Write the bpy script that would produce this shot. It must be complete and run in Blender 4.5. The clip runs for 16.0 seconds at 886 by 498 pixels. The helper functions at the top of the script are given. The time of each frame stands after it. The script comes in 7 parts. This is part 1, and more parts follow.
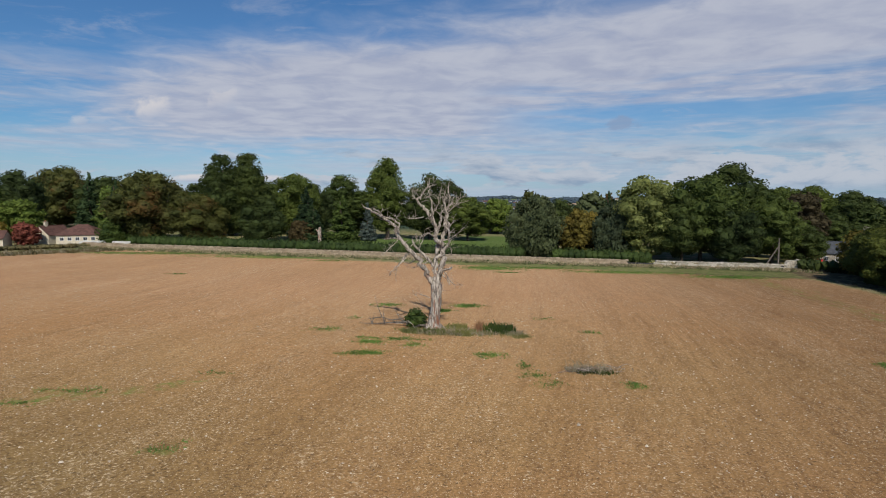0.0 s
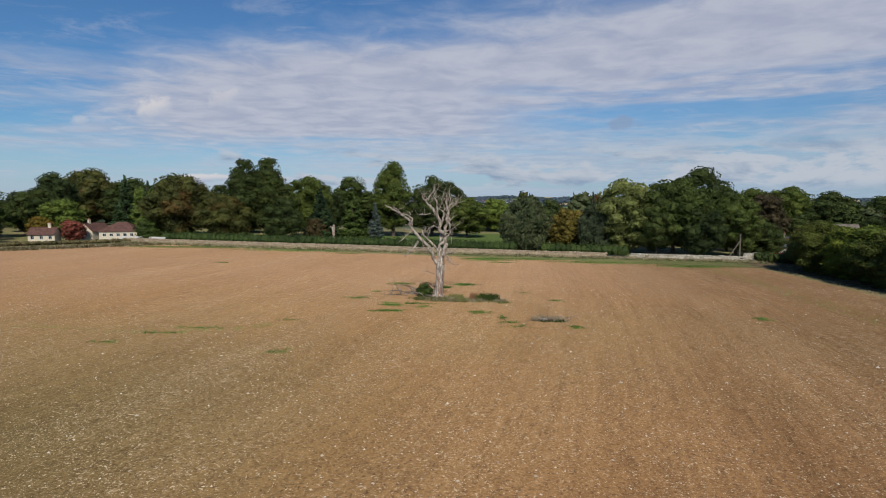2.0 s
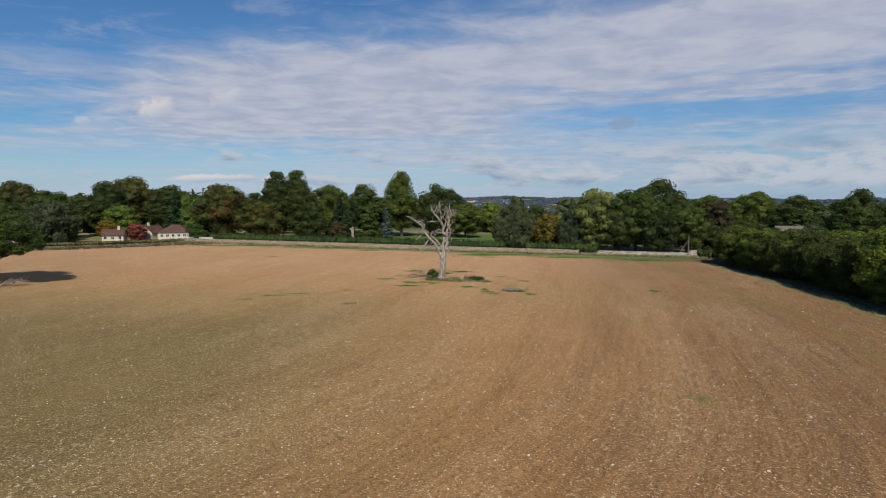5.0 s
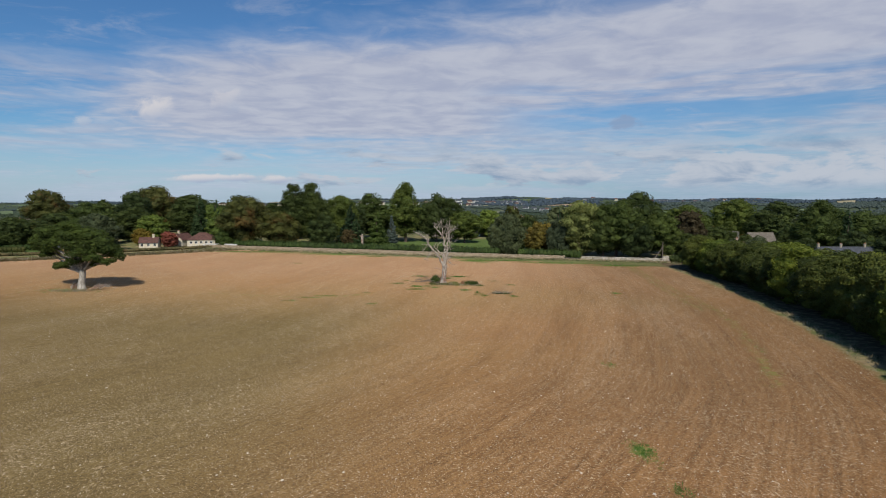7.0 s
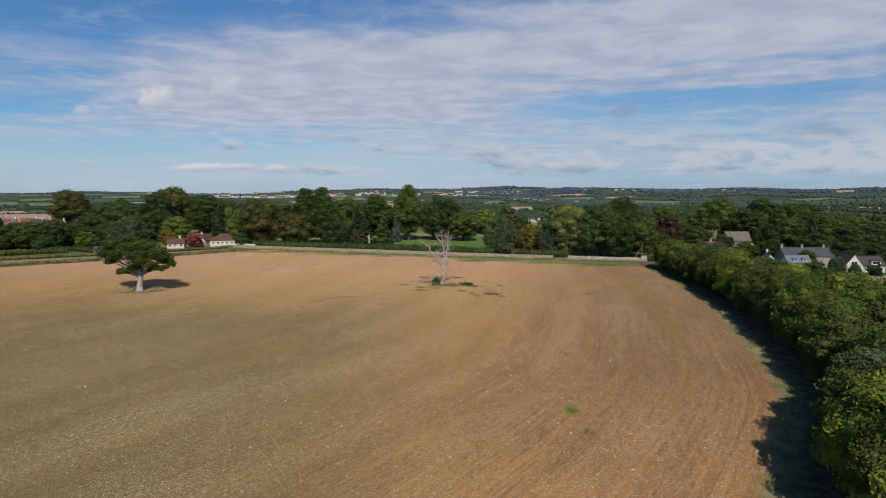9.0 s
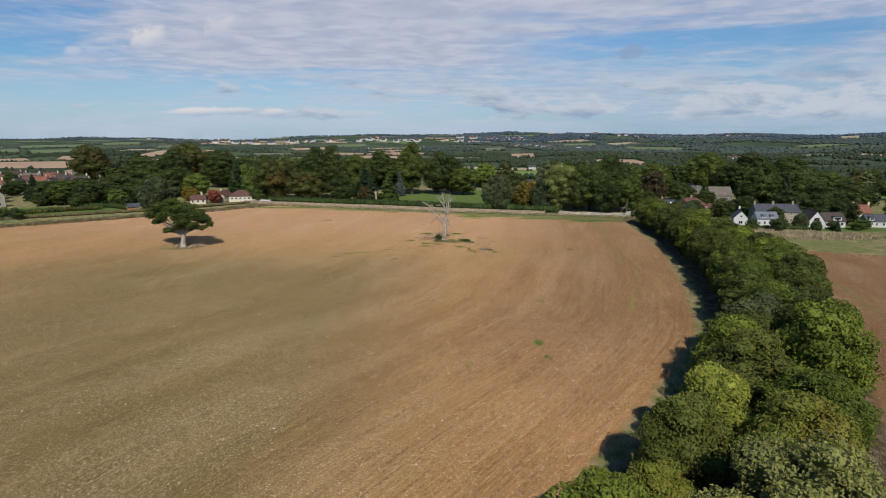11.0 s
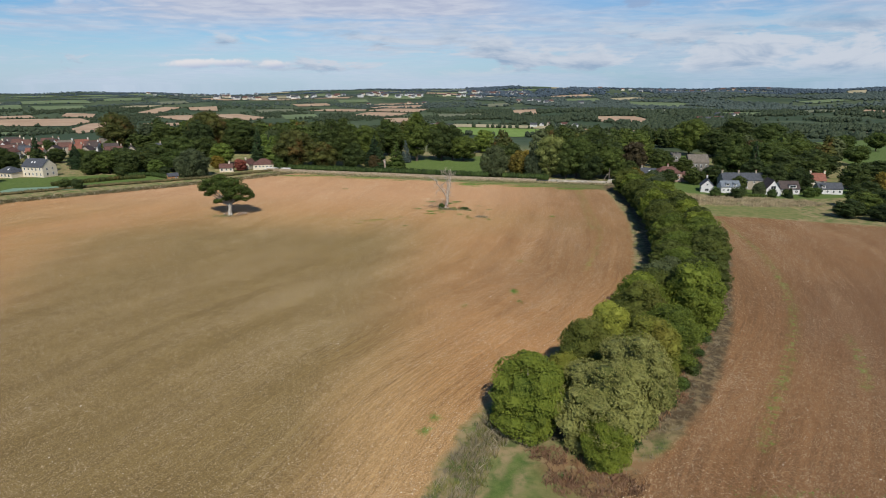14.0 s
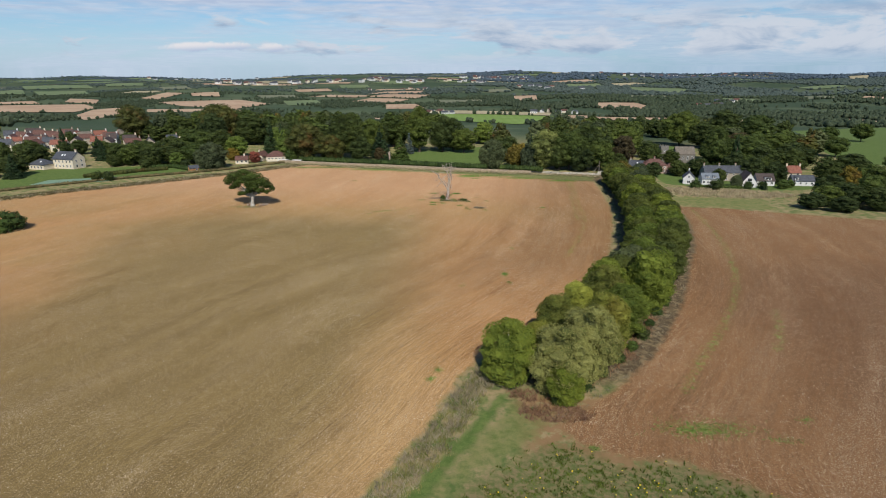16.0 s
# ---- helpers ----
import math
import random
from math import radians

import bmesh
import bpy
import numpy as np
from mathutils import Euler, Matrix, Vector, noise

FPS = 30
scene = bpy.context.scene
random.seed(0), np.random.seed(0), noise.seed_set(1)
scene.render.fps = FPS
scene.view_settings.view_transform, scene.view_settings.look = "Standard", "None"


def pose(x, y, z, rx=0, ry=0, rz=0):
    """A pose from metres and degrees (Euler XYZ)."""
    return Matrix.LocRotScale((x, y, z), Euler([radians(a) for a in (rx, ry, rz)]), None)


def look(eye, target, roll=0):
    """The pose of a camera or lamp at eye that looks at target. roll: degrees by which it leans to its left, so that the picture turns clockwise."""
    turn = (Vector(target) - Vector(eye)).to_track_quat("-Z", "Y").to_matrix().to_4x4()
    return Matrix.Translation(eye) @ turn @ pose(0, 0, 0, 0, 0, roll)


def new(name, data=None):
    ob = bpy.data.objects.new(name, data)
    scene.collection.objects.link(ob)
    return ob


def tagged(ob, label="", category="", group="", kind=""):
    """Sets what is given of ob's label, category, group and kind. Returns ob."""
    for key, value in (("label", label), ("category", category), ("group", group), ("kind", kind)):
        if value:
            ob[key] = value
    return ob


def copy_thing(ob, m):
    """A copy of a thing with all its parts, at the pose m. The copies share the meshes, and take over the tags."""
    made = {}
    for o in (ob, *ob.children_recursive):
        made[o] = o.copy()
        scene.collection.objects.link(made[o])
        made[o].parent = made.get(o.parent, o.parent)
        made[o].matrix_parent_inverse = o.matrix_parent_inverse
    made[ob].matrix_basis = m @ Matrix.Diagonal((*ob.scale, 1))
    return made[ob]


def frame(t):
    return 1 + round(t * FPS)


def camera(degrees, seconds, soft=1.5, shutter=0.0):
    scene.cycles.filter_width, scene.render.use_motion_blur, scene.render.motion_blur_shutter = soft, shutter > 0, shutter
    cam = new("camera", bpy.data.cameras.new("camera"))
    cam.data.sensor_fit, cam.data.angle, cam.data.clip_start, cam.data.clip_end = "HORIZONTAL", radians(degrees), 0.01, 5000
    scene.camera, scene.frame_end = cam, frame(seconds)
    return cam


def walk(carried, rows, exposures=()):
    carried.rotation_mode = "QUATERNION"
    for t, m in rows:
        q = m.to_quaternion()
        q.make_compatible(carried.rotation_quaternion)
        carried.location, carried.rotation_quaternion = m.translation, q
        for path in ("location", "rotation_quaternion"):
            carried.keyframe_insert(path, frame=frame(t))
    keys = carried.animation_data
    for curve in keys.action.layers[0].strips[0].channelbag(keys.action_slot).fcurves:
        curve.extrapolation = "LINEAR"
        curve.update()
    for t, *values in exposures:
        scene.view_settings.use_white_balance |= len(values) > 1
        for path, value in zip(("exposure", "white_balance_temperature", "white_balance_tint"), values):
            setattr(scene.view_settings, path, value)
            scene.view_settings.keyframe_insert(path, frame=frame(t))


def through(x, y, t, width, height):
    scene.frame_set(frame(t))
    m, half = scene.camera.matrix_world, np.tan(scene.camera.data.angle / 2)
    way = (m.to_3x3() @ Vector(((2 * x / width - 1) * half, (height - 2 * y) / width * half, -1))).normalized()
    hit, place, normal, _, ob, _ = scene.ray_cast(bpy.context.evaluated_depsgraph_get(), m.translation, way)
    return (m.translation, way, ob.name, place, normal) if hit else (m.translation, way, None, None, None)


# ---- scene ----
# A ploughed field with a dead tree, seen from a camera that draws back and climbs.
cam = camera(76.4, 16.0, soft=1.0)
METRES, EYE, TILT, LEAN, TURN = 181.25, 14.5, -5.2, 0.0, 0.0
ROWS = [
    (0.0, 0.0, 0.0, 0.0, 0.0, 0.0, -0.0),
    (0.5, -0.0002, -0.0223, -0.0021, 0.04, -0.01, -0.01),
    (1.0, -0.0005, -0.0477, -0.0045, 0.05, -0.02, -0.02),
    (1.5, -0.0008, -0.0757, -0.0068, 0.06, -0.02, -0.01),
    (2.0, -0.0011, -0.1055, -0.0084, 0.08, -0.03, -0.02),
    (2.5, -0.0015, -0.1363, -0.0098, 0.09, -0.05, -0.02),
    (3.0, -0.0018, -0.168, -0.0107, 0.11, -0.05, -0.01),
    (3.5, -0.0019, -0.2008, -0.0111, 0.13, -0.03, -0.01),
    (4.0, -0.0019, -0.2334, -0.0115, 0.15, -0.03, -0.01),
    (6.5, -0.0019, -0.3965, -0.0054, 0.28, -0.0, 0.05),
    (7.0, -0.0019, -0.4297, 0.0008, 0.28, -0.04, 0.05),
    (7.5, -0.0013, -0.462, 0.0074, 0.29, -0.07, 0.06),
    (8.0, -0.0007, -0.4934, 0.0139, 0.3, -0.1, 0.09),
    (8.5, -0.0004, -0.5246, 0.0207, 0.32, -0.13, 0.1),
    (9.0, -0.0001, -0.5554, 0.0273, 0.34, -1.15, 0.11),
    (9.5, 0.0003, -0.5857, 0.0342, 0.38, -3.04, 0.14),
    (10.0, 0.0004, -0.6163, 0.0412, 0.41, -4.45, 0.12),
    (12.5, 0.0013, -0.7705, 0.0785, 0.58, -9.27, 0.16),
    (13.0, 0.0014, -0.8012, 0.086, 0.62, -10.04, 0.16),
    (13.5, 0.0014, -0.832, 0.0936, 0.63, -10.74, 0.15),
    (14.0, 0.0013, -0.8631, 0.1012, 0.67, -11.17, 0.14),
    (14.5, 0.0014, -0.8941, 0.1088, 0.7, -11.59, 0.12),
    (15.0, 0.0015, -0.9247, 0.1163, 0.72, -11.97, 0.11),
    (15.5, 0.0016, -0.9531, 0.1234, 0.74, -12.31, 0.09),
    (16.0, 0.0017, -0.9836, 0.1311, 0.76, -12.69, 0.08),
]
walk(cam, [(t, pose(0, 0, EYE, TILT, LEAN, TURN) @ pose(METRES * x, METRES * y, METRES * z, 90 + pitch, roll, yaw)) for t, x, y, z, yaw, pitch, roll in ROWS],
     [(0.0, -0.15), (4.0, -0.13), (9.0, -0.10), (12.5, 0.04), (16.0, 0.15)])

# ---- sky, sun, exposure ----
SUN_HEIGHT, SUN_SIDE = 41.5, 5.0      # degrees: above the horizon, and to the right of straight behind
scene.view_settings.exposure = 0.0
sun = new("sun", bpy.data.lights.new("sun", "SUN"))
sun.data.energy, sun.data.angle, sun.data.color = 3.6, radians(0.6), (1.0, 0.95, 0.86)
sun.matrix_world = look((math.sin(radians(SUN_SIDE)) * 300, -math.cos(radians(SUN_SIDE)) * 300, math.tan(radians(SUN_HEIGHT)) * 300), (0, 0, 0))


def sky_world():
    w = bpy.data.worlds.new("sky")
    w.use_nodes = True
    nt = w.node_tree
    nt.nodes.clear()
    N, L = nt.nodes.new, nt.links.new

    def math_node(op, a, b=None, c=None):
        n = N("ShaderNodeMath")
        n.operation = op
        for i, v in enumerate((a, b, c)):
            if v is None:
                continue
            if isinstance(v, (int, float)):
                n.inputs[i].default_value = v
            else:
                L(v, n.inputs[i])
        return n.outputs[0]

    def ramp(v, a, b):
        n = N("ShaderNodeMapRange")
        n.interpolation_type = "SMOOTHSTEP"
        n.inputs[1].default_value, n.inputs[2].default_value = a, b
        L(v, n.inputs[0])
        return n.outputs[0]

    def cloud(u, v, w_, scale, detail, rough, seed):
        xyz = N("ShaderNodeCombineXYZ")
        for i, s in enumerate((u, v)):
            L(s, xyz.inputs[i])
        xyz.inputs[2].default_value = seed
        n = N("ShaderNodeTexNoise")
        n.inputs["Scale"].default_value, n.inputs["Detail"].default_value = scale, detail
        n.inputs["Roughness"].default_value, n.inputs["Distortion"].default_value = rough, w_
        L(xyz.outputs[0], n.inputs["Vector"])
        return n.outputs["Fac"]

    sky = N("ShaderNodeTexSky")
    sky.sky_type, sky.sun_disc = "NISHITA", False
    sky.sun_elevation, sky.sun_rotation = radians(SUN_HEIGHT), radians(180 - SUN_SIDE)
    sky.altitude, sky.air_density, sky.dust_density, sky.ozone_density = 120, 1.0, 0.6, 1.6
    blue = N("ShaderNodeMix")
    blue.data_type, blue.blend_type = "RGBA", "MULTIPLY"
    blue.inputs[0].default_value = 1.0
    blue.inputs[7].default_value = (SKY_GAIN * 0.58, SKY_GAIN * 0.98, SKY_GAIN * 1.36, 1)
    L(sky.outputs[0], blue.inputs[6])

    co = N("ShaderNodeTexCoord")
    sep = N("ShaderNodeSeparateXYZ")
    L(co.outputs["Generated"], sep.inputs[0])
    x, y, z = sep.outputs
    up = math_node("MAXIMUM", z, 0.0)
    base = math_node("ADD", up, 0.055)
    u, v = math_node("DIVIDE", x, base), math_node("DIVIDE", y, base)
    side = math_node("DIVIDE", x, math_node("MAXIMUM", math_node("ABSOLUTE", y), 0.2))
    # a sheet of broken high cloud: its upper edge climbs from the left to the right, and it frays towards the horizon
    veil = cloud(math_node("MULTIPLY", u, 0.55), v, 0.25, 0.60, 6, 0.52, 3.1)
    ribs = cloud(math_node("MULTIPLY", u, 0.95), v, 0.35, 3.1, 6, 0.56, 8.7)
    edge = math_node("SUBTRACT", math_node("ADD", 0.292, math_node("MULTIPLY", side, 0.115)), up)
    sheet = math_node("MULTIPLY", ramp(edge, -0.06, 0.10), ramp(up, 0.02, 0.14))
    sheet = math_node("MULTIPLY", sheet, ramp(side, -0.95, -0.30))
    holes = math_node("MULTIPLY", ramp(side, -0.05, 0.35), math_node("SUBTRACT", 1.0, ramp(up, 0.15, 0.24)))
    amount = math_node("ADD", math_node("MULTIPLY", sheet, 0.66), math_node("MULTIPLY", math_node("SUBTRACT", veil, 0.5), 0.70))
    amount = math_node("ADD", amount, math_node("MULTIPLY", math_node("SUBTRACT", ribs, 0.5), 0.52))
    amount = math_node("SUBTRACT", amount, math_node("MULTIPLY", holes, 0.24))
    cover = math_node("MULTIPLY", ramp(amount, 0.05, 0.58), 0.94)
    wisp = cloud(math_node("MULTIPLY", side, 1.6), math_node("MULTIPLY", up, 17.0), 0.35, 1.7, 6, 0.62, 31.0)
    low = math_node("MULTIPLY", ramp(math_node("ADD", wisp, math_node("MULTIPLY", side, 0.10)), 0.34, 0.62), math_node("SUBTRACT", 1.0, ramp(up, 0.15, 0.24)))
    gap = math_node("MULTIPLY", math_node("MULTIPLY", ramp(up, 0.09, 0.13), math_node("SUBTRACT", 1.0, ramp(up, 0.17, 0.21))), ramp(side, 0.0, 0.25))
    streaks = cloud(math_node("MULTIPLY", side, 2.2), math_node("MULTIPLY", up, 26.0), 0.3, 1.0, 5, 0.55, 71.0)
    low = math_node("MULTIPLY", low, math_node("SUBTRACT", 1.0, math_node("MULTIPLY", math_node("MULTIPLY", gap, ramp(streaks, 0.40, 0.58)), 0.85)))
    cover = math_node("MULTIPLY", cover, math_node("SUBTRACT", 1.0, math_node("MULTIPLY", math_node("MULTIPLY", gap, ramp(streaks, 0.40, 0.58)), 0.80)))
    cover = math_node("MAXIMUM", cover, math_node("MULTIPLY", low, 0.78))
    lace = ramp(cloud(math_node("MULTIPLY", u, 0.9), v, 0.6, 2.6, 7, 0.65, 44.0), 0.50, 0.72)
    cover = math_node("MAXIMUM", cover, math_node("MULTIPLY", lace, math_node("MULTIPLY", ramp(edge, -0.12, 0.0), 0.35)))
    # small fair-weather heaps low over the horizon
    a, b = math_node("MULTIPLY", side, 8.0), math_node("MULTIPLY", up, 36.0)
    heaps = cloud(a, b, 0.4, 1.0, 6, 0.58, 14.2)
    band = math_node("MULTIPLY", ramp(up, 0.004, 0.03), math_node("SUBTRACT", 1.0, ramp(up, 0.055, 0.115)))
    heap = math_node("MULTIPLY", ramp(math_node("ADD", heaps, math_node("MULTIPLY", side, 0.16)), 0.47, 0.58), band)
    shade = cloud(a, math_node("ADD", b, 0.35), 0.4, 1.0, 6, 0.58, 14.2)

    rise = math_node("DIVIDE", z, math_node("MAXIMUM", math_node("ABSOLUTE", y), 0.2))

    def puff(s0, r0, rx, ry, seed):
        """One small cloud: its cover and how far up it a direction lies."""
        p = math_node("DIVIDE", math_node("SUBTRACT", side, s0), rx)
        q = math_node("DIVIDE", math_node("SUBTRACT", rise, r0), ry)
        d = math_node("ADD", math_node("MULTIPLY", p, p), math_node("MULTIPLY", q, q))
        n = cloud(math_node("MULTIPLY", side, 22.0), math_node("MULTIPLY", rise, 30.0), 0.5, 1.0, 6, 0.6, seed)
        body = math_node("SUBTRACT", math_node("ADD", 0.62, math_node("MULTIPLY", math_node("SUBTRACT", n, 0.5), 1.9)), math_node("MULTIPLY", d, 0.55))
        front_ = math_node("MULTIPLY", ramp(y, 0.0, 0.2), ramp(body, 0.10, 0.60))
        return front_, ramp(math_node("ADD", q, math_node("MULTIPLY", p, -0.4)), -0.9, 0.5)

    def mix(fac, one, two):
        n = N("ShaderNodeMix")
        n.data_type = "RGBA"
        L(fac, n.inputs[0])
        for i, c in ((6, one), (7, two)):
            if isinstance(c, tuple):
                n.inputs[i].default_value = (*c, 1)
            else:
                L(c, n.inputs[i])
        return n.outputs[2]

    g = CLOUD_GAIN
    veil_colour = mix(ramp(ribs, 0.32, 0.68), (0.41 * g, 0.445 * g, 0.57 * g), (0.53 * g, 0.555 * g, 0.645 * g))
    out = mix(cover, blue.outputs[2], veil_colour)
    haze = math_node("MULTIPLY", math_node("SUBTRACT", 1.0, ramp(up, 0.0, 0.13)), 0.60)
    out = mix(haze, out, mix(ramp(side, -0.2, 0.5), (0.50 * g, 0.60 * g, 0.74 * g), (0.33 * g, 0.48 * g, 0.63 * g)))
    heap_colour = mix(ramp(shade, 0.45, 0.72), (0.52 * g, 0.57 * g, 0.65 * g), (0.27 * g, 0.37 * g, 0.51 * g))
    out = mix(heap, out, heap_colour)
    for s0, r0, rx, ry, seed, k in ((-0.515, 0.150, 0.050, 0.028, 51.0, 0.85), (-0.385, 0.168, 0.032, 0.028, 53.0, 0.42), (-0.640, 0.132, 0.020, 0.012, 57.0, 0.45), (-0.415, 0.034, 0.105, 0.009, 61.0, 0.9), (-0.300, 0.032, 0.034, 0.008, 63.0, 0.8)):
        c, t = puff(s0, r0, rx, ry, seed)
        out = mix(math_node("MULTIPLY", c, k), out, mix(t, (0.36 * g, 0.44 * g, 0.60 * g), (0.70 * g, 0.68 * g, 0.70 * g)))
    c, t = puff(0.315, 0.130, 0.036, 0.014, 59.0)
    out = mix(math_node("MULTIPLY", c, 0.75), out, (0.26 * g, 0.36 * g, 0.54 * g))
    bg = N("ShaderNodeBackground")
    L(out, bg.inputs[0])
    bg.inputs[1].default_value = 1.0
    w_out = N("ShaderNodeOutputWorld")
    L(bg.outputs[0], w_out.inputs[0])
    scene.world = w


SKY_GAIN, CLOUD_GAIN = 0.068, 1.02
sky_world()

# ---- materials ----


UNIT = 1.45      # metres to one unit of the plan


class Mat:
    """A small helper that strings nodes together."""

    def __init__(self, name, rough=0.9, spec=0.2):
        self.m = bpy.data.materials.new(name)
        self.m.use_nodes = True
        self.nt = self.m.node_tree
        self.bsdf = self.nt.nodes["Principled BSDF"]
        self.bsdf.inputs["Roughness"].default_value = rough
        self.bsdf.inputs["Specular IOR Level"].default_value = spec

    def node(self, kind, **kw):
        n = self.nt.nodes.new(kind)
        for k, v in kw.items():
            n.inputs[k].default_value = v
        return n

    def link(self, a, b):
        self.nt.links.new(a, b)

    def put(self, v, socket):
        if isinstance(v, tuple):
            socket.default_value = (*v, 1) if len(v) == 3 else v
        elif isinstance(v, (int, float)):
            socket.default_value = v
        else:
            self.link(v, socket)

    def calc(self, op, a, b=0.0):
        n = self.node("ShaderNodeMath")
        n.operation = op
        self.put(a, n.inputs[0])
        self.put(b, n.inputs[1])
        return n.outputs[0]

    def step(self, v, a, b, soft=True):
        n = self.node("ShaderNodeMapRange")
        n.interpolation_type = "SMOOTHSTEP" if soft else "LINEAR"
        self.put(a, n.inputs[1])
        self.put(b, n.inputs[2])
        self.put(v, n.inputs[0])
        return n.outputs[0]

    def mix(self, fac, a, b, how="MIX"):
        n = self.node("ShaderNodeMix")
        n.data_type, n.blend_type = "RGBA", how
        self.put(fac, n.inputs[0])
        self.put(a, n.inputs[6])
        self.put(b, n.inputs[7])
        return n.outputs[2]

    def coords(self, scale=(1, 1, 1), kind="Object"):
        t = self.node("ShaderNodeTexCoord")
        mp = self.node("ShaderNodeMapping")
        mp.inputs["Scale"].default_value = scale
        self.link(t.outputs[kind], mp.inputs["Vector"])
        return mp.outputs[0]

    def place(self, scale=(1, 1, 1)):
        """Position on the plan, scaled."""
        t = self.node("ShaderNodeNewGeometry")
        mp = self.node("ShaderNodeMapping")
        mp.inputs["Scale"].default_value = [v / UNIT for v in scale]
        self.link(t.outputs["Position"], mp.inputs["Vector"])
        return mp.outputs[0]

    def noise(self, vec, scale, detail=4, rough=0.55):
        n = self.node("ShaderNodeTexNoise", Scale=scale, Detail=detail, Roughness=rough)
        self.link(vec, n.inputs["Vector"])
        return n.outputs["Fac"]

    def cells(self, vec, scale, out="Distance"):
        n = self.node("ShaderNodeTexVoronoi", Scale=scale)
        self.link(vec, n.inputs["Vector"])
        return n.outputs[out]

    def attr(self, name):
        n = self.node("ShaderNodeAttribute")
        n.attribute_name = name
        return n.outputs["Fac"]

    def random(self):
        return self.node("ShaderNodeObjectInfo").outputs["Random"]

    def island(self):
        return self.node("ShaderNodeNewGeometry").outputs["Random Per Island"]

    def colour(self, v):
        self.put(v, self.bsdf.inputs["Base Color"])
        return self

    def bump(self, height, strength=0.5, distance=0.05):
        b = self.node("ShaderNodeBump", Strength=strength, Distance=distance)
        self.link(height, b.inputs["Height"])
        self.link(b.outputs[0], self.bsdf.inputs["Normal"])
        return self


def leaf_material(name, dark, light, tint=0.0, through=0.12):
    """Foliage: leaves vary singly and from tree to tree, and let some light through."""
    s = Mat(name, 0.75, 0.25)
    c = s.mix(s.step(s.island(), 0.0, 1.0, False), dark, light)
    patch = s.noise(s.place(), 0.35, 3)
    c = s.mix(s.step(patch, 0.35, 0.7), c, s.mix(0.5, c, tuple(min(1, v * 1.7) for v in light)))
    if tint:
        c = s.mix(s.calc("MULTIPLY", s.step(s.noise(s.place(), 0.18, 3), 0.52, 0.72), tint), c, (0.16, 0.075, 0.02))
    own = s.mix(s.random(), (0.72, 0.76, 0.8), (1.25, 1.18, 1.0))
    c = s.mix(1.0, c, own, "MULTIPLY")
    s.colour(c)
    tr = s.node("ShaderNodeBsdfTranslucent")
    s.link(c, tr.inputs["Color"])
    ms = s.node("ShaderNodeMixShader")
    ms.inputs[0].default_value = through
    s.link(s.bsdf.outputs[0], ms.inputs[1])
    s.link(tr.outputs[0], ms.inputs[2])
    s.link(ms.outputs[0], s.nt.nodes["Material Output"].inputs[0])
    return s.m


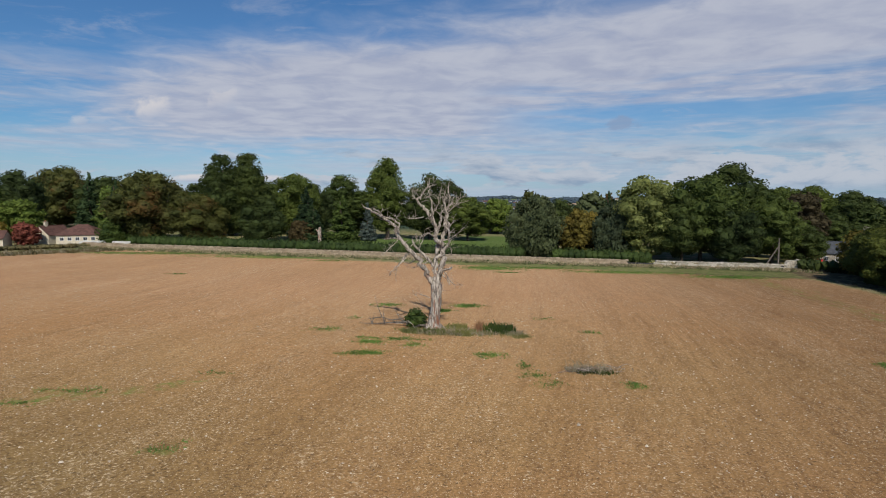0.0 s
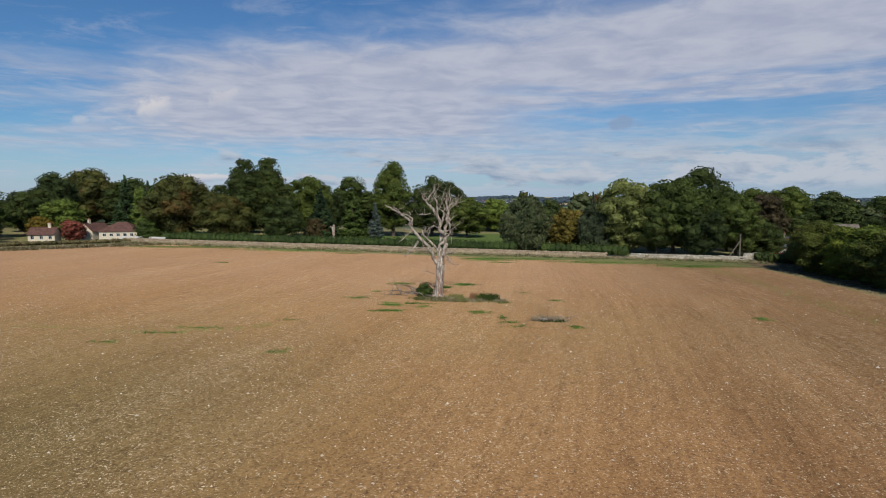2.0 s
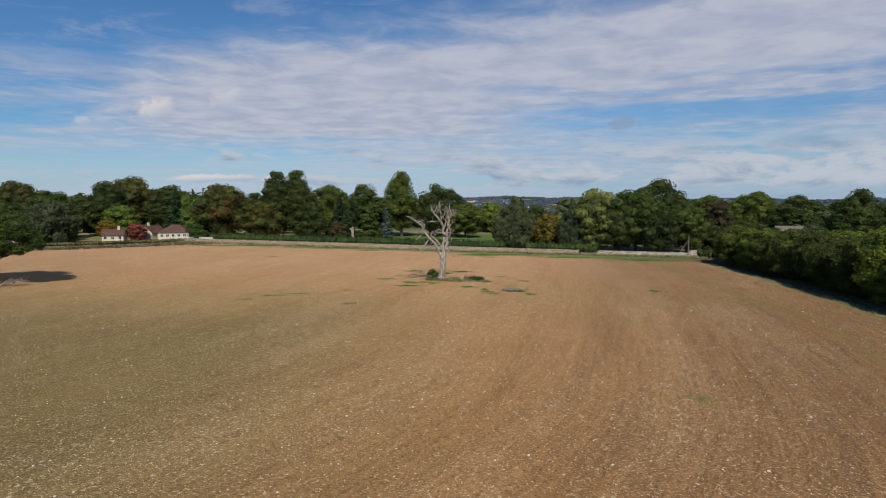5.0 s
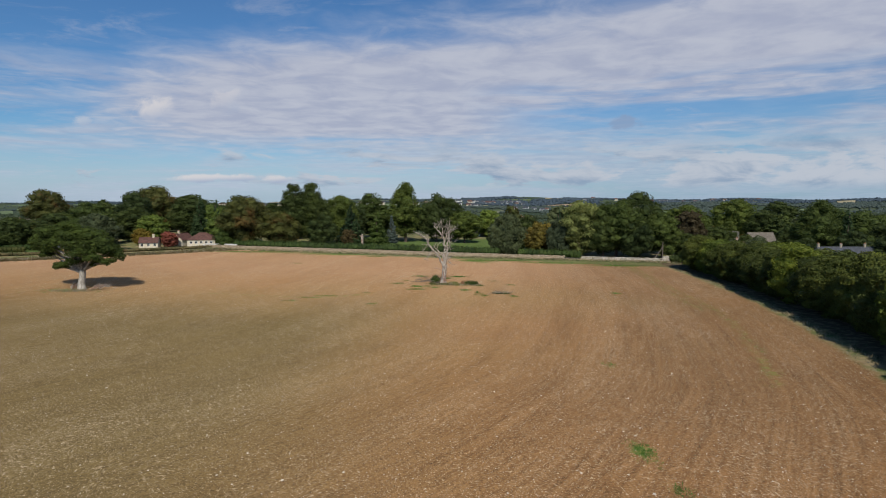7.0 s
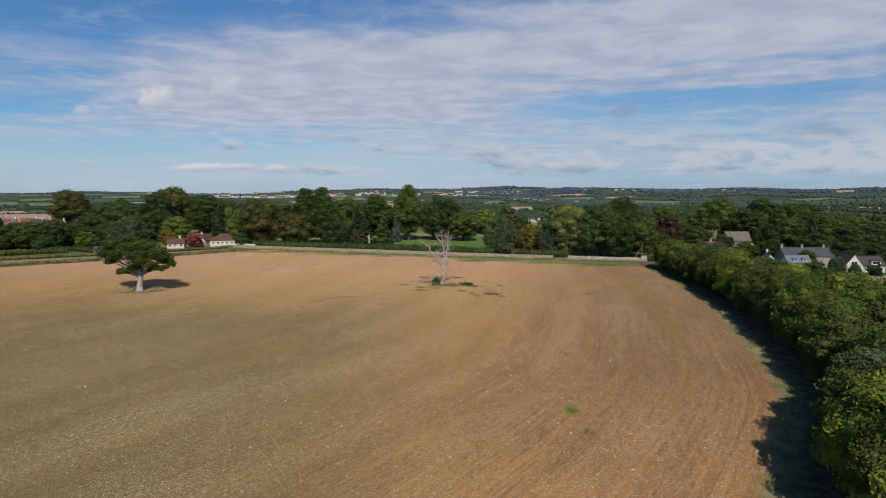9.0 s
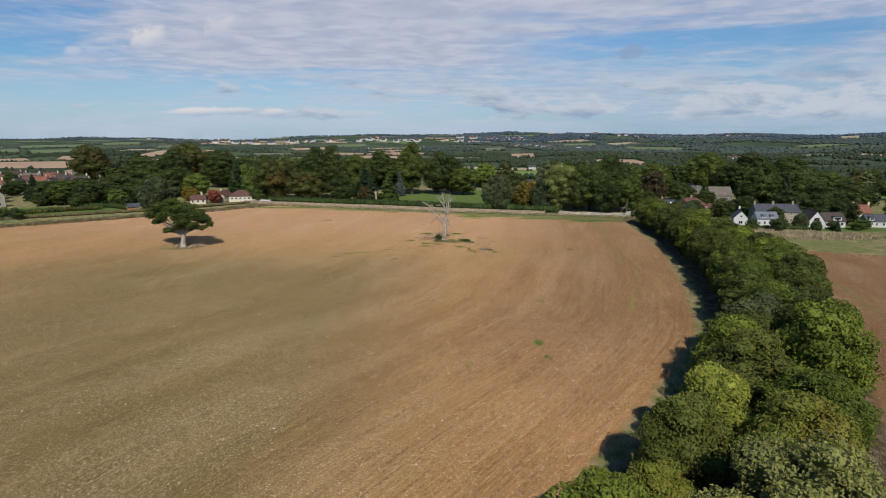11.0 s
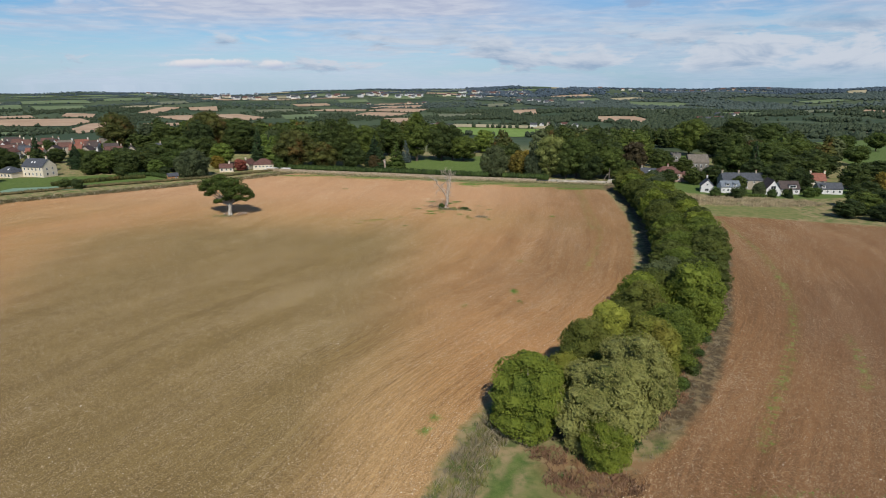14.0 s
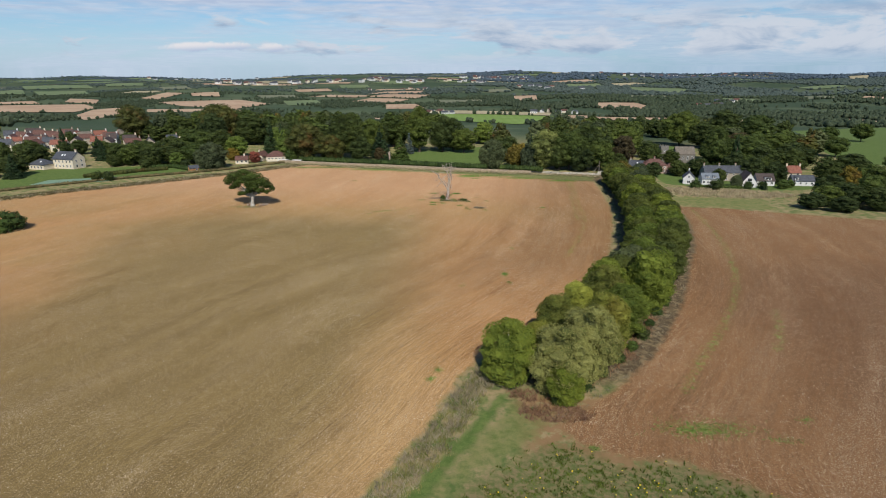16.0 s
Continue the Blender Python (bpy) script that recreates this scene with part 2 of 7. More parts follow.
LEAF = {
    "oak": leaf_material("oak_leaves", (0.028, 0.048, 0.009), (0.068, 0.094, 0.017)),
    "dark": leaf_material("dark_leaves", (0.022, 0.037, 0.009), (0.052, 0.070, 0.016)),
    "mid": leaf_material("green_leaves", (0.034, 0.055, 0.010), (0.078, 0.103, 0.021)),
    "lime": leaf_material("bright_leaves", (0.064, 0.106, 0.017), (0.128, 0.170, 0.034)),
    "pale": leaf_material("pale_leaves", (0.082, 0.097, 0.022), (0.215, 0.216, 0.076)),
    "park_pale": leaf_material("park_pale_leaves", (0.063, 0.083, 0.023), (0.149, 0.171, 0.056)),
    "olive": leaf_material("olive_leaves", (0.038, 0.053, 0.022), (0.081, 0.098, 0.044)),
    "turning": leaf_material("turning_leaves", (0.042, 0.053, 0.011), (0.096, 0.096, 0.022), 0.8),
    "gold": leaf_material("golden_leaves", (0.084, 0.070, 0.011), (0.184, 0.136, 0.022), 0.4),
    "copper": leaf_material("copper_leaves", (0.037, 0.029, 0.013), (0.080, 0.059, 0.024)),
    "red": leaf_material("red_leaves", (0.105, 0.028, 0.020), (0.205, 0.064, 0.046)),
    "conifer": leaf_material("conifer_needles", (0.015, 0.032, 0.014), (0.039, 0.066, 0.025)),
    "blue": leaf_material("blue_needles", (0.045, 0.066, 0.056), (0.090, 0.115, 0.100)),
    "belt_bright": leaf_material("belt_bright_leaves", (0.110, 0.138, 0.020), (0.244, 0.258, 0.046)),
    "belt_olive": leaf_material("belt_olive_leaves", (0.068, 0.084, 0.012), (0.160, 0.168, 0.030), 0.25),
    "belt_green": leaf_material("belt_green_leaves", (0.060, 0.090, 0.010), (0.142, 0.172, 0.025)),
    "belt_deep": leaf_material("belt_deep_leaves", (0.042, 0.058, 0.011), (0.090, 0.106, 0.022)),
    "hedge": leaf_material("hedge_leaves", (0.024, 0.045, 0.010), (0.056, 0.084, 0.018)),
    # distance haze is put into these leaf colours, bluer and paler towards the ridge
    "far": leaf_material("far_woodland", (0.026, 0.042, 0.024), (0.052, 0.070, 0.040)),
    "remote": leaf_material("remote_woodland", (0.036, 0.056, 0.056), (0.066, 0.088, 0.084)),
    "ridge": leaf_material("hazy_ridge_woodland", (0.058, 0.084, 0.108), (0.092, 0.120, 0.142)),
    "weed": leaf_material("grass_blades", (0.060, 0.125, 0.020), (0.120, 0.210, 0.040)),
    "rough": leaf_material("rough_grass", (0.090, 0.110, 0.035), (0.200, 0.200, 0.080)),
    "grassy": leaf_material("mixed_grass", (0.075, 0.105, 0.026), (0.190, 0.180, 0.065)),
    "scrub": leaf_material("brown_scrub", (0.070, 0.068, 0.026), (0.170, 0.135, 0.062), 0.5),
    "thistle": leaf_material("dead_thistle", (0.130, 0.110, 0.075), (0.290, 0.255, 0.190)),
    "straw": leaf_material("dry_grass", (0.190, 0.155, 0.100), (0.360, 0.300, 0.205)),
    "reed": leaf_material("dry_stems", (0.120, 0.060, 0.035), (0.260, 0.150, 0.090)),
}


def bark_material(name, a, b, scale=3.0):
    s = Mat(name, 0.9, 0.15)
    v = s.coords((scale, scale, scale * 0.22))
    n = s.noise(v, 3.0, 6, 0.65)
    s.colour(s.mix(s.step(n, 0.35, 0.65), a, b)).bump(n, 0.7, 0.06)
    return s.m


BARK = bark_material("bark", (0.055, 0.042, 0.030), (0.150, 0.120, 0.090))
PALE_BARK = bark_material("pale_bark", (0.24, 0.21, 0.17), (0.52, 0.47, 0.40), 2.0)


def dead_wood():
    s = Mat("dead_wood", 0.85, 0.2)
    v = s.coords((5, 5, 0.7))
    n = s.noise(v, 2.2, 8, 0.7)
    c = s.mix(s.step(n, 0.38, 0.60), (0.13, 0.10, 0.082), (0.60, 0.515, 0.42))
    c = s.mix(s.calc("MULTIPLY", s.step(s.noise(s.coords((1.6, 1.6, 0.9)), 1.3, 4), 0.52, 0.66), 0.55), c, (0.17, 0.135, 0.115))
    rust = s.step(s.noise(s.coords((2.6, 2.6, 0.5)), 1.6, 4), 0.52, 0.64)
    low = s.node("ShaderNodeSeparateXYZ")
    s.link(s.coords(), low.inputs[0])
    c = s.mix(s.calc("MULTIPLY", rust, s.calc("SUBTRACT", 0.85, s.step(low.outputs[2], 3.2, 5.0))), c, (0.30, 0.125, 0.070))
    s.colour(c).bump(n, 0.9, 0.05)
    return s.m


DEAD = dead_wood()


def plain(name, colour, rough=0.8, vary=0.25, scale=1.5, bump=0.25, spec=0.3):
    s = Mat(name, rough, spec)
    n = s.noise(s.coords(), scale, 6, 0.6)
    f = s.noise(s.coords(), scale * 9, 4, 0.6)
    m = s.calc("ADD", s.calc("MULTIPLY", n, 0.7), s.calc("MULTIPLY", f, 0.3))
    s.colour(s.mix(s.step(m, 0.3, 0.7), tuple(v * (1 - vary) for v in colour), tuple(min(1, v * (1 + vary)) for v in colour)))
    if bump:
        s.bump(f, bump, 0.02)
    return s.m


def roof_material(name, colour):
    """Courses of tiles, too fine to be told apart at this distance."""
    s = Mat(name, 0.75, 0.3)
    n = s.noise(s.coords(), 1.2, 5, 0.6)
    br = s.node("ShaderNodeTexBrick", Scale=1.0)
    br.inputs["Brick Width"].default_value, br.inputs["Row Height"].default_value = 0.3, 0.22
    br.inputs["Mortar Size"].default_value = 0.02
    s.link(s.coords((1, 1, 1)), br.inputs["Vector"])
    c = s.mix(s.step(n, 0.3, 0.7), tuple(v * 0.7 for v in colour), tuple(v * 1.3 for v in colour))
    s.colour(s.mix(s.calc("MULTIPLY", br.outputs["Fac"], 0.35), c, tuple(v * 0.5 for v in colour)))
    return s.m


STONE = plain("rubble_stone", (0.36, 0.31, 0.24), 0.9, 0.35, 2.2, 0.6)
CREAM = plain("cream_render", (0.68, 0.60, 0.45), 0.85, 0.10)
WHITE = plain("white_render", (0.62, 0.61, 0.58), 0.8, 0.07)
GREY_STONE = plain("grey_stone", (0.19, 0.175, 0.15), 0.9, 0.3, 2.0, 0.6)
SLATE = roof_material("slate_roof", (0.075, 0.080, 0.090))
TILE = roof_material("red_tile_roof", (0.24, 0.095, 0.062))
BROWN_TILE = roof_material("brown_tile_roof", (0.135, 0.068, 0.052))
DARK_TILE = roof_material("dark_tile_roof", (0.075, 0.056, 0.050))
STONE_TILE = roof_material("stone_tile_roof", (0.17, 0.145, 0.115))
TIMBER = plain("orange_timber", (0.40, 0.20, 0.085), 0.7, 0.2)
FRAME = plain("white_paint", (0.76, 0.76, 0.74), 0.5, 0.05)
METAL = plain("galvanised_metal", (0.45, 0.46, 0.47), 0.4, 0.1)
CLAY = plain("clay_pot", (0.36, 0.16, 0.09), 0.8)
glass = Mat("window_glass", 0.08, 0.6)
glass.colour((0.02, 0.025, 0.03))
GLASS = glass.m

# ---- the ground ----

def sstep(a, b, v):
    v = np.clip((v - a) / (b - a), 0.0, 1.0)
    return v * v * (3 - 2 * v)


def land(x, y):
    """Height of the ground: a gently tilted field, a valley beyond it and a long ridge at the far side."""
    x, y = np.asarray(x, float), np.asarray(y, float)
    z = 1.0 - 0.0155 * (np.clip(y, -200, 10) - 20) - 0.02 * (np.clip(y, 10, 130) - 10)
    z = z - 0.02 * np.clip(x, -110, 110) * sstep(-20, 50, y) * (1 - 0.8 * sstep(150, 900, y))
    z = z - 40 * sstep(150, 780, y) - 0.015 * np.clip(x - 60, 0, 200) * sstep(0, 75, y)
    z = z + 46 * np.clip((y - 880) / 2100, 0, 1) - 20 * np.clip((y - 3020) / 300, 0, 1)
    z = z - 20 * sstep(250, 1500, -x) * sstep(1300, 2900, y)
    far = sstep(600, 2000, y)
    z = z + far * (9 * np.sin(x / 410 + 0.6) * np.cos(y / 530) + 5 * np.sin(x / 173 + y / 290 + 1.2) + 3 * np.sin(x / 97 - y / 140))
    return z


def ground_at(x, y):
    return float(land(x, y))


def axis(lo, hi, fine_lo, fine_hi, step, grow=1.09):
    """Grid lines: evenly spaced in the middle, ever wider towards the ends."""
    mid = list(np.arange(fine_lo, fine_hi + step / 2, step))
    s, v = step, fine_hi
    while v < hi:
        s *= grow
        v += s
        mid.append(min(v, hi))
    s, v = step, fine_lo
    while v > lo:
        s *= grow
        v -= s
        mid.insert(0, max(v, lo))
    return np.array(mid)


def inside(poly, x, y):
    """Signed distance to the border of a polygon, positive inside."""
    best, odd = np.full(x.shape, 1e9), np.zeros(x.shape, bool)
    for (ax, ay), (bx, by) in zip(poly, poly[1:] + poly[:1]):
        dx, dy = bx - ax, by - ay
        t = np.clip(((x - ax) * dx + (y - ay) * dy) / (dx * dx + dy * dy), 0, 1)
        best = np.minimum(best, np.hypot(x - ax - t * dx, y - ay - t * dy))
        if ay != by:
            odd ^= ((ay > y) != (by > y)) & (x < ax + (y - ay) * dx / (by - ay))
    return np.where(odd, best, -best)


def smooth_line(points, n=8):
    """A rounded line through a few corners of the plan."""
    p = [np.array(q, float) for q in points]
    p = [2 * p[0] - p[1]] + p + [2 * p[-1] - p[-2]]
    out = []
    for a, b, c, d in zip(p, p[1:], p[2:], p[3:]):
        for i in range(n):
            t = i / n
            out.append(0.5 * (2 * b + (c - a) * t + (2 * a - 5 * b + 4 * c - d) * t ** 2 + (3 * b - a - 3 * c + d) * t ** 3))
    out.append(p[-2])
    return [tuple(float(v) for v in q) for q in out]


# The plan is drawn in units of UNIT metres; metres() at the end of the file brings everything to its true size.
# field edges beside the belt of trees, and the borders of fields, lawns and verges
BELT_WEST = smooth_line([(-9, -85), (-7.3, -82), (-2.7, -73.1), (0.4, -64.8), (3.6, -58), (13, -45), (19.6, -36.2), (27.6, -24), (31.4, -15.5), (38.3, 6), (44.6, 31), (48.5, 55), (51, 76)])
BELT_EAST = smooth_line([(11, -71), (15, -68), (23.8, -59), (30.6, -49), (37.8, -36.2), (45.2, -20.5), (52.6, -4.6), (60.5, 18), (64, 37.5)])
WALL_LINE = smooth_line([(-70, 109.5), (-55, 107), (-40, 104.5), (-21, 102), (1, 97.8), (22, 95), (40, 93), (56, 91)], 4)
FIELD = BELT_WEST + smooth_line([(50, 77), (34, 81), (21, 84.5), (1, 88), (-20, 92.5), (-38, 97), (-60, 102), (-79.5, 77.5), (-93, 62.5), (-104.5, 50), (-116, 40.5), (-126, 31.5), (-190, -10)]) + [(-300, -120), (-260, -400), (-60, -300)]
EAST_FIELD = BELT_EAST[8:] + [(79, 35.4), (99.7, 27.7), (113.5, 22.2), (190, 4), (320, -60), (300, -330), (60, -300), (40, -100), (28.2, -82), (25, -79.6), (21.6, -77), (17, -76.6), (13, -74.6), (11, -71.5)]
WEED_CROP = [(0, -83), (1.9, -80.3), (7.4, -75.8), (11.5, -74), (13.6, -75.6), (16.3, -77.6), (21.6, -76.7), (25, -79.4), (28.2, -81.8), (38, -100), (20, -130), (-14, -110)]
LAWNS = [
    [(-38, 112), (-28, 128), (-16, 160), (18, 172), (24, 140), (14, 108)],             # park
    [(-156, 74), (-150, 84), (-130, 88), (-118, 93), (-92, 89), (-92, 80), (-112, 63), (-136, 44), (-146, 56)],  # garden
    [(115, 200), (138, 200), (122, 165), (108, 172)],                                   # churchyard
    [(180, 140), (186, 150), (205, 200), (377, 517), (560, 660), (620, 600), (420, 300), (300, 180), (220, 130)],  # pasture
    [(76, 76), (80, 114), (122, 114), (142, 102), (142, 78), (118, 71), (90, 71)],      # cottage gardens
    [(7.2, -65.4), (5.7, -65.4), (1.2, -73.2), (-3.8, -82.0), (-8.6, -90), (-6.6, -90), (-1.9, -82.0), (3.0, -73.6)],  # mown path beside the belt
]
COTTAGE_STRIP = [(66, 40), (69, 53), (98, 52), (93, 34.5), (79, 36.4)]      # grass between the east field and the cottages
HEADLAND = [(51, 77.5), (34, 81.5), (21, 85), (1, 88.5), (-4, 91), (1, 96), (22, 93), (41, 91), (54, 89)]
GREEN_END = [(6.8, -67.6), (10.3, -70.6), (9.4, -73.4), (5.8, -76.1), (-1.5, -82), (-4, -86), (1.5, -75)]

# tufts of grass in the ploughed field: x, y, radius along x and y, thickness of growth
WEEDS = [(-4.7, 35.6, 1.0, 0.5, 1.0), (-4.5, 33.0, 1.0, 0.5, 1.0), (-5.6, 32.7, 0.7, 0.3, 0.5), (-1.8, 35.1, 0.6, 0.4, 0.7), (-2.9, 36.6, 1.7, 0.35, 0.7), (-4.8, 49.7, 1.2, 0.7, 0.8), (0.0, 47.4, 0.8, 0.8, 1.0),
         (2.2, 49.9, 1.2, 0.9, 1.0), (2.7, 32.8, 0.75, 0.55, 1.0), (4.5, 30.6, 0.45, 0.9, 0.35), (4.9, 28.9, 0.7, 0.7, 0.35), (5.3, 27.4, 0.8, 0.7, 0.3), (9.6, 27.4, 0.4, 0.55, 1.0), (8.0, 44.5, 0.6, 0.6, 0.3), (10.7, 39.6, 0.9, 0.5, 0.3),
         (-8.2, 39.2, 1.1, 0.8, 0.35), (-5.2, 36.9, 0.9, 0.3, 0.4), (-7.0, 43.5, 0.6, 0.5, 0.25), (-17.5, 25.4, 1.7, 0.25, 0.5), (-18.9, 23.6, 1.3, 0.25, 0.5), (-10.1, 19.3, 0.8, 0.5, 0.35), (-11.8, 28.5, 0.7, 0.3, 0.2), (25.9, 31.8, 0.6, 0.7, 0.8),
         (10.1, -25.2, 0.5, 1.2, 0.8), (10.5, -29.4, 0.4, 1.0, 0.4), (-1.3, -60.0, 0.35, 0.7, 0.8), (-2.2, -62.3, 0.5, 0.5, 0.9), (13, -9, 0.5, 0.8, 0.2), (2.2, -31, 0.4, 0.9, 0.2), (7.0, 83.5, 4.5, 3.0, 1.0), (15.0, 85.0, 6.0, 1.6, 0.7), (26.0, 81.2, 9.0, 2.0, 0.8), (40.0, 77.6, 6.0, 2.2, 0.8), (9.0, 78.0, 1.6, 0.9, 0.5), (-18, 89.8, 3, 1.0, 0.4),
         (-32.8, 69, 1.0, 0.6, 0.5), (-30, 94, 12, 3, 0.6), (-56, 96.5, 9, 2.6, 0.6), (-47, 98, 7, 2.2, 0.6), (26.0, -71.9, 5.0, 1.5, 0.45), (33.0, -73.6, 1.6, 0.5, 0.4), (37.2, -70.2, 0.9, 0.6, 0.4), (-55, 27, 3.6, 1.6, 0.2), (-21, 21, 0.9, 0.3, 0.3), (14.2, -75.0, 0.8, 0.4, 0.6)]
# wheel tracks grown over with grass, curving along the belt: half width and line
TRACKS = [(0.55, smooth_line([(67.4, 32), (63.9, 15.3), (59, -4), (55, -16.2), (49.9, -28.9), (41.8, -43.5), (31.7, -57.5), (27, -64.9)])),
          (0.30, smooth_line([(50.1, -41.3), (46.1, -49.3), (43.2, -54.4)])), (0.30, smooth_line([(42.5, 75), (40.3, 57.9), (37.1, 38), (33.9, 16.5), (28.6, -1), (23.4, -14.4)])),
          (0.25, smooth_line([(-34, 26), (-19, 24), (-12, 27)])), (0.20, smooth_line([(40.7, 74), (38.6, 57), (35.4, 38), (32.2, 16.5)])), (0.25, smooth_line([(33, 80), (40, 72), (43, 64)]))]


def to_line(line, x, y):
    d = np.full(len(x), 1e9)
    for (ax, ay), (bx, by) in zip(line, line[1:]):
        ex, ey = bx - ax, by - ay
        t = np.clip(((x - ax) * ex + (y - ay) * ey) / (ex * ex + ey * ey), 0, 1)
        d = np.minimum(d, np.hypot(x - ax - t * ex, y - ay - t * ey))
    return d


def make_ground():
    gx = axis(-3400, 3400, -140, 140, 1.0, 1.05)
    gy = axis(-600, 3260, -105, 130, 1.0, 1.05)
    X, Y = np.meshgrid(gx, gy)
    x, y = X.ravel(), Y.ravel()
    z = land(x, y)
    n, m = len(gx), len(gy)
    i = (np.arange(m - 1)[:, None] * n + np.arange(n - 1)[None, :]).ravel()
    faces = np.stack([i, i + 1, i + n + 1, i + n], 1)
    me = bpy.data.meshes.new("ground")
    me.from_pydata(np.stack([x, y, z], 1).tolist(), [], faces.tolist())
    me.polygons.foreach_set("use_smooth", np.ones(len(faces), bool))
    weed = np.zeros(len(x))
    for wx, wy, rx, ry, thick in WEEDS:
        weed = np.maximum(weed, (0.25 + 0.6 * thick) * np.exp(-(((x - wx) / max(rx, 0.6)) ** 2 + ((y - wy) / max(ry, 0.6)) ** 2) * 0.8))
    for half, line in TRACKS:
        weed = np.maximum(weed, 0.40 * np.exp(-((to_line(line, x, y) / (half + 0.6)) ** 2)))
    d = to_line(BELT_WEST, x, y)
    lawn = np.full(len(x), -1e9)
    for p in LAWNS:
        lawn = np.maximum(lawn, inside(p, x, y))
    for name, v in (("field", np.maximum(inside(FIELD, x, y), inside(EAST_FIELD, x, y))), ("east", inside(EAST_FIELD, x, y)), ("crop", inside(WEED_CROP, x, y)), ("lawn", lawn),
                    ("headland", np.maximum(np.maximum(inside(HEADLAND, x, y), inside(COTTAGE_STRIP, x, y)), inside(GREEN_END, x, y))), ("weed", weed), ("row", np.minimum(d, 400))):
        a = me.attributes.new(name, "FLOAT", "POINT")
        a.data.foreach_set("value", np.clip(v, -500, 500).astype(np.float32))
    ob = new("ground", me)
    me.materials.append(ground_material())
    return tagged(ob, "ploughed brown field with pale stones, grass margins and distant farmland", "ground", kind="structure")


def ground_material():
    s = Mat("soil_and_grass", 0.95, 0.1)
    s.bsdf.inputs["Diffuse Roughness"].default_value = 1.0
    w = s.place()
    wob = s.calc("MULTIPLY", s.calc("SUBTRACT", s.noise(w, 0.55, 4), 0.5), 2.2)
    fine = s.noise(w, 9.0, 5, 0.65)
    mid = s.noise(w, 1.1, 5, 0.6)
    broad = s.noise(w, 0.035, 4, 0.55)
    drift = s.calc("MULTIPLY", s.calc("SUBTRACT", s.noise(w, 0.035, 2, 0.5), 0.5), 30.0)
    sep = s.node("ShaderNodeSeparateXYZ")
    s.link(w, sep.inputs[0])
    x, y = sep.outputs[0], sep.outputs[1]
    row = s.attr("row")

    def lie(across, along):
        """Coordinates drawn out along the drilled rows."""
        n = s.node("ShaderNodeCombineXYZ")
        s.link(s.calc("MULTIPLY", row, across), n.inputs[0])
        s.link(s.calc("MULTIPLY", y, along), n.inputs[1])
        s.link(s.calc("MULTIPLY", x, along), n.inputs[2])
        return n.outputs[0]

    # kinds of soil: tan in the middle, greyer and greener to the west, redder towards the belt, pale at the far end
    soil = s.mix(s.step(broad, 0.35, 0.65), SOIL["tan"], SOIL["sand"])
    xd, yd = s.calc("ADD", x, drift), s.calc("ADD", y, drift)
    west = s.calc("MULTIPLY", s.calc("MULTIPLY", s.step(s.calc("ADD", x, s.calc("MULTIPLY", drift, 0.3)), 6.0, -18.0), s.step(xd, -95.0, -50.0)), s.step(yd, 36.0, 6.0))
    soil = s.mix(s.calc("MULTIPLY", west, 0.95), soil, SOIL["olive"])
    soil = s.mix(s.calc("MULTIPLY", s.calc("MULTIPLY", s.step(yd, -46.0, -66.0), s.step(xd, -22.0, -6.0)), 0.6), soil, SOIL["dry"])
    soil = s.mix(s.calc("MULTIPLY", s.step(yd, 24.0, 64.0), 0.75), soil, SOIL["pale"])
    soil = s.mix(s.calc("MULTIPLY", s.calc("MULTIPLY", s.step(yd, 30.0, -20.0), s.step(xd, -12.0, 14.0)), 0.85), soil, SOIL["red"])
    soil = s.mix(s.calc("MULTIPLY", s.step(s.attr("east"), -1.5, 0.0), 0.9), soil, s.mix(s.calc("MULTIPLY", s.step(s.calc("ADD", x, s.calc("MULTIPLY", drift, 0.3)), 36.0, 52.0), s.step(y, -8.0, -30.0)), SOIL["east"], SOIL["east_dark"]))
    soil = s.mix(s.calc("MULTIPLY", s.calc("MULTIPLY", s.step(row, 42.0, 8.0), s.step(y, -44.0, -14.0)), 0.68), soil, SOIL["drill"])
    # long faint bands left by the drill, finer lines towards the belt
    band = s.noise(lie(0.42, 0.012), 1.0, 5, 0.6)
    run = s.noise(lie(1.7, 0.09), 1.0, 4, 0.65)
    thread = s.noise(lie(4.4, 0.10), 1.0, 3, 0.6)
    drilled = s.step(row, 46.0, 8.0)
    grain = s.calc("ADD", s.calc("MULTIPLY", s.calc("SUBTRACT", band, 0.5), 0.42), s.calc("MULTIPLY", s.calc("SUBTRACT", run, 0.5), 0.42))
    grain = s.calc("ADD", grain, s.calc("MULTIPLY", s.calc("SUBTRACT", thread, 0.5), s.calc("ADD", 0.26, s.calc("MULTIPLY", drilled, 0.85))))
    grain = s.calc("ADD", grain, s.calc("MULTIPLY", s.calc("SUBTRACT", s.noise(lie(2.6, 1.1), 1.0, 6, 0.75), 0.5), 1.0))
    grain = s.calc("ADD", grain, s.calc("MULTIPLY", s.calc("SUBTRACT", fine, 0.5), 2.0))
    patches = s.noise(w, 0.11, 4, 0.6)
    grain = s.calc("ADD", grain, s.calc("MULTIPLY", s.calc("SUBTRACT", patches, 0.5), 0.32))
    tone = s.node("ShaderNodeCombineColor")
    for k, f in enumerate((0.95, 1.0, 1.02)):
        s.link(s.calc("MAXIMUM", s.calc("ADD", 1.0, s.calc("MULTIPLY", grain, f)), 0.25), tone.inputs[k])
    soil = s.mix(1.0, soil, tone.outputs[0], "MULTIPLY")
    # pale flecks of straw and flint, thickest in bands along the rows
    sown = s.calc("MULTIPLY", s.calc("SUBTRACT", s.noise(lie(0.16, 0.03), 1.0, 4, 0.6), 0.5), 0.11)
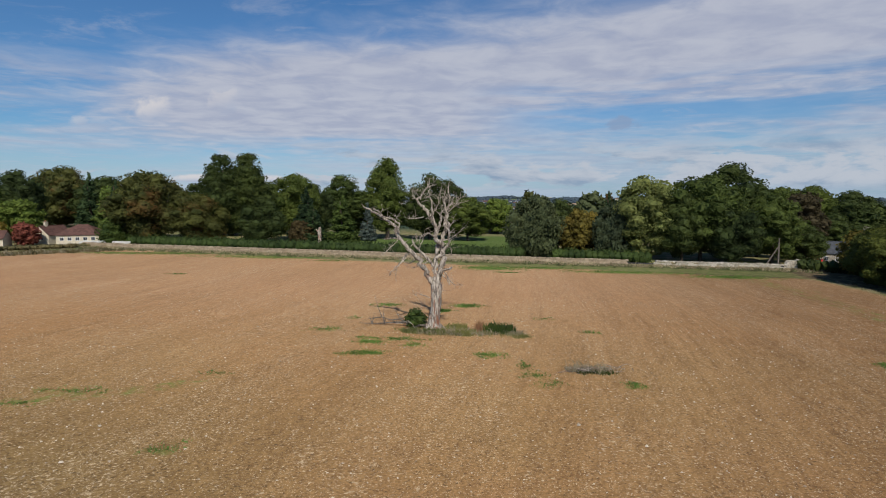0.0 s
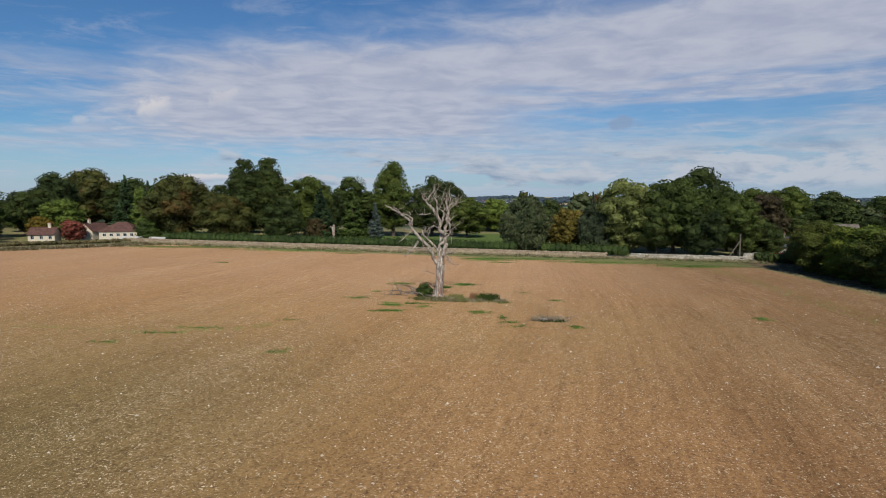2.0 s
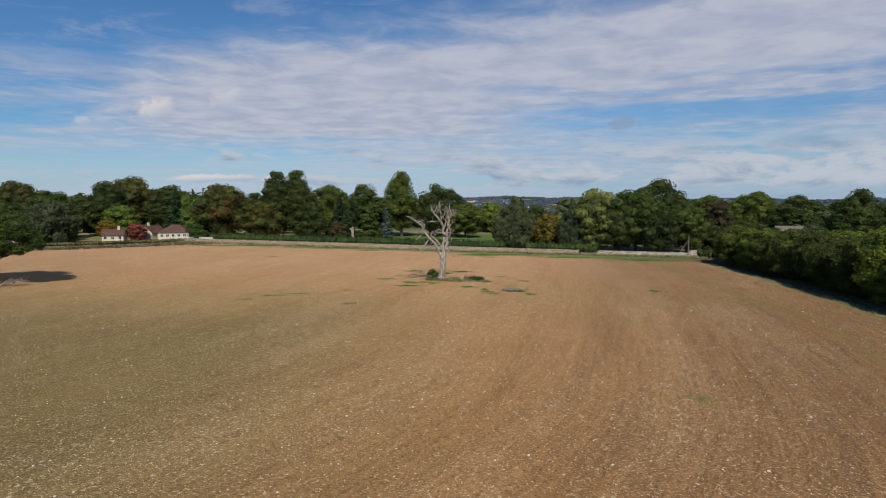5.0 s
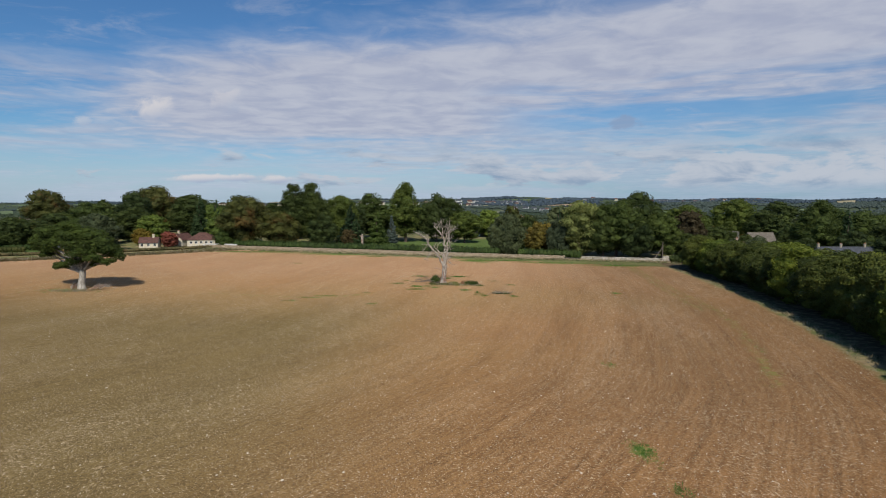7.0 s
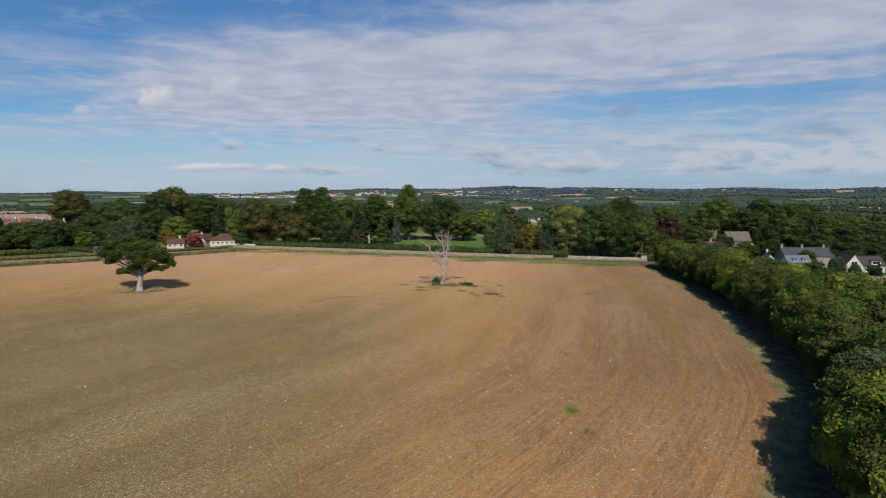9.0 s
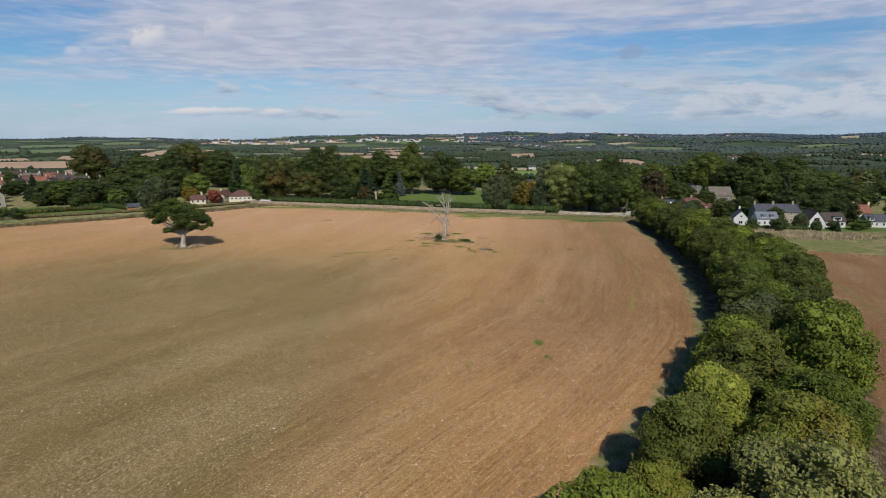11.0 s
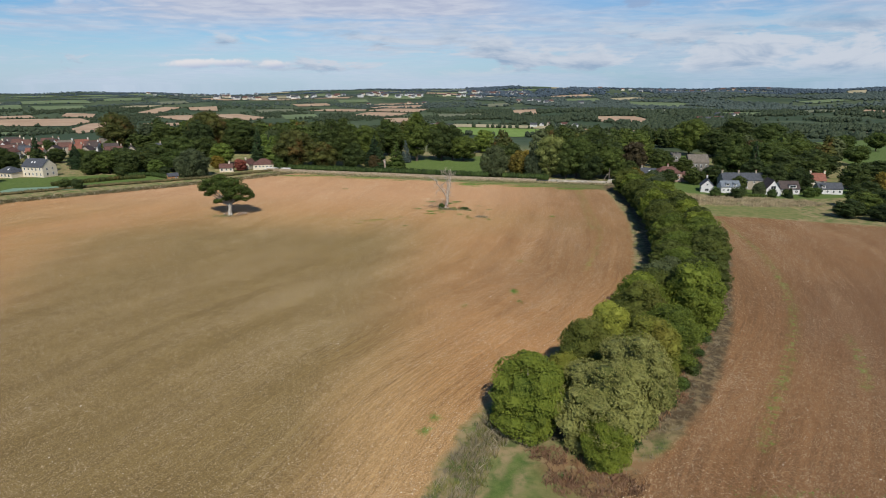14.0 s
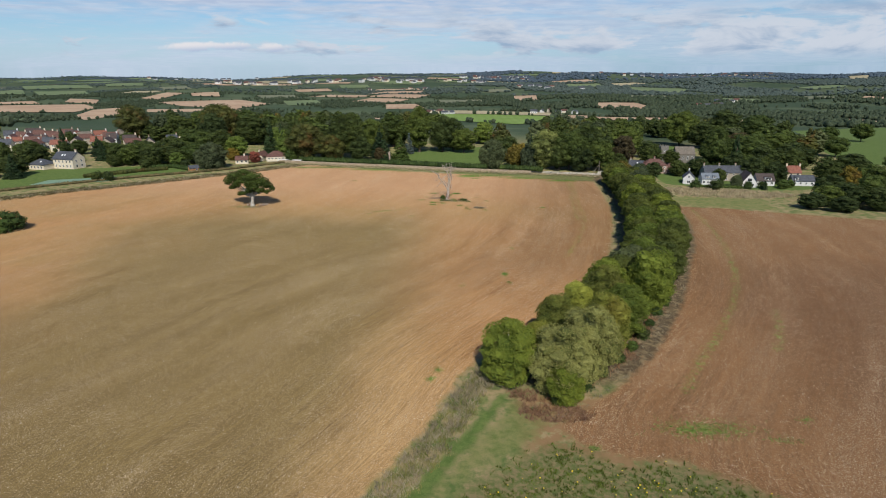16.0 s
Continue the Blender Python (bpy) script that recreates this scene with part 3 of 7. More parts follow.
    for scale, level, share in ((3.2, 0.640, 0.55), (6.5, 0.620, 0.85), (12.0, 0.615, 0.95), (19.0, 0.620, 0.8)):
        n = s.calc("ADD", s.noise(w, scale, 3, 0.7), sown)
        soil = s.mix(s.calc("MULTIPLY", s.step(n, level, level + 0.05), share), soil, SOIL["fleck"])
    # shade of hollows between clods, painted into the soil colour as dark specks
    pit_shade = s.noise(w, 7.5, 4, 0.75)
    soil = s.mix(s.calc("MULTIPLY", s.step(pit_shade, 0.46, 0.34), 0.8), soil, s.mix(0.75, soil, (0.030, 0.018, 0.010)))
    # grasses
    grass = s.mix(s.step(mid, 0.3, 0.7), (0.070, 0.105, 0.030), (0.145, 0.150, 0.055))
    rough = s.mix(s.step(s.noise(w, 0.5, 5, 0.65), 0.4, 0.62), grass, (0.25, 0.19, 0.10))
    lawn = s.mix(s.step(s.calc("ADD", s.calc("MULTIPLY", mid, 0.6), s.calc("MULTIPLY", fine, 0.4)), 0.38, 0.62), (0.062, 0.098, 0.024), (0.102, 0.136, 0.038))
    c = s.mix(s.step(y, 150.0, 260.0), rough, s.mix(s.step(s.noise(w, 0.006, 3), 0.42, 0.58), (0.036, 0.054, 0.030), (0.064, 0.082, 0.044)))
    # leaf litter under the belt, its colour darkened to deepen the shade there
    shaded_litter = s.mix(s.step(mid, 0.45, 0.62), (0.075, 0.054, 0.031), (0.165, 0.125, 0.070))
    c = s.mix(s.calc("MULTIPLY", s.calc("MULTIPLY", s.step(row, 21.0, 17.0), s.step(row, 0.5, 2.5)), s.step(y, -66.0, -60.0)), c, shaded_litter)
    bare = s.calc("MULTIPLY", s.step(y, -64.5, -67.0), s.calc("MULTIPLY", s.step(x, 6.0, 9.0), s.step(s.noise(w, 0.9, 5, 0.6), 0.34, 0.5)))
    c = s.mix(s.calc("MULTIPLY", bare, 0.85), c, (0.20, 0.115, 0.058))
    c = s.mix(s.calc("MULTIPLY", s.step(s.calc("ADD", s.attr("headland"), s.calc("MULTIPLY", wob, 1.6)), -0.8, 1.4), 0.72), c, s.mix(s.step(mid, 0.35, 0.65), (0.100, 0.122, 0.036), (0.150, 0.150, 0.054)))
    c = s.mix(s.step(s.calc("ADD", s.attr("lawn"), s.calc("MULTIPLY", wob, 0.5)), -0.4, 0.6), c, lawn)
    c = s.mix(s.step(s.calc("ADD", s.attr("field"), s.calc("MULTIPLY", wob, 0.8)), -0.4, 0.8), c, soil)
    green = s.step(s.calc("ADD", s.attr("weed"), s.calc("MULTIPLY", s.calc("SUBTRACT", s.noise(w, 1.6, 6, 0.7), 0.5), 1.7)), 0.26, 0.75)
    c = s.mix(s.calc("MULTIPLY", green, 0.85), c, s.mix(fine, (0.078, 0.145, 0.020), (0.150, 0.235, 0.045)))
    crop = s.mix(s.step(s.noise(w, 1.6, 5, 0.65), 0.38, 0.62), (0.085, 0.105, 0.032), (0.165, 0.130, 0.066))
    c = s.mix(s.step(s.calc("ADD", s.attr("crop"), s.calc("MULTIPLY", wob, 1.5)), -1.0, 1.6), c, crop)
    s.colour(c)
    h = s.calc("ADD", s.calc("MULTIPLY", fine, 0.7), s.calc("MULTIPLY", mid, 0.45))
    h = s.calc("ADD", h, s.calc("MULTIPLY", s.calc("MULTIPLY", thread, drilled), 0.3))
    s.bump(h, 0.8, 0.12)
    return s.m


SOIL = {"tan": (0.315, 0.172, 0.073), "sand": (0.280, 0.168, 0.069), "olive": (0.150, 0.106, 0.041), "pale": (0.370, 0.210, 0.112), "red": (0.262, 0.132, 0.052), "drill": (0.150, 0.080, 0.034), "east": (0.160, 0.083, 0.037), "east_dark": (0.116, 0.059, 0.028), "dry": (0.370, 0.235, 0.105), "fleck": (0.600, 0.470, 0.310)}
make_ground()

# ---- trees ----


def mesh_from(name, verts, faces, mat, smooth=False):
    """One mesh out of arrays; the faces may be an array of quads or of triangles, or a list of such arrays."""
    groups = faces if isinstance(faces, list) else [faces]
    groups = [np.asarray(g, np.int32) for g in groups if len(g)]
    me = bpy.data.meshes.new(name)
    me.vertices.add(len(verts))
    me.vertices.foreach_set("co", np.asarray(verts, np.float32).ravel())
    loops = np.concatenate([g.ravel() for g in groups])
    sizes = np.concatenate([np.full(len(g), g.shape[1], np.int32) for g in groups])
    me.loops.add(len(loops))
    me.loops.foreach_set("vertex_index", loops)
    me.polygons.add(len(sizes))
    me.polygons.foreach_set("loop_start", np.concatenate([[0], np.cumsum(sizes)[:-1]]).astype(np.int32))
    me.polygons.foreach_set("use_smooth", np.full(len(sizes), smooth, bool))
    me.update(calc_edges=True)
    me.validate()
    me.materials.append(mat)
    return me


def child(name, me, parent, label=""):
    ob = new(name, me)
    ob.parent = parent
    return tagged(ob, label)


def thing(name, label, category, group="", kind=""):
    e = new(name)
    e.empty_display_size = 0.5
    return tagged(e, label, category, group, kind)


def tubes(limbs, sides=7, rough=0.0, seed=0):
    """Tapered round limbs. Each is a list of (x, y, z, radius)."""
    rng = np.random.default_rng(seed)
    V, F = [], []
    for limb in limbs:
        p = np.array([q[:3] for q in limb], float)
        r = np.array([q[3] for q in limb], float)
        d = np.gradient(p, axis=0)
        d /= np.linalg.norm(d, axis=1)[:, None] + 1e-9
        ref = np.array([1.0, 0.2, 0.1]) if abs(d[0][0]) < 0.8 else np.array([0.1, 1.0, 0.2])
        base = sum(len(v) for v in V)
        rings = []
        for k in range(len(p)):
            a = np.cross(d[k], ref)
            a /= np.linalg.norm(a) + 1e-9
            b = np.cross(d[k], a)
            t = np.arange(sides) / sides * 2 * math.pi
            rr = r[k] * (1 + rough * rng.normal(size=sides))
            rings.append(p[k] + rr[:, None] * (np.cos(t)[:, None] * a + np.sin(t)[:, None] * b))
        V.append(np.concatenate(rings))
        for k in range(len(p) - 1):
            for s in range(sides):
                t = (s + 1) % sides
                F.append((base + k * sides + s, base + k * sides + t, base + (k + 1) * sides + t, base + (k + 1) * sides + s))
    return np.concatenate(V), np.array(F)


BALL = bmesh.new()
bmesh.ops.create_icosphere(BALL, subdivisions=2, radius=1.0)
BALL_V = np.array([v.co[:] for v in BALL.verts])
BALL_F = np.array([[v.index for v in f.verts] for f in BALL.faces])
BALL.free()
SEED_BALL = bmesh.new()
bmesh.ops.create_icosphere(SEED_BALL, subdivisions=1, radius=1.0)
LUMP_V = np.array([v.co[:] for v in SEED_BALL.verts])
LUMP_F = np.array([[v.index for v in f.verts] for f in SEED_BALL.faces])
SEED_BALL.free()
TIP = radians(31.7)
LUMP_V = LUMP_V @ np.array([[1, 0, 0], [0, math.cos(TIP), math.sin(TIP)], [0, -math.sin(TIP), math.cos(TIP)]])


def leaves_on(blobs, count, size, rng, droop=0.0, upward=0.25, core=0.74, inside_cut=0.86):
    """Leaf sprays on the skin of many rounded boughs, with a shaded core so that the crown is not hollow."""
    b = np.array(blobs, float)                      # x y z rx ry rz
    area = (b[:, 3] * b[:, 4] + b[:, 3] * b[:, 5] + b[:, 4] * b[:, 5])
    pick = rng.choice(len(b), int(count * 1.6), p=area / area.sum())
    n = rng.normal(size=(len(pick), 3))
    n /= np.linalg.norm(n, axis=1)[:, None]
    lump = 1 + 0.13 * np.sin(n[:, 0] * 5 + pick) * np.cos(n[:, 1] * 4 + pick * 2.1) + 0.10 * np.sin(n[:, 2] * 7 + pick * 1.3)
    depth = lump * (1 - np.abs(rng.normal(0, 0.09, len(pick))) + 0.04)
    p = b[pick, :3] + n * b[pick, 3:] * depth[:, None]
    keep = np.ones(len(p), bool)
    for k in range(len(b)):
        q = (p - b[k, :3]) / b[k, 3:]
        keep &= (np.einsum("ij,ij->i", q, q) > inside_cut ** 2) | (pick == k)
    p, n, pick = p[keep][:count], n[keep][:count], pick[keep][:count]
    nn = n / b[pick, 3:]
    nn /= np.linalg.norm(nn, axis=1)[:, None]
    nn = nn * 0.75 + rng.normal(size=nn.shape) * 0.55 + np.array([0, 0, upward])
    nn /= np.linalg.norm(nn, axis=1)[:, None]
    a = np.cross(nn, rng.normal(size=nn.shape))
    a /= np.linalg.norm(a, axis=1)[:, None]
    c = np.cross(nn, a)
    s = size * rng.uniform(0.55, 1.35, len(p))[:, None]
    t = s * rng.uniform(0.45, 0.8, len(p))[:, None]
    sag = nn * s * 0.22
    q = np.stack([p - a * s * 0.5 - sag, p + c * t * 0.5, p + a * s * 0.5 - sag, p - c * t * 0.5], 1).reshape(-1, 3)
    if droop:
        q[:, 2] -= droop * rng.uniform(0, 1, len(q))
    F = np.arange(len(p) * 4).reshape(-1, 4)
    if core:
        cv = []
        cf = []
        off = len(q)
        for k in range(len(b)):
            w = LUMP_V * (1 + 0.12 * rng.normal(size=(len(LUMP_V), 1)))
            cv.append(b[k, :3] + w * b[k, 3:] * core)
            cf.append(LUMP_F + off)
            off += len(LUMP_V)
        return np.concatenate([q] + cv), [F, np.concatenate(cf)]
    return q, [F]


def boughs(kind, h, w, rng):
    """The rounded masses of a crown, h high and w wide, by habit."""
    out = []
    if kind == "conifer":
        tiers = 11
        for i in range(tiers):
            f = i / (tiers - 1)
            z = h * (0.10 + 0.86 * f)
            r = w * 0.5 * (1 - f) ** 0.85 + 0.25
            k = max(3, int(7 * (1 - f)))
            for j in range(k):
                t = j / k * 6.283 + i * 1.1 + rng.normal(0, 0.15)
                rr = r * rng.uniform(0.45, 0.72)
                out.append((math.cos(t) * rr, math.sin(t) * rr, z + rng.normal(0, 0.2) - r * 0.1, r * 0.42, r * 0.42, h * 0.055))
        out.append((0, 0, h * 0.97, 0.35, 0.35, h * 0.05))
        return out
    low = {"round": 0.10, "tall": 0.10, "spread": 0.22, "weeping": 0.03, "bush": 0.02, "shrub": 0.05}[kind]
    n = {"round": 80, "tall": 88, "spread": 66, "weeping": 60, "bush": 16, "shrub": 64}[kind]
    for _ in range(n):
        while True:
            u = rng.uniform(-1, 1, 3)
            if np.dot(u, u) < 1:
                break
        u = u / (np.linalg.norm(u) + 1e-6) * np.linalg.norm(u) ** 0.42
        f = (u[2] + 1) / 2
        z = h * (low + (0.90 - low) * f)
        if kind == "tall":
            prof = 0.62 + 0.38 * math.sin(min(1, f * 1.2) * math.pi)
        elif kind == "spread":
            prof = 0.72 + 0.35 * math.sin(f * math.pi)
        elif kind in ("weeping", "bush", "shrub"):
            prof = 1.0 - 0.28 * f
        else:
            prof = 0.86 + 0.14 * math.sin(f * math.pi)
        s = w * rng.uniform(0.075, 0.15) if kind not in ("bush",) else w * rng.uniform(0.18, 0.27)
        k = (w * 0.5 - s * 0.8) / (w * 0.5)
        out.append((u[0] * w * 0.5 * prof * k, u[1] * w * 0.5 * prof * k, z, s * rng.uniform(0.9, 1.25), s * rng.uniform(0.9, 1.25), s * rng.uniform(0.65, 0.95) * (1.3 if kind == "weeping" else 1)))
    out.append((0, 0, h * (low + 0.45 * (1 - low)), w * 0.36, w * 0.36, h * 0.35))
    return out


def make_tree(name, label, habit, leaf, h, w, count, size, seed, bark=None, trunk=True, group="", category="tree"):
    """A tree at the origin: trunk with limbs, and a crown of leaf sprays."""
    rng = np.random.default_rng(seed)
    tree = thing(name, label, category, group)
    bl = boughs(habit, h, w, rng)
    v, f = leaves_on(bl, count, size, rng, droop=size * 1.2 if habit == "weeping" else 0.0)
    child("crown", mesh_from("crown", v, f, LEAF[leaf]), tree)
    if trunk:
        r = max(0.10, h * 0.022)
        top = h * (0.9 if habit == "conifer" else 0.62)
        limbs = [[(0, 0, -0.4, r * 1.5), (0, 0, 0.4, r * 1.1), (rng.normal(0, 0.1), 0, top * 0.4, r * 0.9), (rng.normal(0, 0.3), rng.normal(0, 0.3), top, r * 0.3)]]
        if habit != "conifer":
            for q in rng.permutation(len(bl))[:9]:
                x, y, z = bl[q][:3]
                z0 = h * rng.uniform(0.18, 0.4)
                limbs.append([(0, 0, z0, r * 0.55), (x * 0.45, y * 0.45, z0 + (z - z0) * 0.6, r * 0.35), (x * 0.9, y * 0.9, max(z, z0 + 0.3), r * 0.12)])
        v, f = tubes(limbs, 6, 0.06, seed)
        child("trunk", mesh_from("trunk", v, f, bark or BARK, True), tree)
    return tree


def at(x, y, turn=0.0, size=1.0, tall=1.0, sink=0.0):
    return pose(x, y, ground_at(x, y) - sink, 0, 0, turn) @ Matrix.Diagonal((size, size, size * tall, 1))


class Kinds:
    """Prototypes, each placed first as itself and from then on as a copy."""

    def __init__(self):
        self.first, self.used = {}, set()

    def add(self, key, tree):
        self.first[key] = tree
        return tree

    def place(self, key, m, label=""):
        ob = self.first[key]
        if key in self.used:
            ob = copy_thing(ob, m @ Matrix.Diagonal((*(1 / v for v in ob.scale), 1)))
        else:
            self.used.add(key)
            ob.matrix_basis = m
        if label:
            tagged(ob, label)
        return ob


K = Kinds()

# prototypes by habit; sizes in metres at scale 1
K.add("round_mid", make_tree("broadleaf_tree", "tall broadleaf tree in full dark green leaf", "round", "mid", 15, 13, 11000, 0.40, 11, group="park trees"))
K.add("round_dark", make_tree("broadleaf_tree", "dark green broadleaf tree with a dense crown", "round", "dark", 14, 13, 11000, 0.40, 12, group="park trees"))
K.add("round_oak", make_tree("broadleaf_tree", "oak with a broad green crown", "spread", "oak", 15, 15, 11000, 0.40, 13, group="park trees"))
K.add("tall_mid", make_tree("broadleaf_tree", "tall upright dark green tree", "tall", "mid", 20, 11, 11000, 0.40, 14, group="park trees"))
K.add("tall_dark", make_tree("broadleaf_tree", "tall dark tree with several domed tops", "tall", "dark", 20, 11, 11000, 0.40, 15, group="park trees"))
K.add("turning", make_tree("broadleaf_tree", "broadleaf tree with leaves turning bronze", "round", "turning", 15, 14, 11000, 0.40, 16, group="park trees"))
K.add("pale", make_tree("broadleaf_tree", "pale green broadleaf park tree", "round", "park_pale", 15, 11, 11000, 0.40, 17, group="park trees"))
K.add("weeping", make_tree("willow_tree", "grey-green tree with drooping branches", "weeping", "olive", 12, 11, 11000, 0.40, 18, group="park trees"))
K.add("lime", make_tree("broadleaf_tree", "bright green leafy garden tree", "round", "lime", 11, 9, 3600, 0.55, 19, group="park trees"))
K.add("gold", make_tree("broadleaf_tree", "tree with yellowing leaves", "round", "gold", 8, 8, 3200, 0.5, 20, group="park trees"))
K.add("copper", make_tree("broadleaf_tree", "broadleaf tree with copper-brown leaves", "round", "copper", 13, 10, 3600, 0.58, 21, group="park trees"))
K.add("red", make_tree("maple_tree", "small tree with red autumn leaves", "round", "red", 5.5, 5.5, 1800, 0.35, 22, group="garden trees"))
K.add("conifer", make_tree("conifer_tree", "dark green pointed conifer tree", "conifer", "conifer", 15, 7, 3600, 0.55, 23, group="conifers"))
K.add("conifer_green", make_tree("conifer_tree", "light green feathery conifer", "conifer", "hedge", 11, 7.5, 3600, 0.5, 24, group="conifers"))
K.add("conifer_blue", make_tree("conifer_tree", "slender blue-grey spruce tree", "conifer", "blue", 9, 3.6, 1800, 0.4, 25, group="conifers"))
K.add("bush", make_tree("bush", "rounded dense green bush", "bush", "hedge", 4, 5, 1300, 0.38, 26, group="bushes", category="bush"))
K.add("bush_dark", make_tree("bush", "dark green rounded bush", "bush", "dark", 4, 5, 1300, 0.38, 27, group="bushes", category="bush"))

# the trees beyond the road wall and round the village: kind, x, y, height, width
SIZE = {"round_mid": (15, 13), "round_dark": (14, 13), "round_oak": (15, 15), "tall_mid": (20, 11), "tall_dark": (20, 11), "turning": (15, 14), "pale": (15, 11), "weeping": (12, 11), "lime": (11, 9),
        "gold": (8, 8), "copper": (13, 10), "red": (5.5, 5.5), "conifer": (15, 7), "conifer_green": (11, 7.5), "conifer_blue": (9, 3.6), "bush": (4, 5), "bush_dark": (4, 5)}
turner = random.Random(5)


def grow(kind, x, y, h, w, label=""):
    bh, bw = SIZE[kind]
    h, w = h * 1.07, w * 1.12
    s = w / bw
    return K.place(kind, at(x, y, turner.uniform(0, 360), s, (h / bh) / s, 0.15), label)


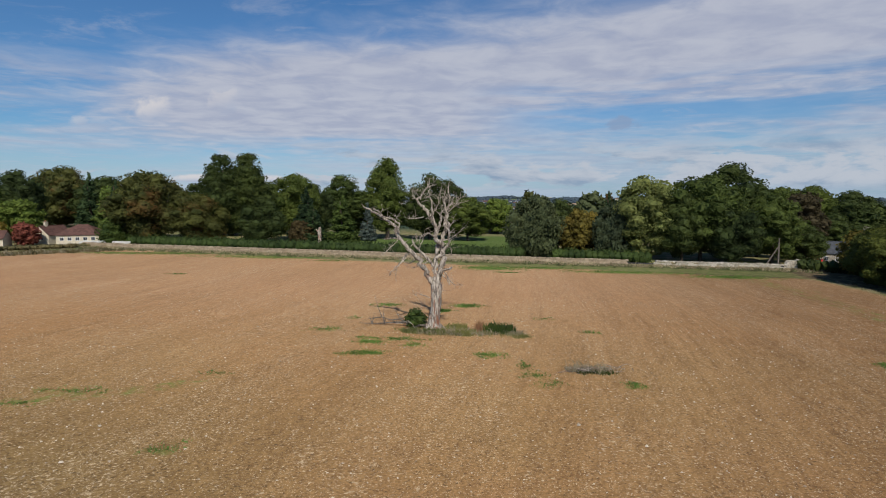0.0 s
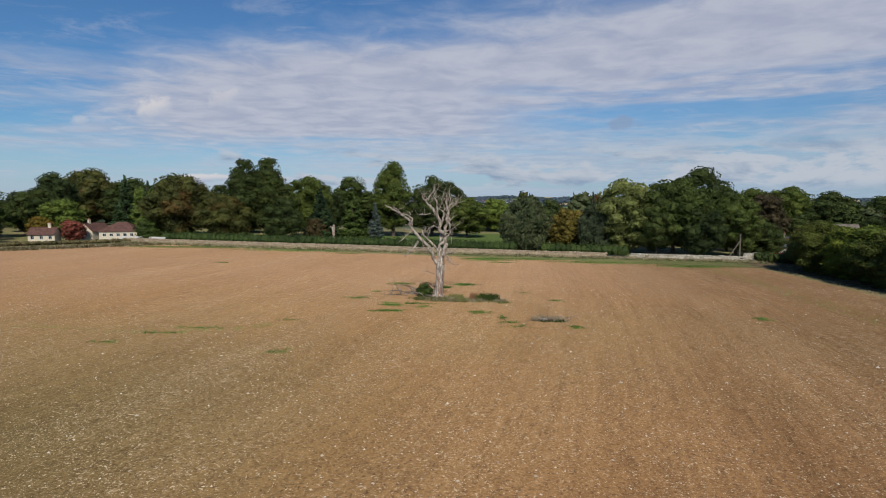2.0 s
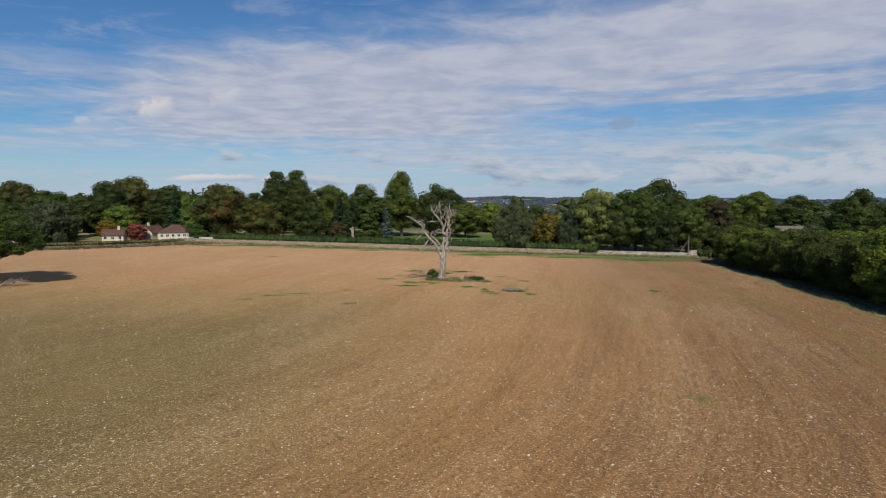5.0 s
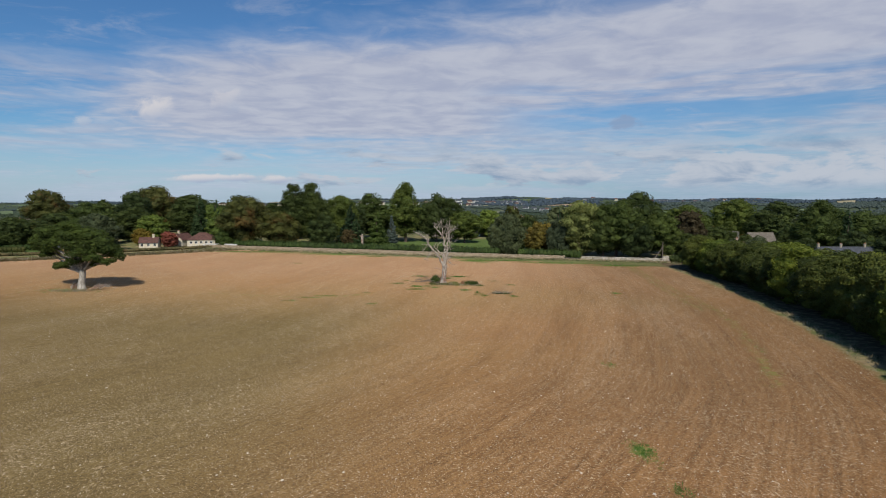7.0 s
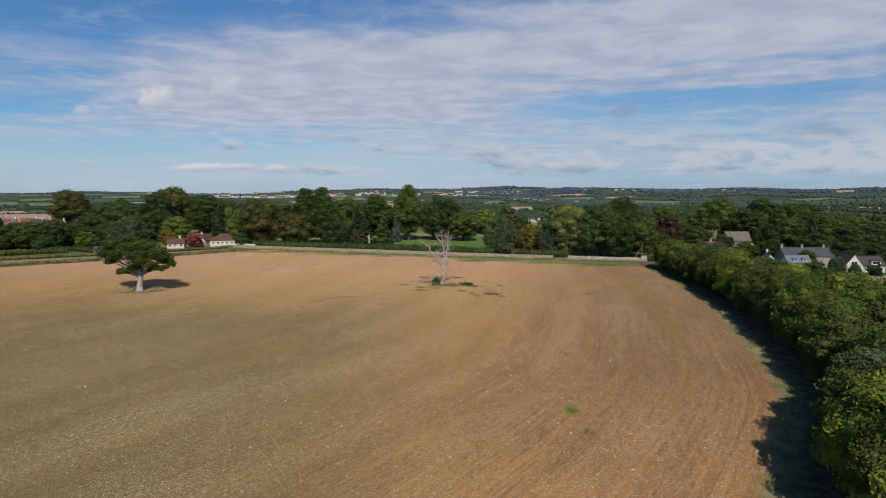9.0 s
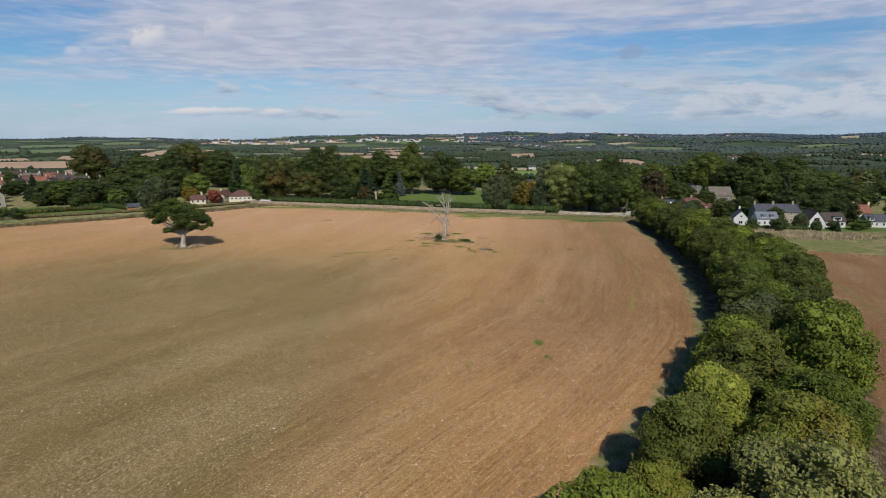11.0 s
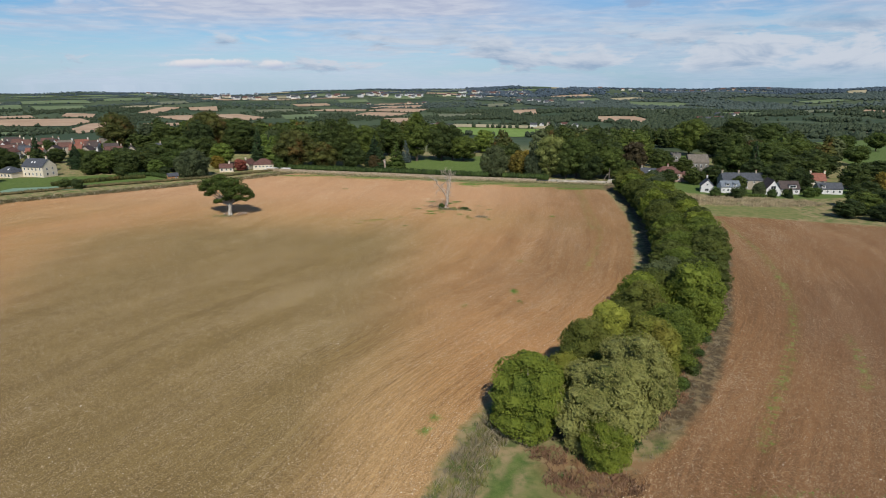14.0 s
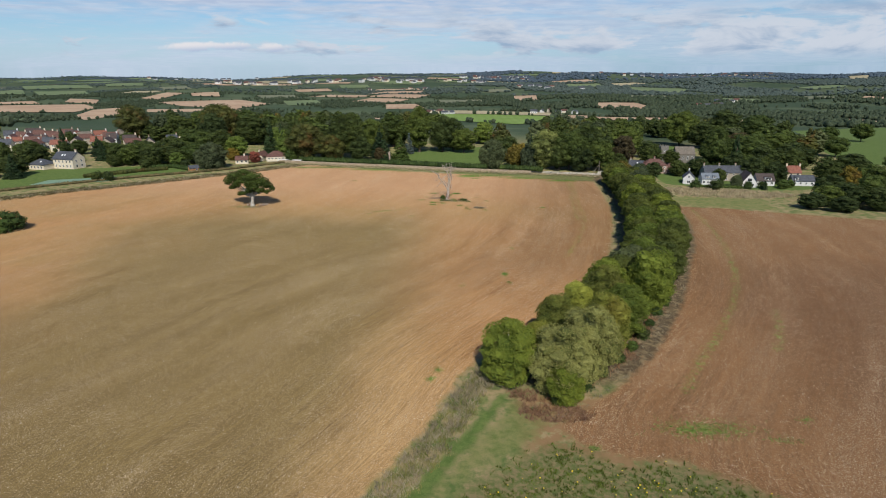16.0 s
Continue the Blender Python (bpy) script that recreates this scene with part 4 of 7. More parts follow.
for row in (
    ("round_dark", -112.6, 150, 15.8, 12), ("turning", -119.7, 176, 19.3, 17), ("conifer", -78, 125, 14, 7), ("conifer", -74, 128, 13, 6), ("lime", -75.1, 130, 12.4, 10), ("turning", -61, 117, 15.5, 15),
    ("round_dark", -69, 132, 15, 12), ("tall_dark", -56, 128, 13.7, 9), ("tall_dark", -47.3, 121, 19.7, 10.5), ("tall_dark", -42, 122, 20.2, 10.5), ("turning", -50, 116, 11, 11), ("round_dark", -38, 118, 10, 9),
    ("round_mid", -36.8, 135, 16.7, 13), ("conifer", -31, 128, 12, 8), ("round_dark", -34, 150, 13.6, 10), ("tall_mid", -28.6, 165, 18, 14), ("conifer_green", -21, 118, 10.4, 7.6), ("conifer", -27.5, 118, 8.5, 6),
    ("tall_mid", -14.6, 148, 22, 12.2), ("round_dark", -3.6, 150, 16.9, 12), ("round_dark", 1.5, 152, 15.5, 10), ("round_mid", 6.5, 149, 12, 12), ("lime", 17.8, 185, 11.8, 10), ("weeping", 16.7, 104, 11.8, 11),
    ("gold", 26.6, 110, 9, 7.5), ("weeping", 32.4, 107, 10.9, 8.5), ("pale", 38, 105, 15.6, 11), ("conifer", 33.5, 114, 12, 5), ("round_mid", 47.3, 103, 16.3, 14), ("round_dark", 54.4, 107, 17.7, 15), ("round_mid", 59, 100.5, 13, 9.5),
    ("round_dark", 43, 101, 12, 9), ("round_dark", 51, 99, 11, 9), ("copper", 70.9, 112, 14, 9), ("round_dark", 66, 118, 12, 11), ("gold", 63, 84, 6.6, 6.5), ("round_dark", 67, 78, 6.5, 7), ("conifer_blue", -19, 142, 9, 4),
    ("copper", -29.5, 117, 6, 5), ("round_dark", 25, 122, 11, 9), ("round_dark", 21, 131, 10, 9), ("gold", 30, 118, 8.5, 7),
    ("round_mid", 77, 131, 16, 14), ("tall_mid", 109.3, 112, 18.5, 12), ("round_mid", 127, 122, 15.5, 17), ("conifer", 116, 110, 14, 7),
    ("round_mid", 128.6, 200, 20, 17), ("round_dark", 167, 230, 19, 18), ("round_mid", 177, 210, 18, 18), ("round_dark", 137, 190, 14, 15), ("round_dark", 147, 122, 11, 16), ("round_mid", 149, 142, 14, 15), ("round_dark", 121, 128, 12, 10),
    ("round_oak", 213, 205, 12, 12), ("round_oak", 265, 250, 12, 13), ("round_oak", 190, 160, 10, 10), ("gold", 133, 66, 9, 6), ("round_dark", 118, 52, 8, 9), ("round_mid", 127, 46, 9.5, 10), ("round_dark", 136, 44, 10, 11),
    ("round_mid", 112, 44, 6.5, 8), ("round_dark", 104, 38, 5, 7), ("round_mid", 146, 40, 11, 12), ("round_dark", 155, 50, 12, 12), ("round_dark", 160, 70, 13, 13), ("round_mid", 170, 90, 14, 14), ("round_dark", 165, 112, 8, 12),
    ("turning", -173, 190, 18.4, 17), ("weeping", -90, 90, 10, 12), ("round_dark", -108, 100, 9, 12), ("round_dark", -117, 96, 8, 9), ("round_mid", -104, 110, 13, 12), ("round_dark", -120, 112, 7.5, 9), ("round_dark", -129, 118, 7, 9),
    ("round_mid", -134, 162, 8, 10), ("turning", -129, 210, 16, 18), ("round_dark", -98, 165, 15, 18), ("round_dark", -141, 222, 17, 18), ("round_mid", -110, 190, 16, 16), ("round_dark", -148, 190, 12, 14), ("round_mid", -163, 165, 6, 7),
    ("round_dark", -165, 128, 5, 7), ("round_dark", -160, 78, 9, 9), ("round_mid", -168, 84, 10, 10), ("conifer", -152, 122, 8, 6), ("round_dark", -144, 118, 6, 7), ("round_dark", -128, 92, 4.2, 5.5), ("bush_dark", -113, 86, 3.6, 4.5),
    ("red", -79.3, 106.8, 4.6, 4.8), ("gold", -90, 112, 5, 5), ("bush", -66, 112, 4.5, 5.5), ("lime", -70, 122, 9, 9), ("bush_dark", 90, 68, 3.4, 5.0), ("bush", 84, 70, 2.6, 3.5), ("conifer", 108, 71, 3.6, 1.8), ("bush", 103, 72, 2.5, 3),
    ("bush", 116, 74, 3, 4), ("round_dark", 112, 88, 9, 8), ("round_dark", 66.5, 103, 7, 7), ("copper", 141, 160, 12, 11),
    ("round_dark", -118, 122, 7, 9), ("round_dark", -152, 100, 8, 8), ("round_mid", -132, 104, 7, 8), ("round_dark", -122, 104, 7.5, 9), ("round_dark", -113, 92, 8, 8), ("bush", -104, 92, 3.5, 4.5), ("bush_dark", -100, 90, 3, 4), ("round_dark", -158, 92, 9, 9),
    ("round_dark", -166, 100, 9, 9), ("conifer", -160, 112, 12, 6), ("round_mid", -172, 112, 6.5, 8), ("round_dark", -180, 122, 6, 7), ("round_mid", -190, 128, 5, 7), ("round_dark", -200, 128, 5.5, 7), ("round_dark", -172, 140, 5, 7), ("round_mid", -162, 140, 5, 7),
    ("round_dark", -186, 156, 7, 7), ("round_dark", -214, 132, 9, 9), ("round_mid", -148, 132, 4.5, 6), ("round_dark", -136, 130, 4.5, 6), ("round_dark", -124, 130, 5, 7), ("round_mid", -113, 138, 9, 10), ("round_dark", -100, 126, 11, 11),
    ("lime", -92, 122, 9, 9), ("round_dark", -96, 104, 6, 6), ("bush", -92, 98, 3, 4), ("bush_dark", -88, 94, 2.6, 3.5), ("conifer", -142, 108, 8, 5), ("round_dark", -150, 70, 7, 8), ("round_mid", -156, 62, 7, 8), ("conifer", -146, 64, 8, 5),
    ("round_dark", 118.5, 84, 8, 7.5), ("weeping", 100, 74.5, 4.6, 4.5), ("round_dark", 96, 97, 7, 8), ("round_dark", 88, 96, 6, 7), ("round_dark", 77, 92, 5.5, 6.5), ("round_dark", 111, 100, 9, 9), ("round_dark", 126, 108, 11, 11), ("round_dark", 97, 128, 6.5, 7), ("bush_dark", -115.6, 60.0, 3.0, 3.6), ("bush_dark", -112.0, 60.3, 2.9, 3.5), ("round_dark", 122, 98, 8, 8), ("round_mid", 116, 104, 9, 9), ("round_dark", 138, 108, 10, 10), ("round_dark", 142, 92, 9, 9), ("bush_dark", 109, 74, 2.4, 3.4), ("bush", 120, 77, 2.6, 3.4), ("round_dark", 98, 84, 5, 5), ("round_dark", 136, 78, 7, 7), ("round_mid", 148, 76, 9, 9),
    ("round_dark", -129, 98, 7.5, 9), ("round_mid", -122, 94.5, 8.5, 9), ("round_dark", -115, 95.5, 8, 9), ("turning", -110, 100, 8, 9), ("round_dark", -117, 117, 9, 10), ("round_dark", -107, 97, 7, 8), ("round_mid", -140, 113, 7, 9), ("round_dark", -134, 120, 7, 9),
    ("round_oak", -100, 99, 8.5, 10), ("round_dark", -126, 111, 7.5, 9), ("lime", -104, 92.5, 5.5, 5.5), ("round_dark", -166, 72, 9, 9), ("round_mid", -163, 62, 8, 9),
    ("round_dark", 110, 34, 4.5, 7), ("round_dark", 122, 37, 6.5, 8), ("round_mid", 132, 34, 7.5, 9), ("round_dark", 118, 44, 7, 8), ("round_mid", 142, 30, 8, 9), ("round_dark", 86, 122, 9, 9), ("round_dark", 93, 146, 8, 10), ("round_dark", 121, 146, 9, 8), ("round_mid", 112, 120, 13, 10),
):
    grow(*row)

# ---- the belt of small trees between the two fields ----
for key, leaf, h, w, seed, label in (
    ("belt_mid", "belt_deep", 8, 7, 33, "small dense green tree in the belt between two fields"),
    ("belt_oak", "belt_green", 8, 7, 34, "small green oak in the belt between two fields"),
    ("belt_olive", "olive", 7.5, 6.5, 35, "dull olive-green small tree in the belt"),
    ("belt_dark", "belt_deep", 7.5, 7, 36, "dark green thorn tree in the belt"),
):
    K.add(key, make_tree("belt_tree", label, "shrub", leaf, h, w, 13000, 0.23, seed, BARK, group="trees of the belt"))
    SIZE[key] = (h, w)

# the trees at the head of the belt, seen nearest, in finer leaf
for key, leaf, h, w, seed, label in (
    ("head_green", "belt_green", 8, 7, 231, "dense domed bright green tree at the head of the belt"),
    ("head_pale", "pale", 8, 7.5, 232, "whitebeam with pale silvery-green leaves at the head of the belt"),
    ("head_lime", "belt_bright", 8, 6.5, 233, "small tree with sunlit yellow-green leaves in the belt"),
    ("head_olive", "belt_olive", 8, 7, 234, "rounded olive-green tree in the belt"),
):
    K.add(key, make_tree("belt_tree", label, "shrub", leaf, h, w, 22000, 0.18, seed, PALE_BARK if key == "head_green" else BARK, group="trees of the belt"))
    SIZE[key] = (h, w)
for row in (
    ("head_green", 7.0, -62.6, 8.3, 6.9), ("head_pale", 12.6, -64.3, 8.2, 8.0), ("head_pale", 16.6, -60.6, 9.0, 7.6), ("head_green", 12.8, -67.0, 5.0, 4.3), ("head_olive", 11.2, -56.8, 5.2, 4.4),
    ("head_olive", 14.0, -53.5, 7.5, 5.6), ("head_lime", 17.6, -49.6, 7.8, 5.8), ("head_olive", 20.4, -54.0, 8.0, 6.8), ("head_green", 24.0, -50.0, 7.8, 7.2), ("head_olive", 22.8, -43.8, 8.2, 6.8), ("head_green", 18.2, -55.4, 6.6, 5.0),
):
    grow(*row)

belt_rng = random.Random(9)


def walk_line(line, step, start=0.0):
    """Places at even steps along a line, with its direction."""
    out, left = [], start
    for (ax, ay), (bx, by) in zip(line, line[1:]):
        d = math.hypot(bx - ax, by - ay)
        while left < d:
            f = left / d
            out.append((ax + (bx - ax) * f, ay + (by - ay) * f, (bx - ax) / d, (by - ay) / d))
            left += step
        left -= d
    return out


for row in (("belt_dark", 57, 71, 6.6, 7), ("belt_dark", 60.5, 78, 6.2, 7), ("belt_olive", 66, 76, 6.8, 7.4), ("belt_dark", 62, 68, 7, 7)):
    grow(*row)

for off, start in ((5.8, 52.0), (10.8, 54.0)):
    for x, y, dx, dy in walk_line(BELT_WEST, 5.0, start):
        if y > 78 or y < -38:
            continue
        far_up = 1.12 if y > 28 else 1.0
        px, py = x + dy * off + belt_rng.uniform(-0.8, 0.8), y - dx * off + belt_rng.uniform(-0.8, 0.8)
        if off > 8 and y > 62:
            continue
        kind = belt_rng.choice(["belt_mid", "belt_oak", "belt_oak", "belt_olive", "belt_dark", "belt_mid", "belt_dark"])
        h = belt_rng.uniform(7.0, 9.4) * (0.92 if 0 < y < 45 else 1.0)
        grow(kind, px, py, h, belt_rng.uniform(6.6, 8.2) * far_up)

# low bushes along the sunny side of the belt
for k, (x, y, dx, dy) in enumerate(walk_line(BELT_EAST, 4.6, 3.0)):
    w = belt_rng.uniform(1.6, 3.2)
    K.place(belt_rng.choice(["bush", "bush_dark", "bush"]), at(x - dy * 2.6, y + dx * 2.6, belt_rng.uniform(0, 360), w / 5, belt_rng.uniform(0.8, 1.2), 0.1), "small green bush at the foot of the belt")

# ---- hedges ----


def hedge(name, label, line, width, height, leaf, seed, size=0.3, density=26):
    rng = np.random.default_rng(seed)
    ob = thing(name, label, "hedge")
    blobs = []
    for x, y, dx, dy in walk_line(line, width * 0.45):
        z = ground_at(x, y)
        for side in (-0.28, 0.28):
            blobs.append((x + dy * side * width + rng.normal(0, 0.12), y - dx * side * width + rng.normal(0, 0.12), z + height * 0.45, width * 0.42, width * 0.42, height * rng.uniform(0.50, 0.60)))
    length = len(blobs) * width * 0.225
    v, f = leaves_on(blobs, int(length * (height * 2 + width) * density / 2), size, rng, core=0.85)
    child("foliage", mesh_from("foliage", v, f, LEAF[leaf]), ob)
    limbs = []
    for x, y, dx, dy in walk_line(line, 2.5, 0.8):
        z = ground_at(x, y)
        limbs.append([(x, y, z - 0.2, 0.06), (x + 0.1, y, z + height * 0.4, 0.05), (x + 0.2, y + 0.1, z + height * 0.8, 0.02)])
    v, f = tubes(limbs, 5)
    tagged(child("stems", mesh_from("stems", v, f, BARK), ob), kind="stuff")
    return ob


hedge("hedge", "long clipped dark green hedge behind the road wall", [(-62, 112), (-40, 108.5), (-21, 106), (1, 102), (14, 100)], 2.4, 2.4, "hedge", 41, 0.36, 18)
hedge("hedge", "low clipped green hedge behind the road wall", [(20, 100.5), (36, 97.5)], 2.2, 2.2, "hedge", 42, 0.36, 18)
hedge("hedge", "rough green field hedge beside the gardens", [(-68, 107), (-84, 86), (-98.5, 73.5), (-112, 61.5), (-124, 51), (-136, 40), (-170, 18)], 1.6, 0.85, "scrub", 43, 0.4, 14)
hedge("hedge", "bronze clipped garden hedge", [(-123.6, 66), (-111, 78), (-104, 84)], 1.3, 1.5, "turning", 44, 0.3, 14)
hedge("hedge", "clipped green garden hedge", [(-113, 86), (-104, 89), (-96, 84)], 1.4, 1.6, "hedge", 45, 0.3, 14)
hedge("hedge", "low green cottage garden hedge", [(84, 71), (92, 72), (101, 72)], 1.0, 1.1, "hedge", 46, 0.3, 14)
hedge("hedge", "dark hedge beside the lane", [(58, 90), (66, 84), (74, 82)], 2.2, 2.0, "dark", 47, 0.36, 16)

# ---- tufts, stems and weeds ----


def tufts(name, label, spots, height, spread, leaf, blades, seed, lean=0.35, width=0.03):
    """Loose vegetation: bunches of narrow blades at (x, y, scale)."""
    rng = np.random.default_rng(seed)
    spots = np.array(spots, float)
    n = len(spots) * blades
    s = np.repeat(spots[:, 2], blades)
    x = np.repeat(spots[:, 0], blades) + rng.normal(0, spread, n) * s
    y = np.repeat(spots[:, 1], blades) + rng.normal(0, spread, n) * s
    z = land(x, y) - 0.03
    t = rng.uniform(0, 6.283, n)
    h = height * s * rng.uniform(0.5, 1.3, n)
    ux, uy = np.cos(t), np.sin(t)
    lx, ly = rng.normal(0, lean, n) * h, rng.normal(0, lean, n) * h
    w = width * np.maximum(s, 0.7) * rng.uniform(0.7, 1.5, n)
    a = np.stack([x - ux * w, y - uy * w, z], 1)
    b = np.stack([x + ux * w, y + uy * w, z], 1)
    c = np.stack([x + lx * 0.45 + ux * w * 0.8, y + ly * 0.45 + uy * w * 0.8, z + h * 0.6], 1)
    d = np.stack([x + lx, y + ly, z + h], 1)
    v = np.stack([a, b, c, d], 1).reshape(-1, 3)
    i = np.arange(n)[:, None] * 4
    f = np.concatenate([i + np.array([[0, 1, 2]]), i + np.array([[0, 2, 3]])])
    ob = new(name, mesh_from(name, v, f, LEAF[leaf]))
    return tagged(ob, label, "vegetation", kind="stuff")


def spots_in(cx, cy, rx, ry, n, seed, lo=0.6, hi=1.2):
    rng = np.random.default_rng(seed)
    t, r = rng.uniform(0, 6.283, n), np.sqrt(rng.uniform(0, 1, n))
    return np.stack([cx + np.cos(t) * r * rx, cy + np.sin(t) * r * ry, rng.uniform(lo, hi, n)], 1)


def spots_along(line, near, far, step, n, seed, lo=0.6, hi=1.2):
    """Random places beside a line, between two distances to its right."""
    rng = np.random.default_rng(seed)
    out = []
    for x, y, dx, dy in walk_line(line, step):
        for _ in range(n):
            k, j = rng.uniform(near, far), rng.uniform(-step, step)
            out.append((x + dy * k + dx * j, y - dx * k + dy * j, rng.uniform(lo, hi)))
    return np.array(out)


# grass in the field
def weed_patch(x, y, rx, ry, thick, seed):
    """Places of tufts, close in the middle of a patch and straggling out of it."""
    rng = np.random.default_rng(seed)
    n = min(int(8 + 170 * rx * ry * thick), 700)
    return np.stack([x + rng.normal(0, rx * 0.55, n), y + rng.normal(0, ry * 0.55, n), rng.uniform(0.35, 1.0, n)], 1)


weed_spots = np.concatenate([weed_patch(*row, 100 + i) for i, row in enumerate(WEEDS)])
for half, line in TRACKS[:1]:
    weed_spots = np.concatenate([weed_spots, spots_along(line, -half, half, 0.9, 3, int(half * 1000), 0.25, 0.5)])
tufts("grass_tufts", "green grass tufts scattered in the ploughed field", weed_spots, 0.13, 0.13, "weed", 9, 51, 0.8, 0.024)
# round the dead tree
tufts("rough_grass", "long rough grass round the foot of the dead tree", np.concatenate([spots_in(1.5, 38.6, 3.9, 0.9, 130, 52), spots_in(-2.0, 39.2, 1.1, 0.9, 60, 53), spots_in(5.3, 37.9, 0.6, 0.6, 40, 54)]), 0.20, 0.15, "grassy", 12, 55, 0.5, 0.018)
tufts("dry_grass", "dry straw-coloured grass round the dead tree", np.concatenate([spots_in(1.0, 38.8, 3.4, 1.0, 120, 56), spots_in(5.0, 38.8, 0.7, 0.7, 40, 57), spots_in(-54, 26.4, 3.0, 1.2, 60, 58)]), 0.28, 0.13, "straw", 11, 59, 0.45, 0.016)
for k, (wx, wy, rx, ry, n) in enumerate(((4.3, 39.2, 0.55, 0.5, 46), (3.6, 39.4, 0.5, 0.5, 30), (1.0, 40.3, 0.7, 0.4, 34), (1.4, 38.2, 0.5, 0.4, 26), (-0.6, 38.6, 0.8, 0.4, 30), (-2.4, 38.8, 0.5, 0.4, 24))):
    tufts("dock_stems", "tall dark green dock and nettle stems by the dead tree", spots_in(wx, wy, rx, ry, n, 160 + k), 0.55 if k < 2 else 0.34, 0.14, "hedge" if k < 2 else "grassy", 12, 170 + k, 0.3, 0.035)
tufts("dock_stems", "brown seeding dock stems", spots_in(2.7, 39.6, 0.35, 0.4, 24, 62), 0.6, 0.12, "reed", 14, 63, 0.22, 0.03)
# verge before the road wall, verge of the belt, scrub along the west border
verge = smooth_line([(-72, 107), (-55, 104), (-40, 101), (-21, 98), (1, 94), (22, 91.5), (40, 90), (58, 88)], 4)
tufts("verge_grass", "dry tan grass on the verge below the road wall", spots_along(verge, -2.6, 1.6, 0.7, 9, 64), 0.36, 0.22, "straw", 12, 65, 0.45, 0.04)
tufts("verge_weeds", "green weeds on the verge below the road wall", spots_along(verge, -1.0, 3.4, 1.0, 5, 66, 0.5, 1.3), 0.34, 0.24, "rough", 11, 67, 0.45, 0.05)
scrub = [(-62, 103.5), (-80, 80), (-94, 65), (-105.5, 52.5), (-117, 43), (-128, 33.5), (-160, 12)]
tufts("field_scrub", "brown dead stems and scrub on the field border", spots_along(scrub, -5.5, 0.5, 0.8, 9, 68), 0.5, 0.3, "scrub", 9, 69, 0.4, 0.06)
tufts("field_scrub", "green scrub on the field border", spots_along(scrub, -5.0, 0.0, 1.0, 4, 70), 0.5, 0.3, "thistle", 8, 71, 0.35, 0.07)
tufts("belt_verge", "rough grass along the foot of the belt", spots_along(BELT_WEST, 0.3, 3.0, 0.9, 2, 72, 0.4, 0.9), 0.34, 0.25, "olive", 10, 73, 0.4, 0.024)
tufts("belt_verge", "dry pale grass along the foot of the belt", spots_along(BELT_WEST[4:], -0.2, 1.4, 0.9, 2, 74, 0.4, 1.0), 0.36, 0.25, "straw", 10, 75, 0.4, 0.018)
tufts("belt_verge", "dry grass and stems beside the belt", spots_along(BELT_EAST, -3.4, 0.2, 0.8, 6, 76, 0.4, 1.0), 0.30, 0.25, "thistle", 12, 77, 0.4, 0.016)
tufts("belt_scrub", "rust-brown dead stems at the foot of the belt", spots_along(BELT_EAST, -4.4, -2.0, 1.0, 5, 176, 0.5, 1.2), 0.5, 0.28, "reed", 11, 177, 0.4, 0.022)
strip = [(-9, -85), (-7.2, -82), (-2.5, -73.2), (0.7, -65), (3.4, -59.6)]
tufts("thistle_strip", "grey-brown dead thistles and tall grass beside the mown path", spots_along(strip, 0.2, 3.2, 0.5, 6, 78, 0.6, 1.3), 0.55, 0.22, "thistle", 16, 79, 0.35, 0.014)
tufts("thistle_strip", "green weeds among dead thistles", spots_along(strip, 0.3, 3.4, 0.6, 8, 80, 0.5, 1.2), 0.45, 0.25, "grassy", 14, 81, 0.35, 0.022)
tufts("bracken", "rusty dead bracken at the end of the belt", np.concatenate([spots_in(11.5, -69.4, 4.0, 1.5, 150, 82), spots_in(8.6, -65.6, 1.8, 1.2, 60, 83), spots_in(23.0, -55.5, 1.2, 2.0, 40, 84)]), 0.4, 0.22, "reed", 10, 85, 0.6, 0.03)
tufts("cottage_meadow", "long dry grass below the cottages", spots_in(88, 61, 24, 8, 900, 86, 0.6, 1.2), 0.7, 0.5, "straw", 7, 87, 0.4, 0.08)

# crop of weeds and yellow flowers in the near corner
crop_rng = np.random.default_rng(88)
crop_xy = np.stack([crop_rng.uniform(-14, 38, 9000), crop_rng.uniform(-100, -72, 9000)], 1)
deep = inside(WEED_CROP, crop_xy[:, 0], crop_xy[:, 1])
crop_xy = crop_xy[deep > crop_rng.uniform(-0.5, 3.0, len(deep))][:3600]
tufts("weedy_crop", "patchy green weedy crop", np.concatenate([crop_xy, crop_rng.uniform(0.5, 1.2, (len(crop_xy), 1))], 1), 0.26, 0.12, "belt_green", 12, 89, 0.5, 0.03)


def flowers():
    s = Mat("yellow_petals", 0.7, 0.2)
    s.colour(s.mix(s.island(), (0.62, 0.42, 0.02), (0.80, 0.62, 0.05)))
    rng = np.random.default_rng(90)
    spots = crop_xy[rng.permutation(len(crop_xy))[:420]]
    V, F = [], []
    for k, (x, y) in enumerate(spots):
        z = ground_at(x, y) + rng.uniform(0.25, 0.45)
        tilt = rng.normal(0, 0.3, 2)
        r = rng.uniform(0.05, 0.10)
        base = len(V)
        V.append((x, y, z + 0.03))
        for j in range(8):
            q = r * (1.0 if j % 2 == 0 else 0.72)
            a, b = math.cos(j * 0.785) * q, math.sin(j * 0.785) * q
            V.append((x + a, y + b, z + a * tilt[0] + b * tilt[1]))
        for j in range(8):
            F.append((base, base + 1 + j, base + 1 + (j + 1) % 8))
    tagged(new("yellow_flowers", mesh_from("yellow_flowers", np.array(V), np.array(F), s.m)), "small yellow flower heads among the green weeds", "flowers", kind="stuff")


flowers()


